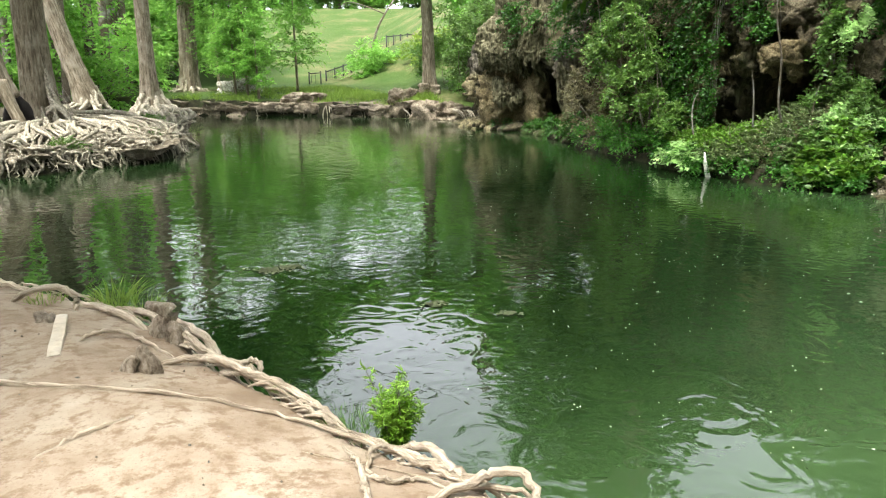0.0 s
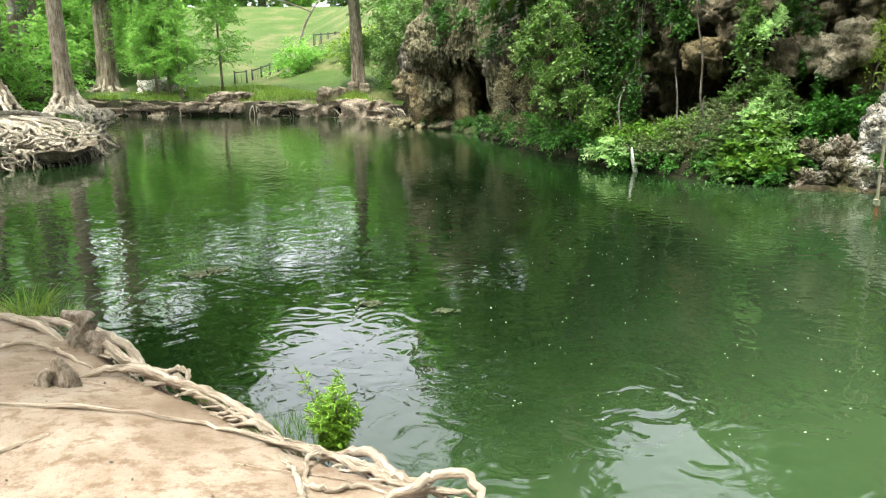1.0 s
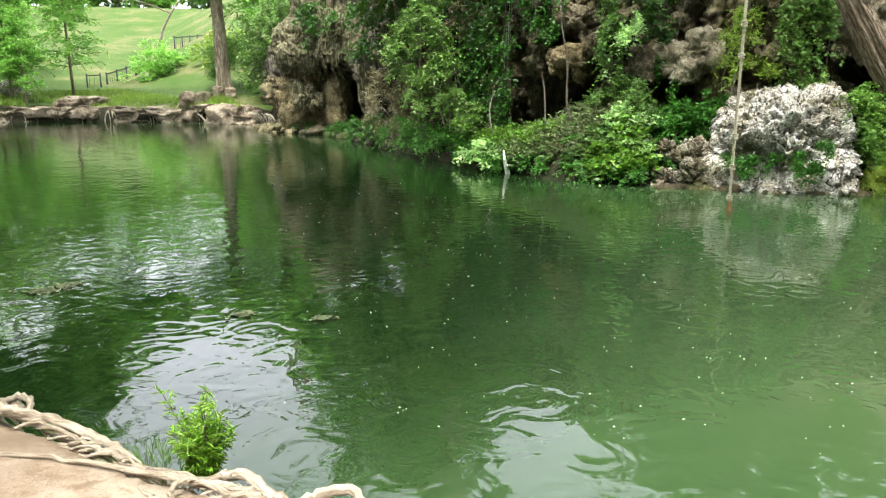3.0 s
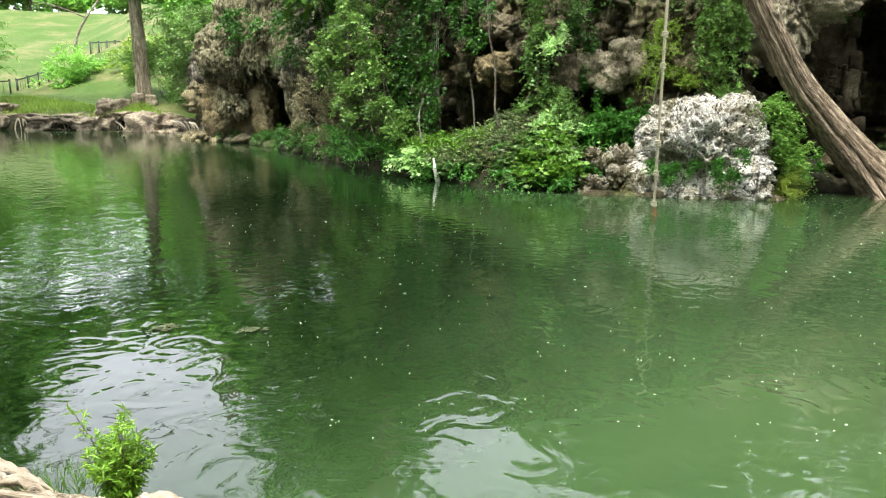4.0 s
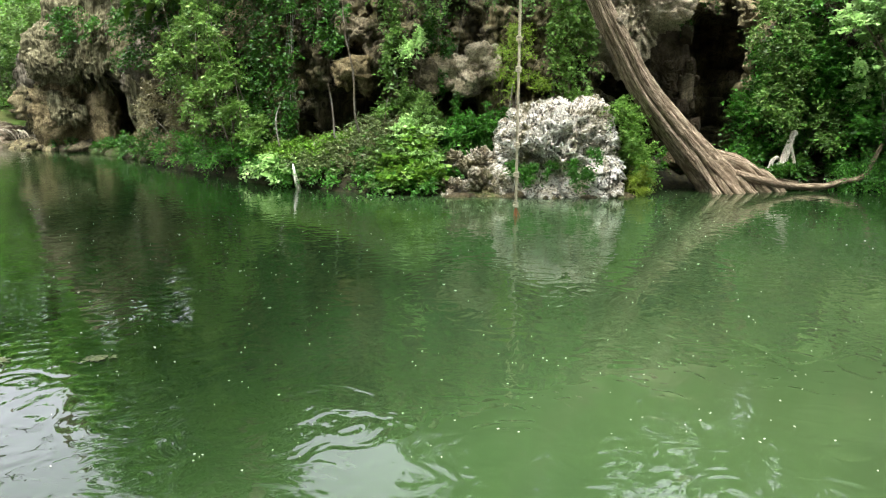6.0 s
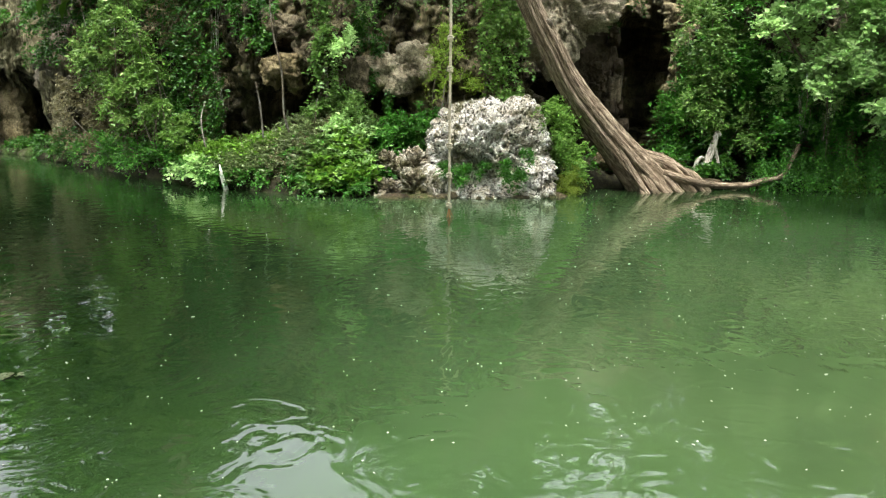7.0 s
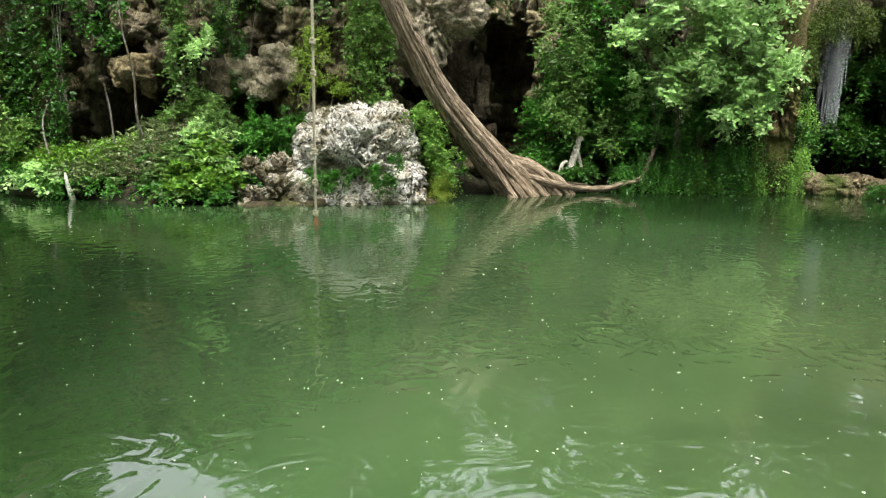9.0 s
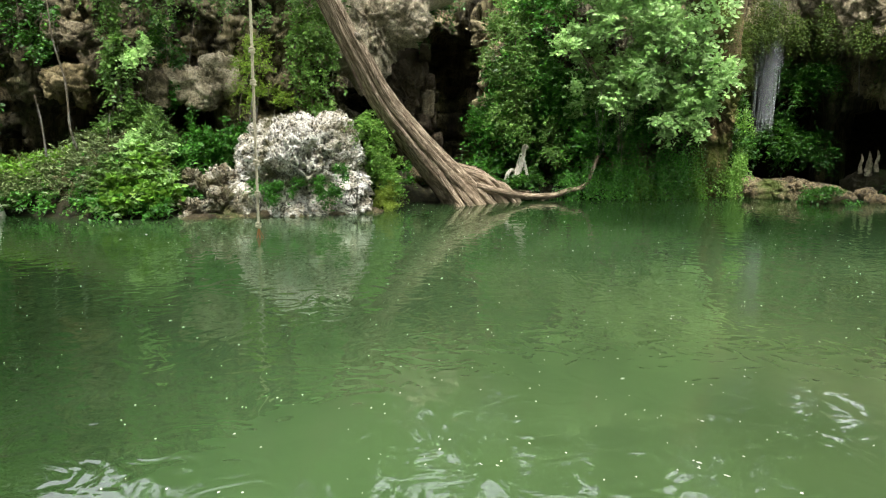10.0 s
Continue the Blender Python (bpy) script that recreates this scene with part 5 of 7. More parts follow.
mound_plant("grey_herb", "dull grey-green ground herbs over the mound", "plant", [(0.32, 0.62, 0.0, 0.6, 420), (0.45, 0.8, 0.4, 1.05, 460), (0.25, 0.5, -0.12, 0.1, 160)], 0.075, M_HERB, 0.2, 8, 26, 0.7, 0.3, 0.5)
mound_plant("dry_herb", "sprigs of dry brown leaves among the herbs", "plant", [(0.42, 0.68, 0.0, 0.45, 190), (0.6, 0.8, 0.5, 0.8, 90), (0.0, 0.2, 0.5, 1.0, 60)], 0.055, M_DRY, 0.2, 6, 27, 0.7, 0.3, 0.4)
mound_plant("dark_herb", "dark green leaves overhanging the bank's shadow", "plant", [(0.2, 0.95, -0.26, 0.02, 480), (0.35, 0.9, 0.1, 0.5, 200), (0.0, 0.2, -0.2, 0.1, 110)], 0.075, M_WALLIVY, 0.2, 8, 28, 0.1, 0.6, 0.55)
mound_plant("broadleaf_bush", "lush light green broad-leaved bush over the water", "shrub", [(0.70, 0.97, -0.2, 0.2, 170), (0.74, 0.97, 0.15, 0.45, 60)], 0.13, M_BRIGHT, 0.24, 7, 29, 0.4, 0.4, 0.72, 0.08)
mound_plant("broadleaf_bush", "mid-green broad leaves beneath the paler ones", "shrub", [(0.62, 0.97, -0.2, 0.3, 260), (0.68, 0.97, 0.2, 0.6, 160)], 0.11, M_SHORE, 0.24, 7, 33, 0.4, 0.4, 0.65, 0.05)
mound_plant("broadleaf_bush", "yellowish pale-leaved shrub on the mound", "shrub", [(0.74, 0.95, 0.3, 0.62, 170), (0.80, 0.95, 0.0, 0.3, 60)], 0.10, M_PALE, 0.22, 7, 30, 0.8, 0.3, 0.6, 0.10)
mound_plant("shore_bush", "green bush at the mound's crest before the cliff", "shrub", [(0.62, 0.92, 0.8, 1.1, 300), (0.85, 1.0, 0.5, 1.0, 200)], 0.085, M_SHORE, 0.26, 8, 31, 0.9, 0.2, 0.5, 0.14)
leafy("shore_bush", "dark green bush between bank and boulder", "shrub",
      [(8.0, 13.9, 0.95, 0.6, 0.5, 0.32, 260), (8.5, 13.4, 0.9, 0.45, 0.4, 0.5, 300), (8.9, 13.1, 1.1, 0.4, 0.4, 0.5, 240), (7.95, 13.1, 0.5, 0.3, 0.3, 0.35, 130)],
      0.085, M_WALLIVY, 0.26, 8, 0.35, 0.55, 28, (8.2, 13.7, 0.3, 6))
leafy("shore_bush", "green branches leaning from the grey cliff's top", "shrub",
      [(1.2, 32.5, 3.6, 0.9, 1.2, 0.9, 330), (0.9, 33.5, 2.3, 0.6, 0.8, 0.9, 260), (1.7, 29.8, 4.2, 0.7, 0.8, 0.5, 220)], 0.14, M_SHORE, 0.45, 9, 0.4, 0.5, 37, (1.4, 33.0, 1.0, 5))
leafy("lime_shrub", "pale yellow-green young shrub behind the boulder", "shrub",
      [(9.25, 12.75, 2.45, 0.40, 0.38, 0.50, 170), (9.35, 12.7, 3.0, 0.22, 0.25, 0.3, 60), (9.5, 12.65, 1.95, 0.45, 0.3, 0.35, 130)], 0.06, M_LIME, 0.24, 7, 0.2, 0.55, 29, (9.4, 12.9, 0.8, 6))
leafy("boulder_fern", "green ferny growth on the boulder's side", "fern",
      [(10.66, 11.05, 1.15, 0.30, 0.26, 0.55, 300), (10.85, 10.85, 0.6, 0.30, 0.26, 0.48, 300), (10.3, 11.1, 1.5, 0.25, 0.3, 0.25, 80)], 0.085, M_FERN, 0.26, 9, 0.7, 0.4, 30, inner=0.3)
leafy("boulder_herb", "small green weeds rooted in the boulder", "plant",
      [(8.75, 11.1, 0.42, 0.30, 0.2, 0.22, 110), (9.2, 10.78, 0.42, 0.16, 0.16, 0.30, 100), (8.35, 11.5, 0.5, 0.25, 0.2, 0.25, 90), (9.5, 10.62, 0.75, 0.08, 0.08, 0.22, 40), (9.35, 10.7, 0.28, 0.14, 0.14, 0.22, 60)], 0.065, M_WALLIVY, 0.16, 7, 0.5, 0.5, 31, inner=0.3)
for x, y, w, sd in [(9.15, 11.2, 0.45, 5), (9.7, 10.85, 0.4, 6), (10.15, 10.62, 0.35, 7)]:
    tagged(part("ledge_stone", tufa_rock("ledge_stone", (x, y, -0.02), [(x, y, -0.03, w, 0.26, 0.11)], M_FLATROCK, 5, 0.08, 3.0, sd)), "yellowish flat ledge along the boulder's waterline", "stone", "stones at the boulder's foot")
leafy("moss_cushion", "bright yellow-green mossy cushion beside the boulder", "moss",
      [(10.66, 10.62, 0.22, 0.20, 0.18, 0.26, 300), (10.72, 10.66, 0.42, 0.15, 0.15, 0.2, 140), (10.62, 10.58, 0.06, 0.24, 0.2, 0.12, 120)], 0.045, M_TUSSOCK, 0.13, 9, 1.0, 0.35, 32, inner=0.4)


leafy("shore_bush", "low dark herbs along the foot of the grey cliff", "shrub",
      [(3.35, 26.3, 0.22, 0.4, 0.9, 0.2, 200), (3.75, 24.3, 0.3, 0.35, 1.1, 0.28, 260), (4.0, 22.6, 0.4, 0.35, 0.9, 0.4, 240), (2.6, 27.8, 0.22, 0.6, 0.5, 0.2, 140)],
      0.09, M_IVY, 0.24, 8, 0.5, 0.5, 34, inner=0.2)
for x, y, r, sd in [(3.2, 26.3, 0.6, 1), (3.5, 25.2, 0.55, 2), (3.75, 24.0, 0.6, 3), (3.95, 22.8, 0.5, 4), (2.5, 27.9, 0.6, 5), (1.8, 29.6, 0.6, 6), (4.2, 21.4, 0.5, 7), (4.45, 19.6, 0.4, 8)]:
    tagged(part("ledge_stone", star_rock("ledge_stone", (x, y, 0.02), [(x, y, 0.02, r * 0.7, r * 1.2, 0.20)], M_WETROCK, 4, 0.10, 2.4, sd)), "dark wet ledge stone at the cliff's foot", "stone", "stones at the cliff's foot")

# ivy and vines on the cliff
# Real dark ivy; its first patch is thickened to paint deep shade.
climber("ivy_curtain", "dark green ivy on the cliff, thickened to stand in for deep shade", [(5.2, 17.6, 6.0, 16.0, 0.6, 4.6, 900), (6.2, 16.2, 6.9, 15.4, 2.9, 4.6, 220), (5.0, 19.5, 5.4, 18.0, 1.5, 5.0, 180)], 0.085, M_IVY, 51)
climber("hanging_vine", "hanging strand of green and silvery leaves", [(7.42, 14.75, 7.75, 14.55, 1.45, 5.2, 240)], 0.10, M_SHORE, 52, proud=0.5)
climber("hanging_vine", "silvery pale leaves on a hanging strand", [(7.62, 14.45, 7.95, 14.3, 2.0, 3.2, 70)], 0.10, M_PALE, 53, proud=0.45)
climber("ivy_curtain", "dark ivy hanging on the cliff face", [(8.2, 14.5, 8.8, 14.15, 1.6, 3.6, 170)], 0.085, M_IVY, 54)
climber("ivy_curtain", "bright green ivy strip behind the leaning trunk", [(10.25, 13.0, 11.1, 12.6, 1.2, 4.6, 620)], 0.09, M_CLIMB, 55, proud=0.4)
climber("cliff_top_growth", "green leaves hanging over the cliff's upper edge", [(7.3, 15.0, 10.0, 13.4, 3.45, 5.0, 330), (10.0, 13.4, 12.2, 12.6, 4.2, 5.6, 160)], 0.08, M_SHORE, 56, 0.4, proud=0.8)
climber("ivy_curtain", "ivy patch on the grey cliff nose", [(2.3, 27.2, 3.6, 25.4, 3.1, 4.4, 160), (3.9, 24.6, 4.7, 22.2, 2.6, 4.6, 280), (4.7, 22.2, 5.0, 20.0, 2.2, 4.8, 200)], 0.10, M_IVY, 57, proud=0.5)
for pts, r in [([(6.62, 14.5, 1.1), (6.5, 14.45, 1.5), (6.46, 14.4, 2.3), (6.3, 14.4, 3.1), (6.25, 14.4, 4.2)], 0.024), ([(6.15, 14.7, 1.0), (6.1, 14.65, 1.6), (6.0, 14.6, 2.1)], 0.02), ([(5.35, 15.7, 0.6), (5.3, 15.8, 1.3), (5.45, 15.9, 1.7)], 0.018), ([(7.1, 14.3, 1.2), (7.15, 14.3, 1.7), (7.3, 14.35, 1.9)], 0.015), ([(7.5, 14.5, 1.0), (7.5, 14.5, 1.5), (7.5, 14.55, 2.6)], 0.07)]:
    tagged(part("young_tree", stem("young_tree", smooth_line(pts, 5), [r, r * 0.8, r * 0.4], M_TWIG, 7, rough=0.04)), "thin grey bare young tree before the cliff", "tree")

# Some low blobs hide tan soil, dark leaves standing in for undercut shade.
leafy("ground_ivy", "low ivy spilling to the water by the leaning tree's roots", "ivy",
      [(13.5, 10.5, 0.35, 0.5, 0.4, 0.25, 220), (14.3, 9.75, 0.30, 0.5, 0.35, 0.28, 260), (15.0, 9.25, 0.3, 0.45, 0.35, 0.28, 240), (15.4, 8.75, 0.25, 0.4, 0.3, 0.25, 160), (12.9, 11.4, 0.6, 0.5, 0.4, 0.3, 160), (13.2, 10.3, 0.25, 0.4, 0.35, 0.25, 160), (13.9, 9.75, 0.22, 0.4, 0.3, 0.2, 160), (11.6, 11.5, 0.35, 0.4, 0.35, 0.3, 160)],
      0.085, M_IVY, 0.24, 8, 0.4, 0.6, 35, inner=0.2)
# the great ivy bank, pale tree and hanging ferns by the grotto
leafy("ivy_bank", "dense green ivy heaped against the cliff", "ivy",
      [(14.6, 10.6, 1.2, 0.8, 0.7, 1.0, 620), (14.9, 10.3, 2.5, 0.8, 0.8, 0.9, 620), (15.4, 9.4, 1.6, 0.7, 0.7, 1.2, 620), (15.2, 10.0, 3.9, 0.8, 0.8, 0.9, 420), (15.9, 8.8, 0.8, 0.6, 0.5, 0.6, 380), (14.0, 10.6, 0.5, 0.6, 0.5, 0.4, 220), (15.5, 8.8, 1.6, 0.6, 0.5, 0.6, 330), (16.1, 8.1, 1.5, 0.5, 0.4, 0.6, 300)],
      0.10, M_WALLIVY, 0.32, 8, 0.4, 0.6, 61, (15.2, 10.3, 0.2, 6))
leafy("ivy_bank", "lighter green climbing leaves over the ivy", "ivy",
      [(14.3, 10.3, 3.2, 0.6, 0.5, 0.9, 420), (14.1, 10.2, 1.9, 0.5, 0.4, 0.8, 320), (15.0, 9.5, 4.4, 0.6, 0.6, 0.6, 260), (14.7, 9.6, 1.2, 0.5, 0.4, 0.6, 220)],
      0.095, M_SHORE, 0.32, 8, 0.4, 0.55, 62, (15.0, 10.3, 0.2, 4))
# Sunlight on this tree is painted through its bright leaf colour.
leafy("overhanging_tree", "pale broad-leaved tree overhanging the grotto, sun put into its leaf colour", "tree",
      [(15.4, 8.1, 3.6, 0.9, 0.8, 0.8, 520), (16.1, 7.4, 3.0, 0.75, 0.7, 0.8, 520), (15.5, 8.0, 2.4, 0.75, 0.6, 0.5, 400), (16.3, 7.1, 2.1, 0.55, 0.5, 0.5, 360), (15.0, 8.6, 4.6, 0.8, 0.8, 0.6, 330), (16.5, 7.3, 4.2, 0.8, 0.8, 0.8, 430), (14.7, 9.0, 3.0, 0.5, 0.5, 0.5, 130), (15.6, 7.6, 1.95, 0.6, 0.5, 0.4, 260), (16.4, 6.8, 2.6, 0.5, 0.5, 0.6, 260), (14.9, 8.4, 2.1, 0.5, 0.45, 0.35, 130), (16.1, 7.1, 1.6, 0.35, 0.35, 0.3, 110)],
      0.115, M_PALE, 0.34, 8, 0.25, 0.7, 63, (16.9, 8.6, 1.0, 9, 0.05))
rng = np.random.default_rng(93)
for k in range(16):
    x, y = 14.9 + 1.0 * rng.random(), 8.75 - 0.9 * rng.random()
    z0, z1 = rng.uniform(0.6, 1.3), rng.uniform(1.9, 2.6)
    pts = [(x + rng.normal(0, 0.1), y, z1), (x + rng.normal(0, 0.12), y - 0.05, (z0 + z1) / 2), (x + rng.normal(0, 0.12), y - 0.05, z0)]
    tagged(part("hanging_twig", soup("hanging_twig", *tube(smooth_line(pts, 5), [0.009, 0.006, 0.003], 5), M_TWIG)), "thin bare grey twig hanging before the ivy", "twig", "twigs before the ivy")


def hanging(name, label, runs, leaf, mat, seed, per=16, low=0.3):
    """Trailing strands that hang from a brow: runs of (x0, y0, x1, y1, top height, length, strands)."""
    rng = np.random.default_rng(seed)
    top = thing(name, label, "fern")
    for x0, y0, x1, y1, z, drop, n in runs:
        k = max(3, n // 22)
        f, h = rng.random(k), rng.uniform(low, 1.0, k)
        pick = rng.integers(0, k, n)
        g = f[pick] + rng.normal(0, 0.035, n)
        o = np.c_[x0 + (x1 - x0) * g, y0 + (y1 - y0) * g, z * h[pick]] + rng.normal(0, 0.07, (n, 3)) - np.outer(h[pick] * 0.25, [0.6, 0.6, 0])
        w = unit(np.array([-0.15, -0.15, -1.0]) + rng.normal(0, 0.22, (n, 3)))
        part("strand_curtain", soup("strand_curtain", *sprays(o, w, drop, leaf, per, rng, 0.0, 0.5, 0.2), mat), top)
    return top


hanging("hanging_fern", "dark green curtain of trailing fern above the water", [(14.7, 9.05, 15.5, 8.3, 0.85, 0.75, 260), (15.5, 8.3, 16.3, 7.55, 1.15, 1.0, 360), (16.3, 7.55, 16.9, 7.1, 1.5, 1.3, 330)], 0.06, M_WALLIVY, 64)
hanging("hanging_fern", "lighter green tips of the trailing fern", [(15.6, 8.1, 16.2, 7.55, 0.6, 0.5, 90), (16.6, 7.15, 17.0, 6.95, 1.1, 0.9, 150)], 0.06, M_BRIGHT, 70)
leafy("moss_fringe", "yellow-green moss fringing the rock column", "moss",
      [(17.2, 7.0, 1.1, 0.15, 0.25, 0.9, 160), (18.25, 6.6, 2.6, 0.12, 0.2, 1.3, 170), (17.6, 6.75, 0.5, 0.35, 0.2, 0.5, 200), (17.5, 6.75, 3.4, 0.15, 0.2, 0.8, 110), (19.2, 7.05, 3.5, 0.35, 0.3, 0.9, 260), (20.5, 6.0, 3.7, 0.3, 0.35, 0.5, 160), (20.0, 6.7, 4.3, 0.5, 0.3, 0.5, 160)], 0.06, M_MOSS, 0.25, 9, 1.6, 0.4, 65, inner=0.3)
column = tufa_rock("moss_column", (17.85, 6.95, 2.2), [(17.85, 6.95, 2.2, 0.34, 0.36, 3.6), (17.75, 7.0, 0.2, 0.34, 0.34, 1.0), (17.85, 7.1, 4.4, 0.62, 0.55, 1.9), (17.7, 6.8, 2.9, 0.36, 0.3, 0.9)], M_COLUMN, 6, 0.24, 2.2, 9, 0.14, 0.08)
tagged(part("moss_column", column), "brown dripstone column furred with moss", "rock column")
leafy("grotto_fern", "dark green ferns round the waterfall", "fern",
      [(19.6, 7.1, 0.95, 0.5, 0.3, 0.45, 240), (18.9, 7.0, 1.5, 0.3, 0.3, 0.9, 200), (20.3, 6.2, 1.3, 0.4, 0.5, 0.5, 240), (20.6, 5.6, 1.05, 0.35, 0.5, 0.35, 200), (20.5, 6.0, 2.5, 0.3, 0.35, 0.7, 200), (20.5, 5.4, 2.7, 0.25, 0.3, 0.4, 90), (20.9, 3.2, 0.35, 0.4, 0.5, 0.25, 120)],
      0.13, M_IVY, 0.34, 9, 0.9, 0.4, 66, inner=0.3)
climber("cliff_top_growth", "grey-green growth hanging above the grotto", [(20.9, 4.4, 20.5, 2.8, 3.4, 4.4, 60)], 0.08, M_MOSS, 67, 0.4, proud=0.7)


cliff_mass("grotto_brow", "dark brown drip-hung rock brow over the grotto", tufa_rock("grotto_brow", (20.4, 4.0, 4.0), [(20.35, 4.4, 4.1, 0.75, 1.1, 0.9), (20.2, 3.0, 3.7, 0.75, 1.1, 1.0), (20.6, 5.4, 4.6, 0.6, 0.7, 0.7), (20.2, 2.2, 3.2, 0.8, 0.8, 1.1)], M_BROWN, 6, 0.24, 1.7, 16, 0.12, 0.10, (), 2.75, 0.5))
hanging("hanging_moss", "dark moss strands hanging from the grotto's brow", [(20.2, 6.3, 19.9, 5.2, 4.4, 0.9, 120), (19.8, 5.2, 19.5, 3.6, 3.9, 0.6, 120), (19.4, 7.05, 20.2, 6.6, 4.3, 0.7, 110)], 0.06, M_MOSS, 72, low=0.93)
hanging("hanging_fern", "green fern clumps down the dripstone column", [(17.95, 6.45, 18.2, 6.5, 2.2, 0.6, 90), (17.6, 6.55, 17.9, 6.45, 1.2, 0.7, 90)], 0.07, M_FERN, 73)


def waterfall():
    """Many thin strands of falling water, broken on mossy steps."""
    top = thing("waterfall", "thin white waterfall dropping into the grotto", "waterfall")
    rng = np.random.default_rng(9)
    for name, z0, z1, n, half in (("upper_fall", 4.0, 6.2, 40, 0.12), ("lower_fall", 1.2, 3.9, 210, 0.27)):
        pieces = []
        for k in range(n):
            u = rng.normal(0, 0.5) * half
            a, b = sorted(z1 - (z1 - z0) * rng.uniform(0, 1, 2) ** 1.5)
            b = min(z1, max(b, a + 0.5))
            lean = 0.05 * rng.random()
            x, y = 20.05 - 0.05 * rng.random(), 6.55
            pts = [(x + u * 0.25 + 0.1, y + u, b), (x + u * 0.25, y + u * 1.05, (a + b) / 2), (x + u * 0.3 - lean, y + u * 1.15, a)]
            pieces.append(tube(smooth_line(pts, 5), [0.004, rng.uniform(0.008, 0.026), 0.004], 5))
        v, f = join(pieces)
        part(name, soup(name, v, f, M_FALL), top)
    return top


waterfall()
flat = thing("flat_rock", "flat tan rock with green moss under the waterfall", "rock")
part("stone", star_rock("stone", (18.5, 5.3, 0.12), [(18.35, 5.5, 0.12, 0.65, 0.75, 0.36), (18.4, 4.8, 0.08, 0.6, 0.85, 0.30), (18.1, 5.9, 0.08, 0.5, 0.5, 0.28)], M_FLATROCK, 6, 0.16, 2.6, 11, 0.22), flat)
rng = np.random.default_rng(77)
o, w = in_shell(rng, 260, (17.95, 4.5, 0.12), (0.45, 0.6, 0.2), 0.5)
part("moss", soup("moss", *sprays(o, w, 0.12, 0.06, 8, rng, 0.6, 0.5), M_IVY), flat, "green weeds on the rock")
for x, y, z, r, sd in [(18.8, 3.7, 0.05, 0.26, 1), (18.9, 3.95, 0.15, 0.24, 2), (18.95, 3.35, 0.02, 0.2, 3), (19.3, 6.6, 0.1, 0.35, 4), (13.0, 10.9, 0.25, 0.45, 5), (12.6, 11.2, 0.55, 0.4, 6), (13.3, 11.3, 0.3, 0.5, 7), (13.6, 10.7, 0.45, 0.3, 8)]:
    tagged(part("shore_rock", star_rock("shore_rock", (x, y, z), [(x, y, z, r, r * 1.1, r * 0.7)], M_FLATROCK, 4, 0.08, 3, sd)), "rounded tan rock at the pool's edge", "rock", "rocks at the pool's edge")
tagged(part("grotto_ledge", star_rock("grotto_ledge", (21.3, 4.1, 0.15), [(21.3, 4.1, 0.15, 0.5, 0.9, 0.40)], M_WETROCK, 5, 0.14, 2.6, 21)), "dark mossy ledge in the grotto", "rock")
for k, (x, y, z0, z, w) in enumerate([(21.0, 4.46, 0.45, 0.93, 0.035), (21.03, 4.30, 0.40, 1.0, 0.055), (21.05, 4.26, 0.4, 0.8, 0.04), (21.05, 4.13, 0.5, 1.03, 0.04)]):
    tagged(part("dripstone", soup("dripstone", *tube(smooth_line([(x + 0.04, y, z0), (x + 0.02, y + 0.02, z0 * 0.6 + z * 0.4), (x - 0.02, y - 0.02, z0 * 0.3 + z * 0.7), (x, y + 0.01, z)], 5), [w * 1.5, w, w * 0.9, 0.01], 9, rough=0.14, seed=k), M_BROW)), "pale dripstone spike in the dark grotto", "dripstone")
# Added ivy: dark leaves cover a tan ledge that came out too bright.
climber("ivy_curtain", "dark ivy added to darken the ledge over the deep hollow", [(12.9, 13.9, 15.2, 12.6, 3.6, 5.2, 240)], 0.085, M_IVY, 69, proud=0.6)
climber("moss_fringe", "dark moss hanging over the grotto's brow", [(20.95, 5.6, 20.55, 2.6, 2.3, 4.4, 420), (19.3, 7.2, 20.6, 6.4, 3.7, 5.0, 260)], 0.055, M_MOSS, 68, 0.3, 9, 1.2, 0.35, 0.3)

# ---- the root-covered point with its cypresses ----
def cypress(label, pts, radii, flutes, depth, seed, roots=0, spread=1.2, sides=40):
    top = thing("cypress", label, "tree", group="cypresses on the far banks")
    part("trunk", stem("trunk", smooth_line(pts, 10), radii, M_BARK, sides, flutes, depth, 0.012, seed), top)
    rng = np.random.default_rng(seed)
    x, y, z = pts[0]
    for k in range(roots * 2):
        a = 6.28 * k / roots / 2 + rng.uniform(-0.2, 0.2)
        L = spread * rng.uniform(0.4, 1.3)
        c, s = math.cos(a), math.sin(a)
        r0 = radii[0]
        ends = [(x + c * d, y + s * d) for d in (r0 * 0.55, r0 * 0.85 + L * 0.12, r0 + L * 0.5, r0 + L)]
        zz = [z + rng.uniform(0.5, 1.0), z + rng.uniform(0.15, 0.35), max(0.05, float(ground_height(*ends[2]))) + 0.06, float(ground_height(*ends[3])) - 0.05]
        line = smooth_line([(*e, q) for e, q in zip(ends, zz)], 5)
        line[1:-1] += rng.normal(0, 0.03, (len(line) - 2, 3))
        part("buttress", soup("buttress", *tube(line, [r0 * 0.10, r0 * 0.14, r0 * 0.10, 0.03], 8, 3, 0.2, 0.06, seed + k), M_ROOT_GREY), top)
    return top


def crown(top, blobs, leaf, mat, length, per, seed, droop=0.5, slim=0.35):
    rng = np.random.default_rng(seed)
    vs = []
    for x, y, z, rx, ry, rz, n in blobs:
        o, w = in_shell(rng, n, (x, y, z), (rx, ry, rz), 0.3)
        vs.append(sprays(o, w, length, leaf, per, rng, droop, slim))
    part("crown", soup("crown", *join(vs), mat), top)


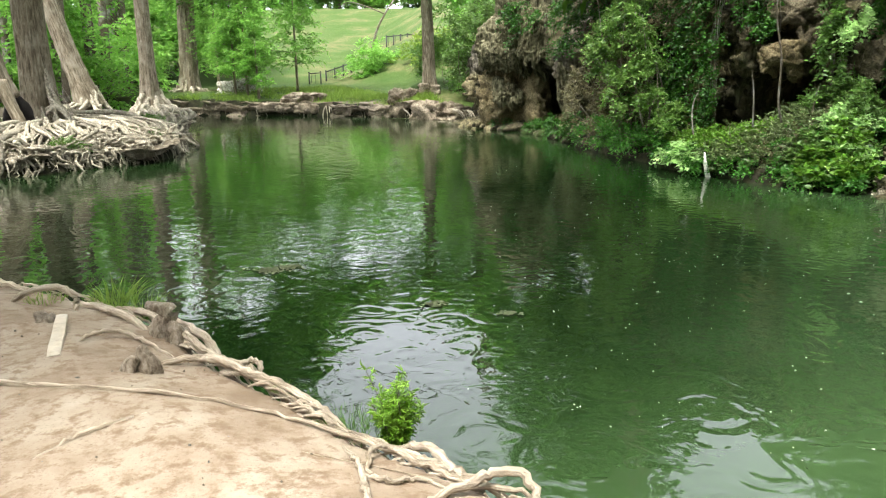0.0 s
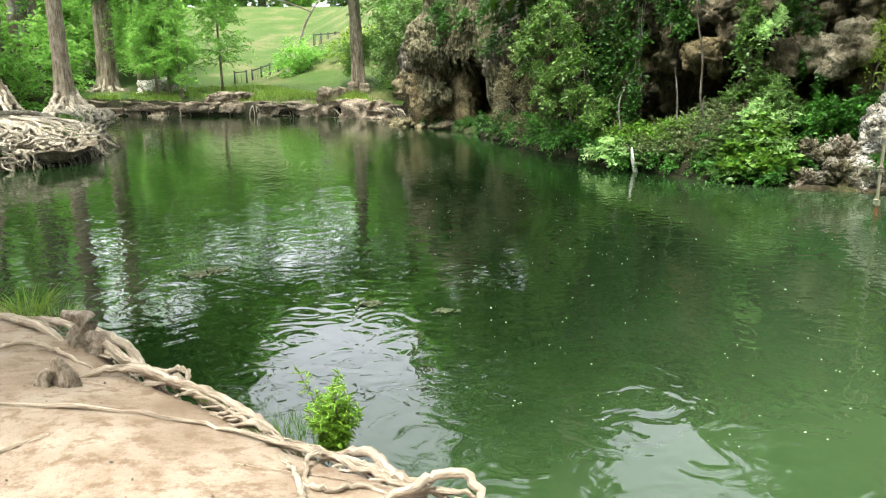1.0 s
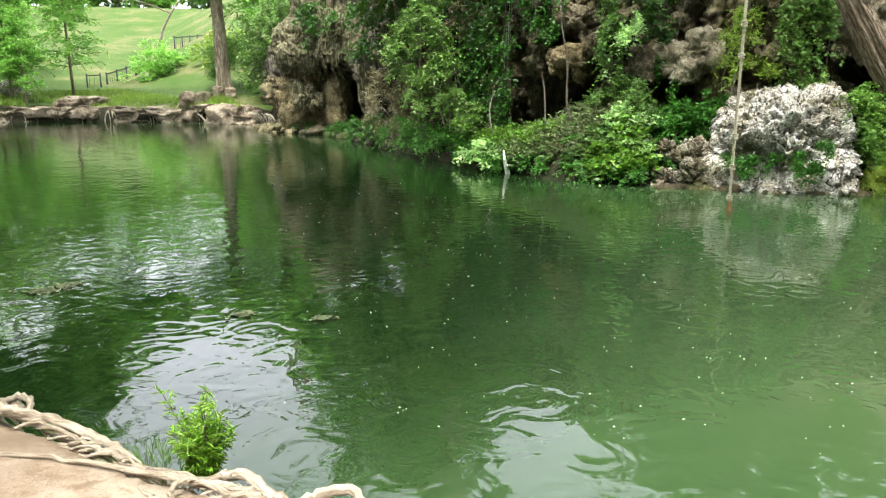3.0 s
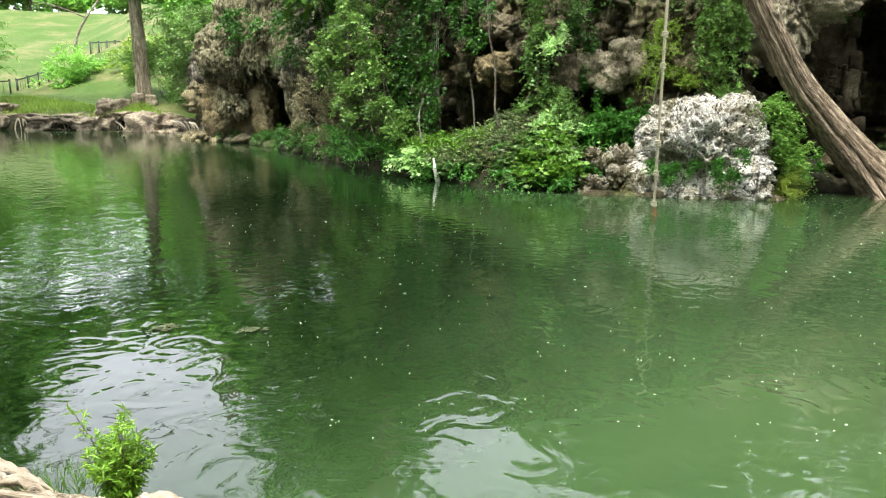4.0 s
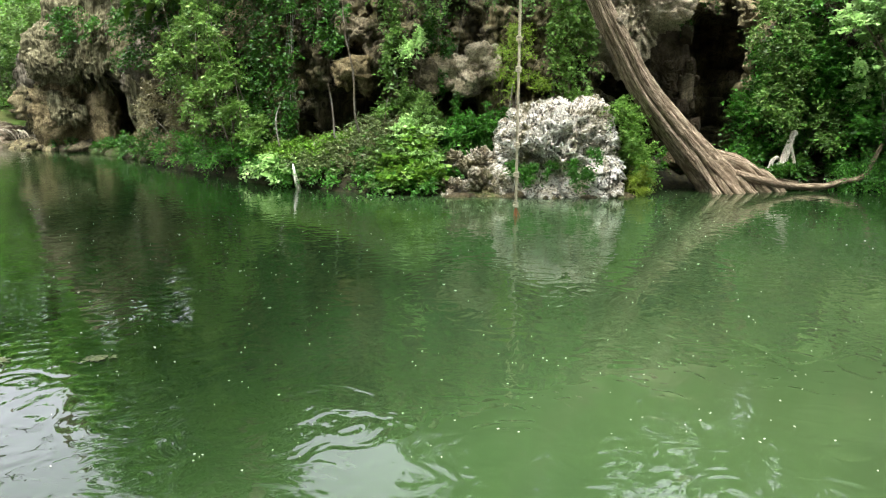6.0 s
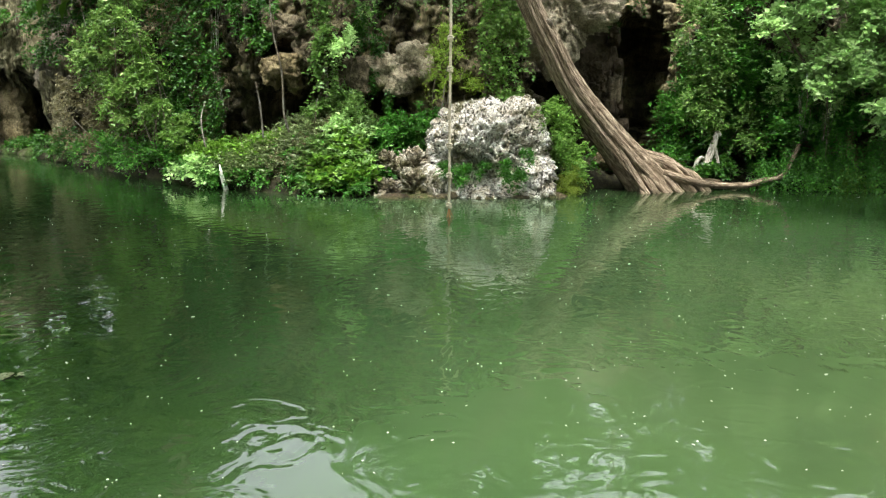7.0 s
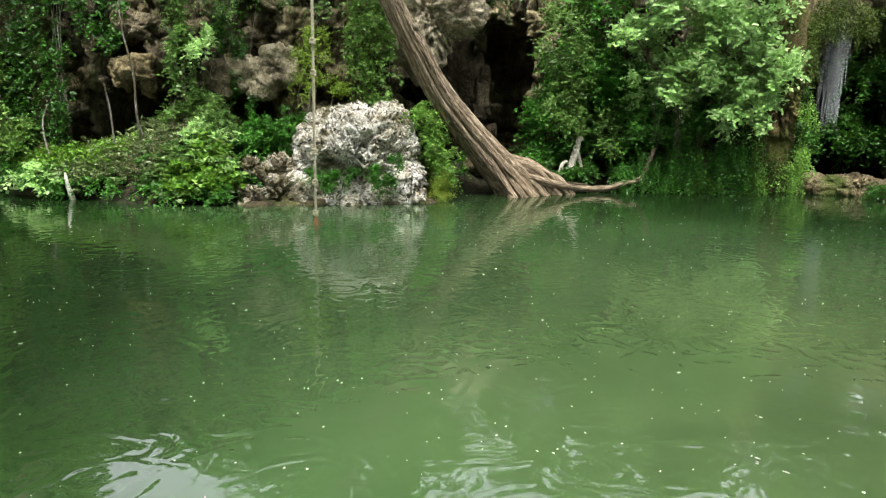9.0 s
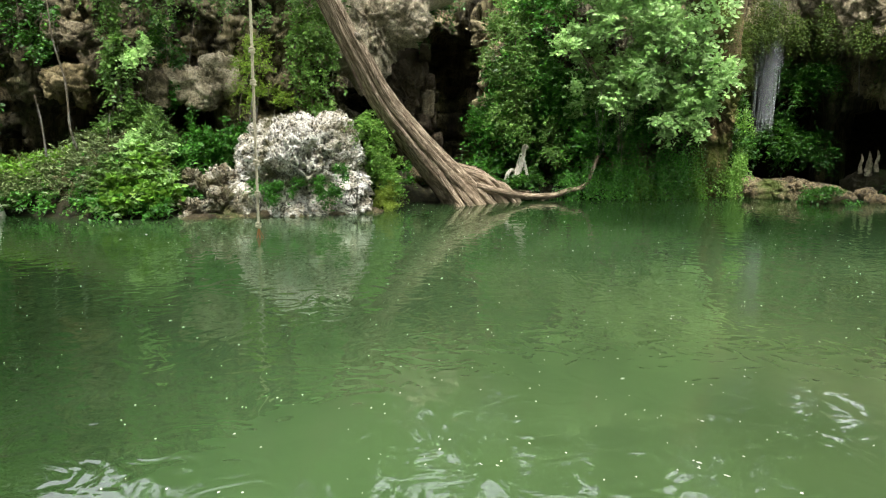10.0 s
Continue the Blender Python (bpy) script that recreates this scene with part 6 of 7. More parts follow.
t1 = cypress("massive grey cypress trunk on the root-covered point", [(-12.1, 22.8, 0.4), (-12.2, 22.85, 1.2), (-12.25, 22.9, 3), (-12.3, 23, 7), (-12.3, 23, 15)], [0.72, 0.52, 0.45, 0.43, 0.36], 6, [0.2, 0.12, 0.05, 0.04], 3, 9, 1.5)
crown(t1, [(-12.2, 23, 13, 5, 5, 3, 900), (-9.0, 21, 12, 3, 3, 2, 500), (-6.3, 20.5, 10.4, 3, 3, 2.0, 620), (-5.6, 15.5, 10.4, 2.6, 2.6, 1.8, 560), (-6.8, 26, 9.6, 2.2, 2.5, 2.6, 480), (2.9, 25, 12.6, 2.0, 2.5, 2.0, 200), (-1.0, 24.5, 13.6, 2.6, 2, 1.2, 60)], 0.22, M_LEAF, 0.8, 9, 3)
for k, pts in enumerate([[(-9.5, 22.8, 9.4), (-6.5, 23.5, 9.0), (-4.4, 24, 8.2), (-2.8, 24, 6.9)], [(-6.5, 23.5, 9.0), (-4.2, 24.2, 9.8), (-1.5, 24.5, 9.6), (0.9, 25, 8.4)], [(-4.2, 24.2, 9.8), (-2.2, 24.0, 8.6), (-0.6, 24.2, 7.6)], [(-1.5, 24.5, 9.6), (-0.3, 24.5, 8.9), (1.6, 24.8, 9.3)]]):
    part("limb", stem("limb", smooth_line(pts, 6), [0.11, 0.06, 0.025] if k == 0 else [0.07, 0.05, 0.02], M_BARK, 8, rough=0.05, seed=k), t1)
rng = np.random.default_rng(19)
for k in range(9):
    w = np.array([0.05 * k - 0.2, -0.12 * k + 0.3, 0])
    pts = [np.array(q) + w + rng.normal(0, 0.05, 3) for q in ((-11.72, 22.55, 2.6 - 0.2 * k), (-11.55, 22.45, 1.7 - 0.08 * k), (-11.3, 22.4, 1.15), (-11.0, 22.4, 0.8), (-10.5, 22.2, 0.6))]
    part("buttress", soup("buttress", *tube(smooth_line(pts, 5), [0.03, 0.07, 0.08, 0.05, 0.03], 9, 3, 0.25, 0.06, 60 + k), M_ROOT_GREY), t1)
t2 = cypress("leaning brown cypress behind the point", [(-15.45, 33.0, 0.7), (-15.8, 33, 2.0), (-16.4, 33, 4), (-17.4, 33, 8), (-18.5, 33, 15)], [0.62, 0.44, 0.38, 0.34, 0.26], 5, [0.16, 0.08, 0.05], 4, 7, 1.0)
crown(t2, [(-17.5, 33, 13, 5, 4, 3, 700)], 0.25, M_LEAF, 0.9, 9, 4)
t3 = cypress("slender cypress with flared pale base at the point's end", [(-12.7, 33.0, 0.5), (-12.75, 33, 1.3), (-12.75, 33, 2.6), (-12.75, 33, 6), (-12.6, 33, 15)], [0.75, 0.42, 0.31, 0.29, 0.22], 7, [0.2, 0.12, 0.05], 5, 9, 0.9)
crown(t3, [(-12.6, 33, 12.5, 4, 4, 3, 700)], 0.25, M_LEAF, 0.9, 9, 5)
t4 = cypress("reddish brown cypress trunk on the far bank", [(-14.7, 44, 1.0), (-14.65, 44, 2.2), (-14.6, 44, 4.5), (-14.5, 44, 8), (-14.4, 44, 17)], [0.72, 0.5, 0.46, 0.42, 0.33], 5, [0.25, 0.15, 0.1], 6, 6, 0.6)
crown(t4, [(-13.9, 44, 13, 5, 4, 4, 800), (-9.8, 42, 8.8, 4.2, 3, 1.7, 420), (-5.0, 41, 8.7, 3.8, 3, 1.5, 300), (-11.8, 43, 6.4, 2.6, 2, 1.0, 300)], 0.28, M_LEAF, 1.0, 9, 6)
t5 = thing("cypress", "hollow pale cypress standing on split legs over a dark cleft", "tree", group="cypresses on the far banks")
part("trunk", stem("trunk", smooth_line([(-11.70, 20.05, 1.5), (-11.95, 20.05, 2.4), (-12.75, 20.05, 6), (-13.35, 20.05, 12)], 8), [0.42, 0.36, 0.34, 0.3], M_BARK, 32, 5, [0.25, 0.1], 0.015, 7), t5)
for k, (pts, r) in enumerate([([(-11.60, 19.85, 2.0), (-11.30, 19.75, 1.3), (-11.05, 19.65, 0.8), (-10.87, 19.55, 0.15)], 0.20), ([(-11.95, 19.85, 2.0), (-11.80, 19.65, 1.2), (-11.65, 19.55, 0.7), (-11.55, 19.45, 0.1)], 0.20), ([(-11.85, 20.35, 2.0), (-11.75, 20.75, 1.0), (-11.65, 20.95, 0.2)], 0.26), ([(-12.05, 20.15, 1.8), (-12.25, 20.05, 0.9), (-12.40, 19.95, 0.2)], 0.2)]):
    part("buttress", stem("buttress", smooth_line(pts, 6), [r * 0.9, r * 0.75, r * 0.8, r * 1.2], M_BARK, 14, 4, 0.2, 0.03, k), t5)
# A solid dark lump takes the place of the shade between the legs.
part("cleft", star_rock("cleft", (-11.65, 20.60, 0.9), [(-11.65, 20.60, 0.9, 0.45, 0.2, 0.75)], M_HOLLOW_SHADE, 4, 0.06, 3, 2), t5, "dark lump painted as the hollow's shade")


def root_heap():
    """The tangled mat of roots that covers the point: past counting."""
    rng = np.random.default_rng(17)
    pieces = []
    rim = np.array([(-9.9, 15.9), (-9.2, 16.1), (-8.7, 17.0), (-8.2, 17.7), (-7.5, 18.4), (-7.35, 19.5), (-7.6, 21.2), (-8.2, 23.0), (-8.9, 24.6), (-10.0, 27.5)])
    for k in range(1000):
        a = rng.uniform(0, len(rim) - 1.01)
        b = rim[int(a)] * (1 - a % 1) + rim[int(a) + 1] * (a % 1)
        home = np.array([-12.0, 22.8]) if b[1] < 24 else np.array([-12.8, 32.5])
        inn = unit(home - b)
        L = rng.uniform(0.8, 3.6)
        swing = np.array([-inn[1], inn[0]]) * rng.normal(0, 0.5)
        start = b + inn * L + swing * 0.6
        mid = b + inn * L * rng.uniform(0.3, 0.6) + swing
        r = rng.uniform(0.010, 0.045) * (1.7 if k % 9 == 0 else 1)
        hi = 0.75 * float(ease(L, 0.4, 3.0)) + 0.12 + rng.uniform(0, 0.14)
        pts = [(*start, hi), (*mid, hi * 0.8 + 0.08), (*(b + inn * 0.15), rng.uniform(0.12, 0.42)), (*(b - inn * rng.uniform(0.0, 0.25)), -0.15)]
        if k % 2 == 0:
            side = np.array([-inn[1], inn[0]]) * rng.uniform(0.3, 1.0) * rng.choice([-1, 1]) + inn * rng.normal(0, 0.35)
            zz = rng.uniform(0.05, 0.55)
            pts = [(*(b + inn * 0.25 - side * 0.5), zz), (*(b + inn * rng.uniform(-0.05, 0.25)), zz + rng.normal(0, 0.12)), (*(b + inn * 0.3 + side * 0.5), zz + rng.normal(0, 0.2))]
        if k % 5 == 1:
            e = b - inn * rng.uniform(-0.15, 0.12)
            pts = [(*(e + inn * 0.3), rng.uniform(0.3, 0.5)), (*e, rng.uniform(0.25, 0.4)), (*(e - inn * 0.05 + rng.normal(0, 0.06, 2)), -0.15)]
        line = smooth_line(pts, 5)
        line[1:-1] += np.cumsum(rng.normal(0, 0.055, (len(line) - 2, 3)), 0) * [1, 1, 0.35]
        pieces.append(tube(line, [r, r * 1.2, r * 0.7, r * 0.4], 7, 0, 0, 0.12, k))
    v, f = join(pieces)
    return tagged(part("root_mat", soup("root_mat", v, f, M_ROOT_GREY)), "tangled mat of pale cypress roots edging the point", "roots", kind="stuff")


root_heap()
rng = np.random.default_rng(18)
for k in range(16):
    x, y = rng.uniform(-11.5, -8.6), rng.uniform(17.5, 24)
    knee("pale cypress knee among the roots of the point", x, y, float(ground_height(x, y)) + 0.02, rng.uniform(0.2, 0.45), rng.uniform(0.08, 0.16), 100 + k)
leafy("root_weeds", "green weeds growing among the roots", "plant", [(-8.9, 17.2, 0.45, 0.5, 0.35, 0.25, 120), (-8.1, 20.5, 0.62, 0.5, 0.7, 0.08, 90), (-9.7, 19.5, 0.7, 0.6, 0.7, 0.10, 110), (-9.0, 22.5, 0.8, 0.7, 0.8, 0.08, 90), (-8.4, 18.4, 0.5, 0.4, 0.4, 0.06, 60)], 0.07, M_LEAF, 0.25, 7, 0.5, 0.35, 68, inner=0.2)


# ---- the far bank and hillside ----
def bank_roots():
    rng = np.random.default_rng(23)
    pieces = []
    shore = POOL[41:48]
    for k in range(90):
        a = rng.uniform(0, len(shore) - 1.01)
        b = shore[int(a)] * (1 - a % 1) + shore[int(a) + 1] * (a % 1)
        sx = rng.normal(0, 0.35)
        r = rng.uniform(0.015, 0.04)
        pts = [(b[0] + sx, b[1] + 0.3, 0.5), (b[0] + sx * 0.6, b[1] + 0.02, 0.44), (b[0] + sx * 0.2, b[1] - 0.08, 0.22), (b[0], b[1] - 0.12, -0.1)]
        pieces.append(tube(smooth_line(pts, 4), [r, r, r * 0.6], 6, 0, 0, 0.06, k))
    v, f = join(pieces)
    return tagged(part("bank_roots", soup("bank_roots", v, f, M_ROOT_GREY)), "pale roots hanging down the far bank", "roots", kind="stuff")


bank_roots()


def rock_bank(rim, label, mat, lift, home):
    """A low eroded bank along the water: blocky rock and earth under an uneven lip, facing away from home."""
    shore = smooth_line(np.c_[rim, 0 * rim[:, 0]], 30)[:, :2]
    run = np.r_[0, np.cumsum(np.hypot(*np.diff(shore, axis=0).T))]
    s = np.arange(0, run[-1], 0.06)
    p = np.stack([np.interp(s, run, shore[:, 0]), np.interp(s, run, shore[:, 1])], -1)
    t = unit(np.gradient(p, axis=0))
    out = np.stack([t[:, 1], -t[:, 0]], -1)
    out *= np.where(((p - home) * out).sum(1) < 0, -1, 1)[:, None]
    f = np.concatenate([np.linspace(0, 1, 22), np.linspace(1.05, 2, 8)])
    verts = np.zeros((len(s), len(f), 3))
    for a in range(len(s)):
        back = p[a] - out[a] * 0.9
        hgt = float(ground_height(*back)) + lift + 0.14 * noise.fractal(Vector((s[a] * 0.9, 4, 0)), 0.8, 2, 3)
        for b, g in enumerate(f):
            z = -0.35 + (hgt + 0.35) * min(g, 1.0)
            q = Vector((s[a] * 0.9 + 0.3 * noise.noise(Vector((s[a], z * 2, 1))), z * 2.4, 0.5))
            near = noise.voronoi(q)[1][0]
            o = 0.15 + 0.42 * (noise.cell(near * 5.3) - 0.3) + 0.10 * noise.fractal(Vector((s[a] * 3, z * 4, 2)), 0.6, 2.1, 4)
            o -= 0.30 * float(ease(z, 0.02, 0.12) * (1 - ease(z, 0.22, 0.40))) * (0.5 + noise.noise(Vector((s[a] * 0.7, 8, 0))))
            o += 0.12 * float(ease(g, 0.85, 1.0))
            if g > 1:
                o -= (g - 1) * 1.5
                z = hgt + 0.03 * noise.noise(Vector((s[a] * 2, g * 3, 0))) - 0.25 * (g - 1) ** 2
            verts[a, b] = (*(p[a] + out[a] * o), z)
    i, j = np.meshgrid(np.arange(len(s) - 1), np.arange(len(f) - 1), indexing="ij")
    m = len(f)
    q = np.stack([i * m + j, (i + 1) * m + j, (i + 1) * m + j + 1, i * m + j + 1], -1).reshape(-1, 4)
    tagged(part("rock_bank", soup("rock_bank", verts.reshape(-1, 3), q, mat, False)), label, "bank", kind="structure")


rock_bank(POOL[(POOL[:, 1] > 33) & (POOL[:, 0] < 1.2) & (POOL[:, 1] > 33.0 - 0.40 * POOL[:, 0])], "low eroded brown rock bank across the pool", M_FARROCK, -0.14, (-6, 46))
rock_bank(np.array([(-11, 14.9), (-9.9, 15.8), (-9.0, 16.5), (-8.6, 17.3), (-7.6, 18.2), (-7.35, 19.4), (-7.6, 21.2), (-8.6, 24.4), (-10.5, 29.5), (-11.6, 32)]), "dirt and root edge of the point", M_ROOTDIRT, -0.02, (-13, 22))


def bank_grass():
    """Grass blades along the top of the far bank: past counting."""
    rng = np.random.default_rng(88)
    rim = POOL[(POOL[:, 1] > 33) & (POOL[:, 0] < 1.2) & (POOL[:, 1] > 33.0 - 0.40 * POOL[:, 0])]
    n = 16000
    a = rng.uniform(0, len(rim) - 1.01, n)
    i0, f = a.astype(int), (a % 1)[:, None]
    p = rim[i0] * (1 - f) + rim[i0 + 1] * f
    p = p + unit(np.array([-6, 47.0]) - p) * (0.35 + 6.5 * rng.random((n, 1)) ** 1.5) + rng.normal(0, 0.1, (n, 2))
    keep = np.array([noise.noise(Vector((q[0] * 0.9, q[1] * 0.9, 3))) for q in p]) > -0.15
    keep &= rng.random(n) > 0.9 * sandy(p[:, 0], p[:, 1])
    p = p[keep]
    n = len(p)
    foot = np.c_[p, ground_height(p[:, 0], p[:, 1]) - 0.02]
    lean = unit(np.c_[rng.normal(0, 0.4, (n, 2)), np.ones(n)])
    hgt = rng.uniform(0.12, 0.34, (n, 1))
    wide = unit(np.cross(lean, rng.normal(0, 1, (n, 3)))) * 0.018
    v = np.stack([foot - wide, foot + wide, foot + lean * hgt], 1).reshape(-1, 3)
    k = np.arange(n)[:, None] * 3
    tagged(part("bank_grass", soup("bank_grass", v, k + [0, 1, 2], M_GRASS)), "grass along the top of the far bank", "grass", kind="stuff")


bank_grass()


for k, (x, y, z, a, b, c, turn) in enumerate([(-0.3, 34.6, 0.20, 1.2, 0.5, 0.60, -0.5), (-2.4, 36.1, 0.25, 1.2, 0.4, 0.34, -0.55), (-8.3, 39.0, 0.4, 1.1, 0.5, 0.28, -0.2), (-6.9, 38.5, 0.35, 0.7, 0.4, 0.25, -0.3), (-4.7, 37.6, 0.3, 0.6, 0.4, 0.3, -0.3), (0.9, 33.6, 0.2, 0.5, 0.6, 0.35, 0.4)]):
    tagged(part("bank_stone", block_rock("bank_stone", x, y, z, a, b, c, M_FARROCK, k, 0.22, turn)), "brown weathered stone block of the far bank", "stone", "stones of the far bank")
for x, y, z, a, c, sd, lab in [(-11.6, 43.3, 1.1, 1.2, 0.7, 3, "pale rounded boulder under the saplings"), (-1.9, 36.8, 0.95, 0.72, 0.42, 4, "dark rough boulder on the far bank"), (-0.85, 36.5, 1.3, 0.26, 0.26, 5, "rounded stone at the tree's foot"), (-0.3, 36.4, 1.3, 0.26, 0.24, 6, "rounded stone at the tree's foot"), (-7.2, 39.6, 0.85, 1.1, 0.28, 7, "dark flat boulder on the far bank")]:
    tagged(part("far_boulder", block_rock("far_boulder", x, y, z, a, a * 0.8, c, M_BOULDER if sd == 3 else M_FARROCK, sd, 0.2)), lab, "boulder")

post_tree = thing("bank_tree", "grey tree trunk with leafy crown on the far bank", "tree")
part("trunk", stem("trunk", smooth_line([(-0.5, 36.8, 1.1), (-0.58, 36.8, 2.2), (-0.62, 36.8, 4), (-0.7, 36.8, 7), (-0.5, 36.8, 11)], 8), [0.42, 0.30, 0.27, 0.24, 0.16], M_BARK, 24, 5, [0.2, 0.06], 0.03, 2), post_tree)
crown(post_tree, [(2.2, 35.5, 4.9, 1.4, 1.4, 0.8, 420), (0.9, 36, 5.6, 1.0, 1.4, 0.7, 260), (-0.3, 36.5, 6.4, 1.6, 1.6, 1.0, 330), (1.6, 36.8, 5.2, 1.8, 1.6, 1.2, 380), (0.6, 36.8, 8.0, 2.4, 2.2, 1.4, 600), (-1.4, 37.2, 7.6, 2.4, 2.4, 1.5, 600)], 0.16, M_FAR, 0.6, 9, 12, 0.3, 0.5)
leafy("hillside_bush", "bright green leafy bushes behind the bank tree", "shrub", [(0.3, 40, 2.9, 1.4, 1.2, 1.4, 420), (1.6, 38.5, 3.2, 1.2, 1.0, 1.4, 380), (-0.2, 42, 2.6, 1.2, 1.2, 1.0, 300), (1.4, 36.5, 2.0, 0.8, 0.8, 0.8, 200)], 0.13, M_LEAF, 0.5, 9, 0.3, 0.5, 71, (0.3, 40, 1.2, 5))
leafy("hillside_bush", "yellow-green bush on the mound below the railing", "shrub", [(-0.9, 50, 3.2, 1.3, 1.4, 1.1, 300), (0.2, 47, 3.4, 1.5, 1.4, 1.3, 330), (-2.0, 52, 2.6, 1.3, 1.2, 0.7, 220)], 0.17, M_LIME, 0.5, 9, 0.3, 0.5, 72, (-1.2, 49, 2.6, 4))
leafy("hillside_bush", "dense green bush beside the stepped path", "shrub", [(-4.6, 51, 3.0, 1.3, 1.2, 1.0, 420), (-5.2, 51, 2.2, 1.3, 1.2, 0.7, 330), (-3.6, 52, 2.7, 1.0, 1.0, 0.8, 240)], 0.15, M_FAR, 0.45, 9, 0.3, 0.5, 73, (-4.7, 51, 1.6, 5))


def sapling(x, y, z, height, spread, n, seed, label):
    """A young cypress: straight stem, level twigs thinning upward, feathery leaves."""
    rng = np.random.default_rng(seed)
    top = thing("sapling", label, "tree", group="saplings on the far bank")
    part("trunk", stem("trunk", smooth_line([(x, y, z - 0.1), (x - 0.03, y, z + height * 0.5), (x - 0.05, y, z + height)], 6), [0.085, 0.06, 0.02], M_BARK, 8), top)
    org, way = [], []
    for k in range(n):
        hgt = rng.uniform(0.22, 1.0)
        a = rng.uniform(0, 6.28)
        L = spread * (1.15 - hgt) * rng.uniform(0.5, 1.1) + 0.25
        d = np.array([math.cos(a), math.sin(a), 0.12])
        for s in np.arange(0.2, 1.0, 0.10):
            org.append(np.array([x, y, z + height * hgt]) + d * L * s + rng.normal(0, 0.04, 3))
            way.append(d + rng.normal(0, 0.4, 3))
        if k % 4 == 0:
            part("twig", soup("twig", *tube(smooth_line([(x, y, z + height * hgt), tuple(np.array([x, y, z + height * hgt]) + d * L)], 3), [0.02, 0.006], 5), M_TWIG), top)
    part("foliage", soup("foliage", *sprays(np.array(org), unit(np.array(way)), 0.4, 0.17, 8, rng, 0.4, 0.35), M_FAR), top)
    return top


sapling(-8.06, 42.3, 1.15, 6.2, 2.0, 110, 1, "young cypress with level feathery branches on the far bank")
sapling(-10.6, 41.2, 0.95, 5.6, 2.2, 120, 2, "young leafy cypress on the far bank")
sapling(-11.3, 41.4, 1.0, 5.0, 1.8, 100, 3, "young leafy cypress on the far bank")
sapling(-9.75, 40.2, 0.8, 3.0, 1.3, 50, 4, "small feathery cypress at the bank's edge")
sapling(-12.8, 43.5, 1.1, 6.5, 2.4, 120, 5, "young leafy cypress on the far bank")


def railing(a, b, posts, name_label):
    """Black metal hand railing: posts, two rails, thin balusters."""
    top = thing("railing", name_label, "railing")
    a, b = np.array(a, float), np.array(b, float)
    up = np.array([0, 0, 1.0])
    for k in range(posts):
        p = a + (b - a) * k / (posts - 1)
        post = part("post", soup("post", *tube([p - up * 0.3, p + up * 1.05], [0.05], 6), M_IRON), top)
        part("cap", soup("cap", *tube([p + up * 1.05, p + up * 1.10], [0.06], 6), M_IRON), post)
    for h in (1.0, 0.15):
        part("rail", soup("rail", *tube([a + up * h, (a + b) / 2 + up * h, b + up * h], [0.035], 6), M_IRON), top)
    for k in range(int(np.linalg.norm(b - a) / 0.28)):
        p = a + (b - a) * (k + 0.5) * 0.28 / np.linalg.norm(b - a)
        part("baluster", soup("baluster", *tube([p + up * 0.12, p + up * 1.0], [0.012], 4), M_IRON), top)


railing((-4.1, 57.8, 3.75), (-2.0, 58.4, 3.95), 5, "black metal railing at the top of the mound")
railing((-2.0, 58.4, 3.95), (-1.4, 59.5, 4.4), 2, "black metal railing climbing beside steps")
railing((-8.6, 49.3, 1.1), (-7.9, 49.6, 1.15), 2, "black metal railing by the path's foot")
railing((-7.7, 50.6, 1.2), (-6.0, 55.5, 2.0), 5, "black metal railing along the stepped path")
wallme = star_rock("mound_wall", (-3.1, 58.6, 3.3), [(-3.1, 58.8, 3.2, 1.3, 0.6, 0.65)], M_FARROCK, 5, 0.1, 1.2, 8)
tagged(part("mound_wall", wallme), "dark stone retaining wall under the railing", "wall", kind="structure")
for pts, r in [([(-5.1, 55, 3.2), (-4.6, 55, 5.0), (-3.9, 55, 6.3), (-3.1, 55, 7.4), (-2.2, 55, 9.0)], 0.09), ([(-4.0, 55, 6.2), (-5.0, 55, 6.6), (-6.3, 55, 7.0), (-7.0, 55, 6.9)], 0.05)]:
    tagged(part("bare_branch", soup("bare_branch", *tube(smooth_line(pts, 6), [r, r * 0.8, r * 0.35], 7, rough=0.04), M_TWIG)), "crooked grey branch leaning over the slope", "branch")
rx = np.linspace(-45, 25, 36)
edges = [np.stack([rx, 103 - 0.05 * rx + w, ground_height(rx, 103 - 0.05 * rx + w) + 0.12], -1) for w in (0, 2, 4)]
k36 = np.arange(35)[:, None]
road = soup("road", np.vstack(edges), np.vstack([k36 + [0, 1, 37, 36], k36 + [36, 37, 73, 72]]), M_PATH)
tagged(part("road", road), "pale gravel road along the hilltop", "road", kind="structure")


def far_tree(name, label, x, y, z, trunk, height, blobs, leaf, mat, seed, group=""):
    top = thing(name, label, "tree", group=group)
    part("trunk", stem("trunk", smooth_line([(x, y, z - 0.3), (x + 0.2, y, z + height * 0.4), (x, y, z + height)], 6), [trunk, trunk * 0.7, trunk * 0.35], M_BARK, 14, 4, 0.08, 0.03, seed), top)
    rng = np.random.default_rng(seed)
    for k in range(5):
        b = blobs[k % len(blobs)]
        part("limb", stem("limb", smooth_line([(x, y, z + height * rng.uniform(0.4, 0.8)), ((x + b[0]) / 2, (y + b[1]) / 2, (z + height + b[2]) / 2), (b[0], b[1], b[2])], 4), [trunk * 0.35, trunk * 0.1], M_BARK, 7), top)
    crown(top, blobs, leaf, mat, 0.9, 9, seed, 0.35, 0.5)
    return top


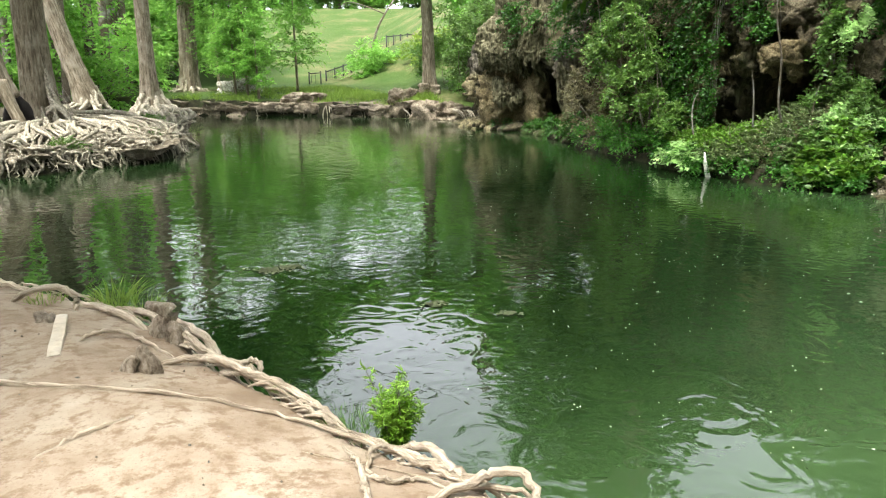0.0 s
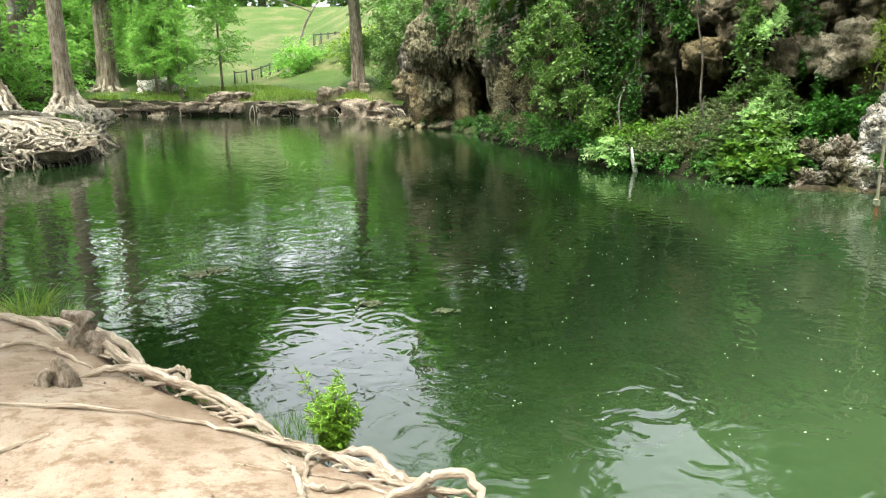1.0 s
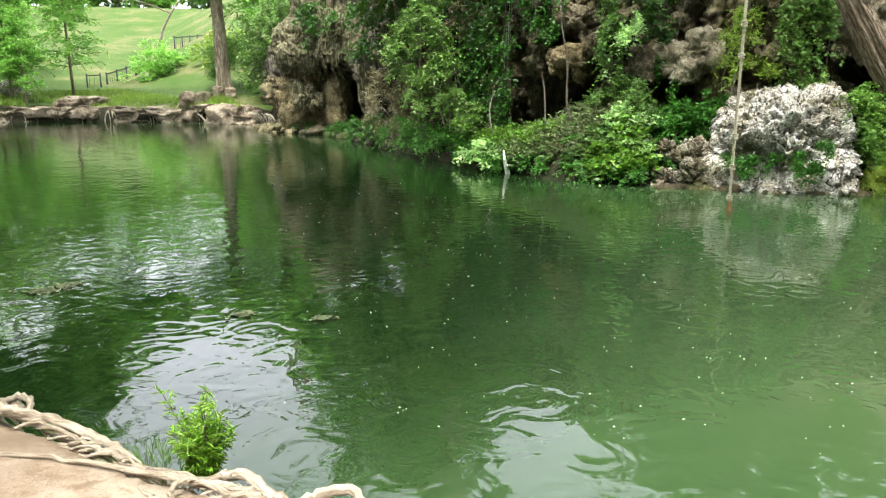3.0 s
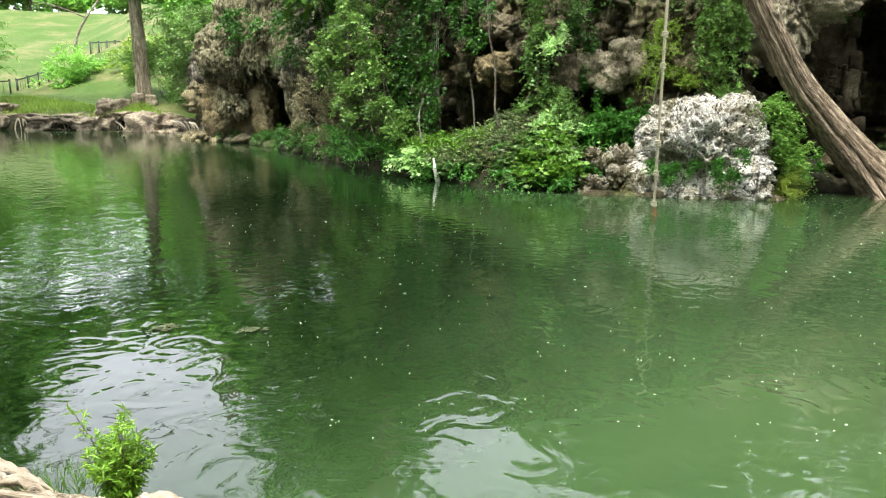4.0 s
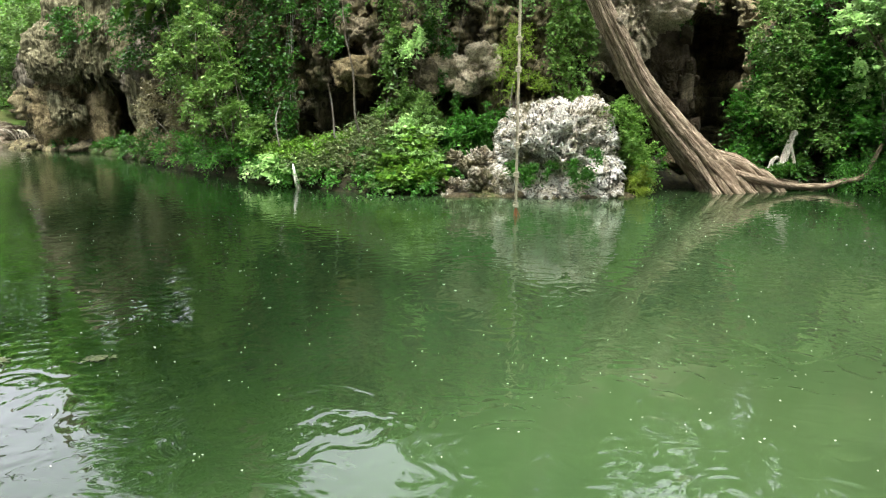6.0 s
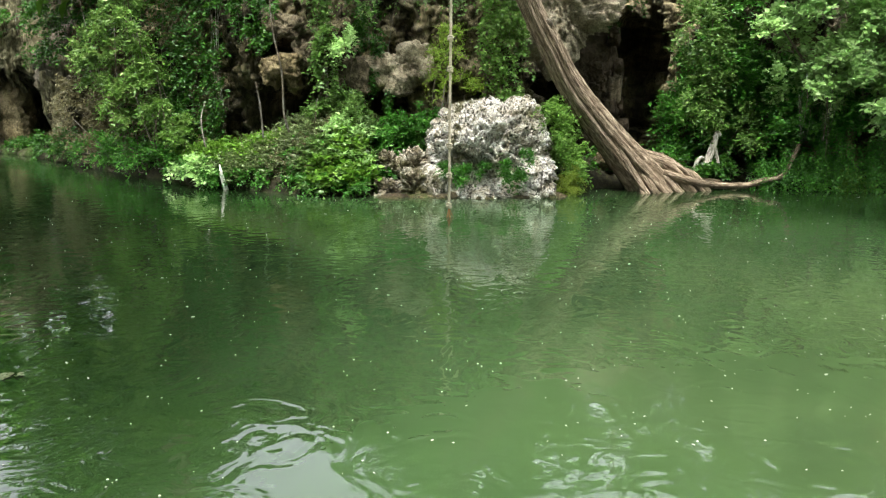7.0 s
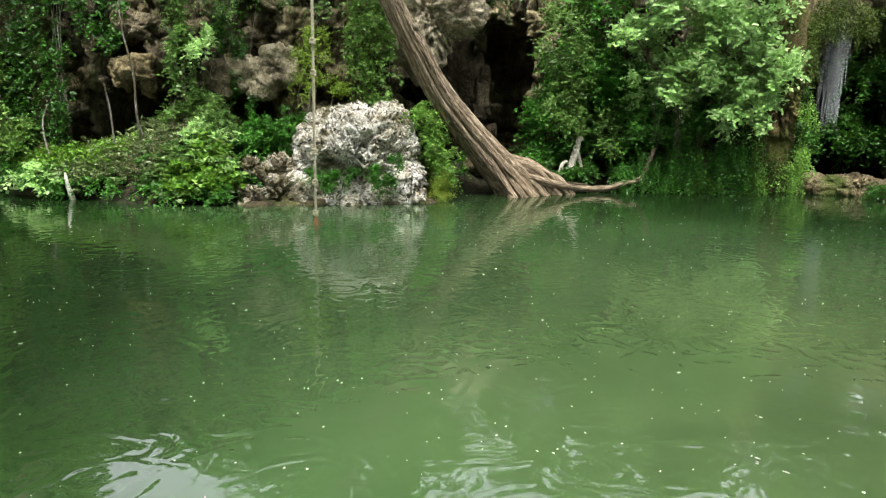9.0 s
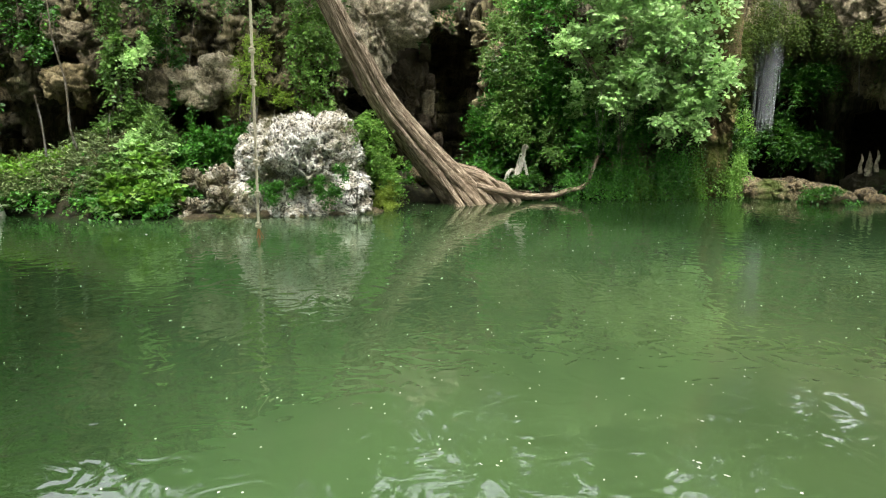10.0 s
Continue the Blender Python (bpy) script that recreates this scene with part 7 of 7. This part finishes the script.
def woods():
    """The leafy wood behind the point and up the slope: past counting."""
    rng = np.random.default_rng(31)
    vs, tr = [], []
    for k in range(190):
        x, y = rng.uniform(-62, -15.5), rng.uniform(45, 72)
        if k > 80:
            x, y = rng.uniform(-34, -15.8), rng.uniform(40, 56)
        if k > 170:
            x, y = rng.uniform(-24, -17.5), rng.uniform(35, 40)
        if -15.2 < x < -12.5 and y < 46:
            continue
        z = float(ground_height(x, y))
        low = rng.uniform(0.5, 14.0)
        low = low * 0.55 if k > 80 else low
        o, w = in_shell(rng, 150, (x, y, z + low), (2.8, 2.4, 1.8))
        vs.append(sprays(o, w, 0.9, 0.32, 7, rng, 0.4, 0.45))
        if k % 3 == 0:
            tr.append(tube(smooth_line([(x, y, z - 0.3), (x + rng.normal(0, 0.3), y, z + 6), (x, y, z + 14)], 5), [rng.uniform(0.15, 0.35), 0.12], 8))
    v, f = join(vs)
    tagged(part("woodland_leaves", soup("woodland_leaves", v, f, M_FAR)), "sunlit green leaves of the wood behind the pool", "woodland", kind="stuff")
    v, f = join(tr)
    tagged(part("woodland_trunks", soup("woodland_trunks", v, f, M_TWIG)), "slender trunks in the wood behind the pool", "woodland", kind="stuff")


woods()


def hedge():
    """A leafy thicket along the far side of the hilltop road."""
    rng = np.random.default_rng(63)
    vs = []
    for x in np.arange(-48, 22, 1.6):
        o, w = in_shell(rng, 130, (x, 109.5 + rng.normal(0, 0.6), 12.2 + rng.normal(0, 0.7) + 0.8 * math.sin(x * 0.7)), (1.9, 1.2, 1.9))
        vs.append(sprays(o, w, 0.9, 0.40, 8, rng, 0.3, 0.5))
    v, f = join(vs)
    tagged(part("thicket", soup("thicket", v, f, M_FAR)), "leafy thicket along the hilltop road", "thicket", kind="stuff")


hedge()
for k, (x, y, s) in enumerate([(-26, 112, 2.4), (-18, 116, 2.0), (-10, 118, 1.7), (-3, 114, 1.8), (4, 110, 2.2), (-35, 108, 2.6), (12, 108, 2.4), (-22, 109, 1.0), (-14.5, 110, 0.9), (-8.5, 111, 0.7), (-1.0, 110, 0.9)]):
    z = float(ground_height(x, y))
    far_tree("hilltop_tree", "leafy tree on the hilltop beyond the road", x, y, z, 0.35, 5 * s, [(x, y, z + 5.5 * s, 4 * s, 3.5 * s, 2.6 * s, 420), (x + 2, y, z + 3.4 * s, 3 * s, 3 * s, 2 * s, 260), (x - 2, y - 3, z + 1.6 * s, 4 * s, 2 * s, 1.6 * s, 320)], 0.62, M_FAR, 80 + k, "trees on the hilltop")


# the tall trees all round: by compass bearing (degrees), the lower and upper slope (degrees) of their leaves over the mirroring pool
SKYLINE = np.array([(-36, 20, 31), (-15, 20, 26), (-12.5, 17.5, 22.5), (-8, 15.2, 19.5), (-4, 15.2, 18.6), (0, 15.2, 18.4), (2, 15.2, 20.5), (5, 15.6, 24), (9, 17, 31), (15, 17, 35), (17, 18, 32), (19, 18, 25.5), (23, 18, 24.5), (27, 18, 27),
                    (31, 18, 28.5), (34, 18, 32), (41, 18, 32), (44, 19, 30.5), (48.5, 20, 26.5), (52, 21, 28.5), (58, 22, 31), (62, 22, 32), (66, 22, 29), (69.5, 22, 25), (73, 22, 29), (78, 22, 33), (90, 22, 33)])
TALL = [("", "", -12.3, 23.0, 0.6, 0.30), ("bank_giant", "tall spreading tree on the far bank", 2.2, 37.5, 1.5, 0.30),
        ("cliff_top_tree", "dark ivy-clad trunk of a tall tree on the cliff", 5.62, 20.9, 4.2, 0.55), ("cliff_top_tree", "leafy tree growing on top of the cliff", 9.6, 20.5, 5.0, 0.22),
        ("cliff_top_tree", "leafy tree growing on top of the cliff", 13.4, 18.0, 5.2, 0.25), ("cliff_top_tree", "leafy tree growing on top of the cliff", 17.6, 14.6, 5.2, 0.25),
        ("cliff_top_tree", "leafy tree growing on top of the cliff", 21.4, 10.6, 5.2, 0.25), ("cliff_top_tree", "leafy tree growing on top of the cliff", 24.5, 5.5, 5.2, 0.25), ("cliff_top_tree", "leafy tree growing on top of the cliff", 25.5, 0.5, 5.2, 0.25)]


def skyline_trees():
    rng = np.random.default_rng(91)
    blobs = [[] for _ in TALL]
    for az in np.arange(-36, 90, 2.4):
        lo, hi = (float(np.interp(az, SKYLINE[:, 0], SKYLINE[:, c])) for c in (1, 2))
        d = float(np.interp(az, [-14, -9, 7, 11, 30, 60, 90], [25, 37, 37, 22, 23, 23.5, 25]))
        step = 2.3 / d * 57.3
        for row, el in enumerate(np.arange(hi - 0.60 * step, lo - 0.3 * step, -step * 0.72)):
            el = max(el, lo) if az < 8 else el
            e, q, w = radians(el + rng.normal(0, 0.15)), radians(az + rng.normal(0, 0.5)), d + rng.normal(0, 0.8)
            p = (w * math.sin(q), w * math.cos(q), w * math.tan(e) - 2.0)
            k = int(np.argmin([np.hypot(p[0] - t[2], p[1] - t[3]) for t in TALL]))
            r = rng.uniform(0.85, 1.25)
            blobs[k].append((*p, r * 1.25, r * 1.25, r, (70, 130, 200)[min(row, 2)] if az > 8 else 130))
    for k, ((name, label, x, y, z, girth), some) in enumerate(zip(TALL, blobs)):
        height = max(b[2] for b in some)
        if not name:
            for b in some[::5]:
                part("limb", stem("limb", smooth_line([(x, y, 8.0), ((x + b[0]) / 2, (y + b[1]) / 2, max(8.4, b[2])), (b[0], b[1], max(8.0, b[2]))], 5), [0.12, 0.07, 0.02], M_BARK, 7), t1)
            crown(t1, some, 0.42, M_FAR, 0.75, 6, 300 + k, 0.35, 0.5)
            continue
        top = thing(name, label, "tree", group="tall trees round the pool")
        bend = rng.normal(0, 0.3, 2)
        line = smooth_line([(x, y, z - 0.5), (x + bend[0] * 0.3, y, z + 2.5), (x + bend[0], y + bend[1], height * 0.65), (x, y, height)], 8)
        part("trunk", stem("trunk", line, [girth, girth * 0.9, girth * 0.75, girth * 0.3], M_BARK, 14, 5, 0.1, 0.03, k), top)
        for b in some[:: max(1, len(some) // 12)]:
            h = min(line[-3][2], max(8.6 if k == 1 else z + 1.5, b[2] - 0.35 * np.hypot(b[0] - x, b[1] - y)))
            i0 = int(np.argmin(np.abs(line[:, 2] - h)))
            mid = (line[i0] + b[:3]) / 2 + (0, 0, 0.4)
            part("limb", stem("limb", smooth_line([line[i0], mid, b[:3]], 5), [girth * 0.3, girth * 0.18, 0.02], M_BARK, 7), top)
        # Unseen low boughs, added to shade the ivied wall beneath.
        if girth > 0.5:
            crown(top, [(5.5, 16.9, 5.4, 1.0, 1.1, 0.35, 420), (4.8, 18.6, 5.7, 1.0, 1.1, 0.4, 260)], 0.15, M_LEAF, 0.5, 8, 399, 0.3, 0.5)
        crown(top, some, 0.42, M_FAR if k == 1 else M_LEAF, 0.75, 6, 300 + k, 0.35, 0.5)
        if girth > 0.5:
            o = np.array([line[i] for i in rng.integers(0, len(line), 260)]) + rng.normal(0, 0.35, (260, 3))
            part("ivy", soup("ivy", *sprays(o, unit(rng.normal(0, 1, (260, 3))), 0.5, 0.16, 8, rng, 0.6, 0.6), M_IVY), top, "dark ivy round the trunk")


skyline_trees()


# ---- unseen cypresses added on the near bank, whose crowns block sky light over the pool's edge ----
def shade_canopy():
    rng = np.random.default_rng(55)
    feet = [(-7.5, -3.0), (-13.0, 5.5), (3.5, -7.0), (11.0, -9.5), (-3.0, -11.0), (-17, 12.5)]
    blobs = [[] for _ in feet]
    for x in np.arange(-19, 17, 4.0):
        for y in np.arange(-14, 15, 4.0):
            px, py = x + rng.normal(0, 0.9), y + rng.normal(0, 0.9)
            # Gaps in the crowns include one that lets sun onto the near bank.
            if (abs(px) < 5 and py > 12.5) or (px > 3 and py > 6) or (px > 9 and py > 3) or (px < -4 and py > 11) or (-6.5 < px < 0.5 and -3.5 < py < 2) or rng.random() < 0.05:
                continue
            k = int(np.argmin([np.hypot(px - a, py - b) for a, b in feet]))
            blobs[k].append((px, py, rng.uniform(10, 13), 3.0, 3.0, 1.4, 300))
            # Low leaf wall at the back, added to block low side light.
            if py < -8:
                blobs[k] += [(px, py, rng.uniform(6.5, 8), 2.8, 2.8, 1.8, 200), (px, py, rng.uniform(2, 4.5), 2.8, 2.8, 1.8, 200)]
    for (x, y), some in zip(feet, blobs):
        if not some:
            continue
        top = thing("shade_cypress", "unseen tall cypress added to shade the pool and near bank", "tree", group="cypresses of the near bank")
        part("trunk", stem("trunk", smooth_line([(x, y, -0.2), (x, y, 1.2), (x, y, 5), (x, y, 12)], 8), [0.9, 0.6, 0.5, 0.3], M_BARK, 24, 6, [0.2, 0.06], 0.02, 4), top)
        for b in some[:6]:
            part("limb", stem("limb", smooth_line([(x, y, 8.5), ((x + b[0]) / 2, (y + b[1]) / 2, 9.8), b[:3]], 4), [0.16, 0.1, 0.03], M_BARK, 8), top)
        crown(top, some, 0.44, M_LEAF, 1.1, 6, int(x * 3 + 90), 0.4, 0.45)


shade_canopy()

# ---- things afloat ----
def afloat():
    rng = np.random.default_rng(41)
    n = 760
    a, d = rng.uniform(radians(2), radians(78), n), rng.uniform(4.2, 17, n) ** 1.0
    x, y = d * np.sin(a), d * np.cos(a)
    ok = pool_gap(x, y) < -0.3
    x, y = x[ok], y[ok]
    n = len(x)
    r = rng.uniform(0.003, 0.0085, (n, 1)) * np.where(rng.random((n, 1)) < 0.10, 2.0, 1)
    k = np.linspace(0, 6.28, 5, endpoint=False)
    st = rng.uniform(0.5, 1.6, (n, 1))
    ring = np.stack([x[:, None] + r * st * np.cos(k), y[:, None] + r * np.sin(k) / st, np.full((n, 5), 0.004)], -1)
    tip = np.stack([x, y, np.full(n, 0.009)], -1)[:, None]
    v = np.concatenate([ring, tip], 1).reshape(-1, 3)
    b = np.arange(n)[:, None] * 6
    f = np.concatenate([b + [i, (i + 1) % 5, 5] for i in range(5)])
    tagged(part("floating_specks", soup("floating_specks", v, f, M_FOAM)), "pale specks of fluff floating on the pool", "debris", kind="stuff")


afloat()


def leaf_raft(label, x, y, w, d, n, seed):
    rng = np.random.default_rng(seed)
    p = np.c_[x + rng.normal(0, w / 2, n), y + rng.normal(0, d / 2, n), np.full(n, 0.006) + rng.random(n) * 0.006]
    way = unit(np.c_[rng.normal(0, 1, (n, 2)), np.zeros(n)])
    v, f = sprays(p, way, 0.06, 0.05, 3, rng, 0.0, 0.7, 4.0)
    v[:, 2] = np.clip(v[:, 2], 0.003, 0.016)
    tagged(part("leaf_raft", soup("leaf_raft", v, f, M_SCUM)), label, "floating leaves", kind="stuff")


leaf_raft("yellow-green raft of leaves floating on the pool", -1.91, 7.9, 0.18, 0.10, 60, 1)
leaf_raft("yellow-green raft of leaves floating on the pool", -1.72, 8.05, 0.14, 0.08, 28, 5)
leaf_raft("small patch of floating leaves", -0.08, 6.62, 0.10, 0.05, 26, 2)
leaf_raft("small patch of floating leaves", 0.59, 6.31, 0.05, 0.04, 14, 3)
leaf_raft("pale leaves gathered along the far bank", -2.0, 35.2, 2.6, 0.15, 160, 4)
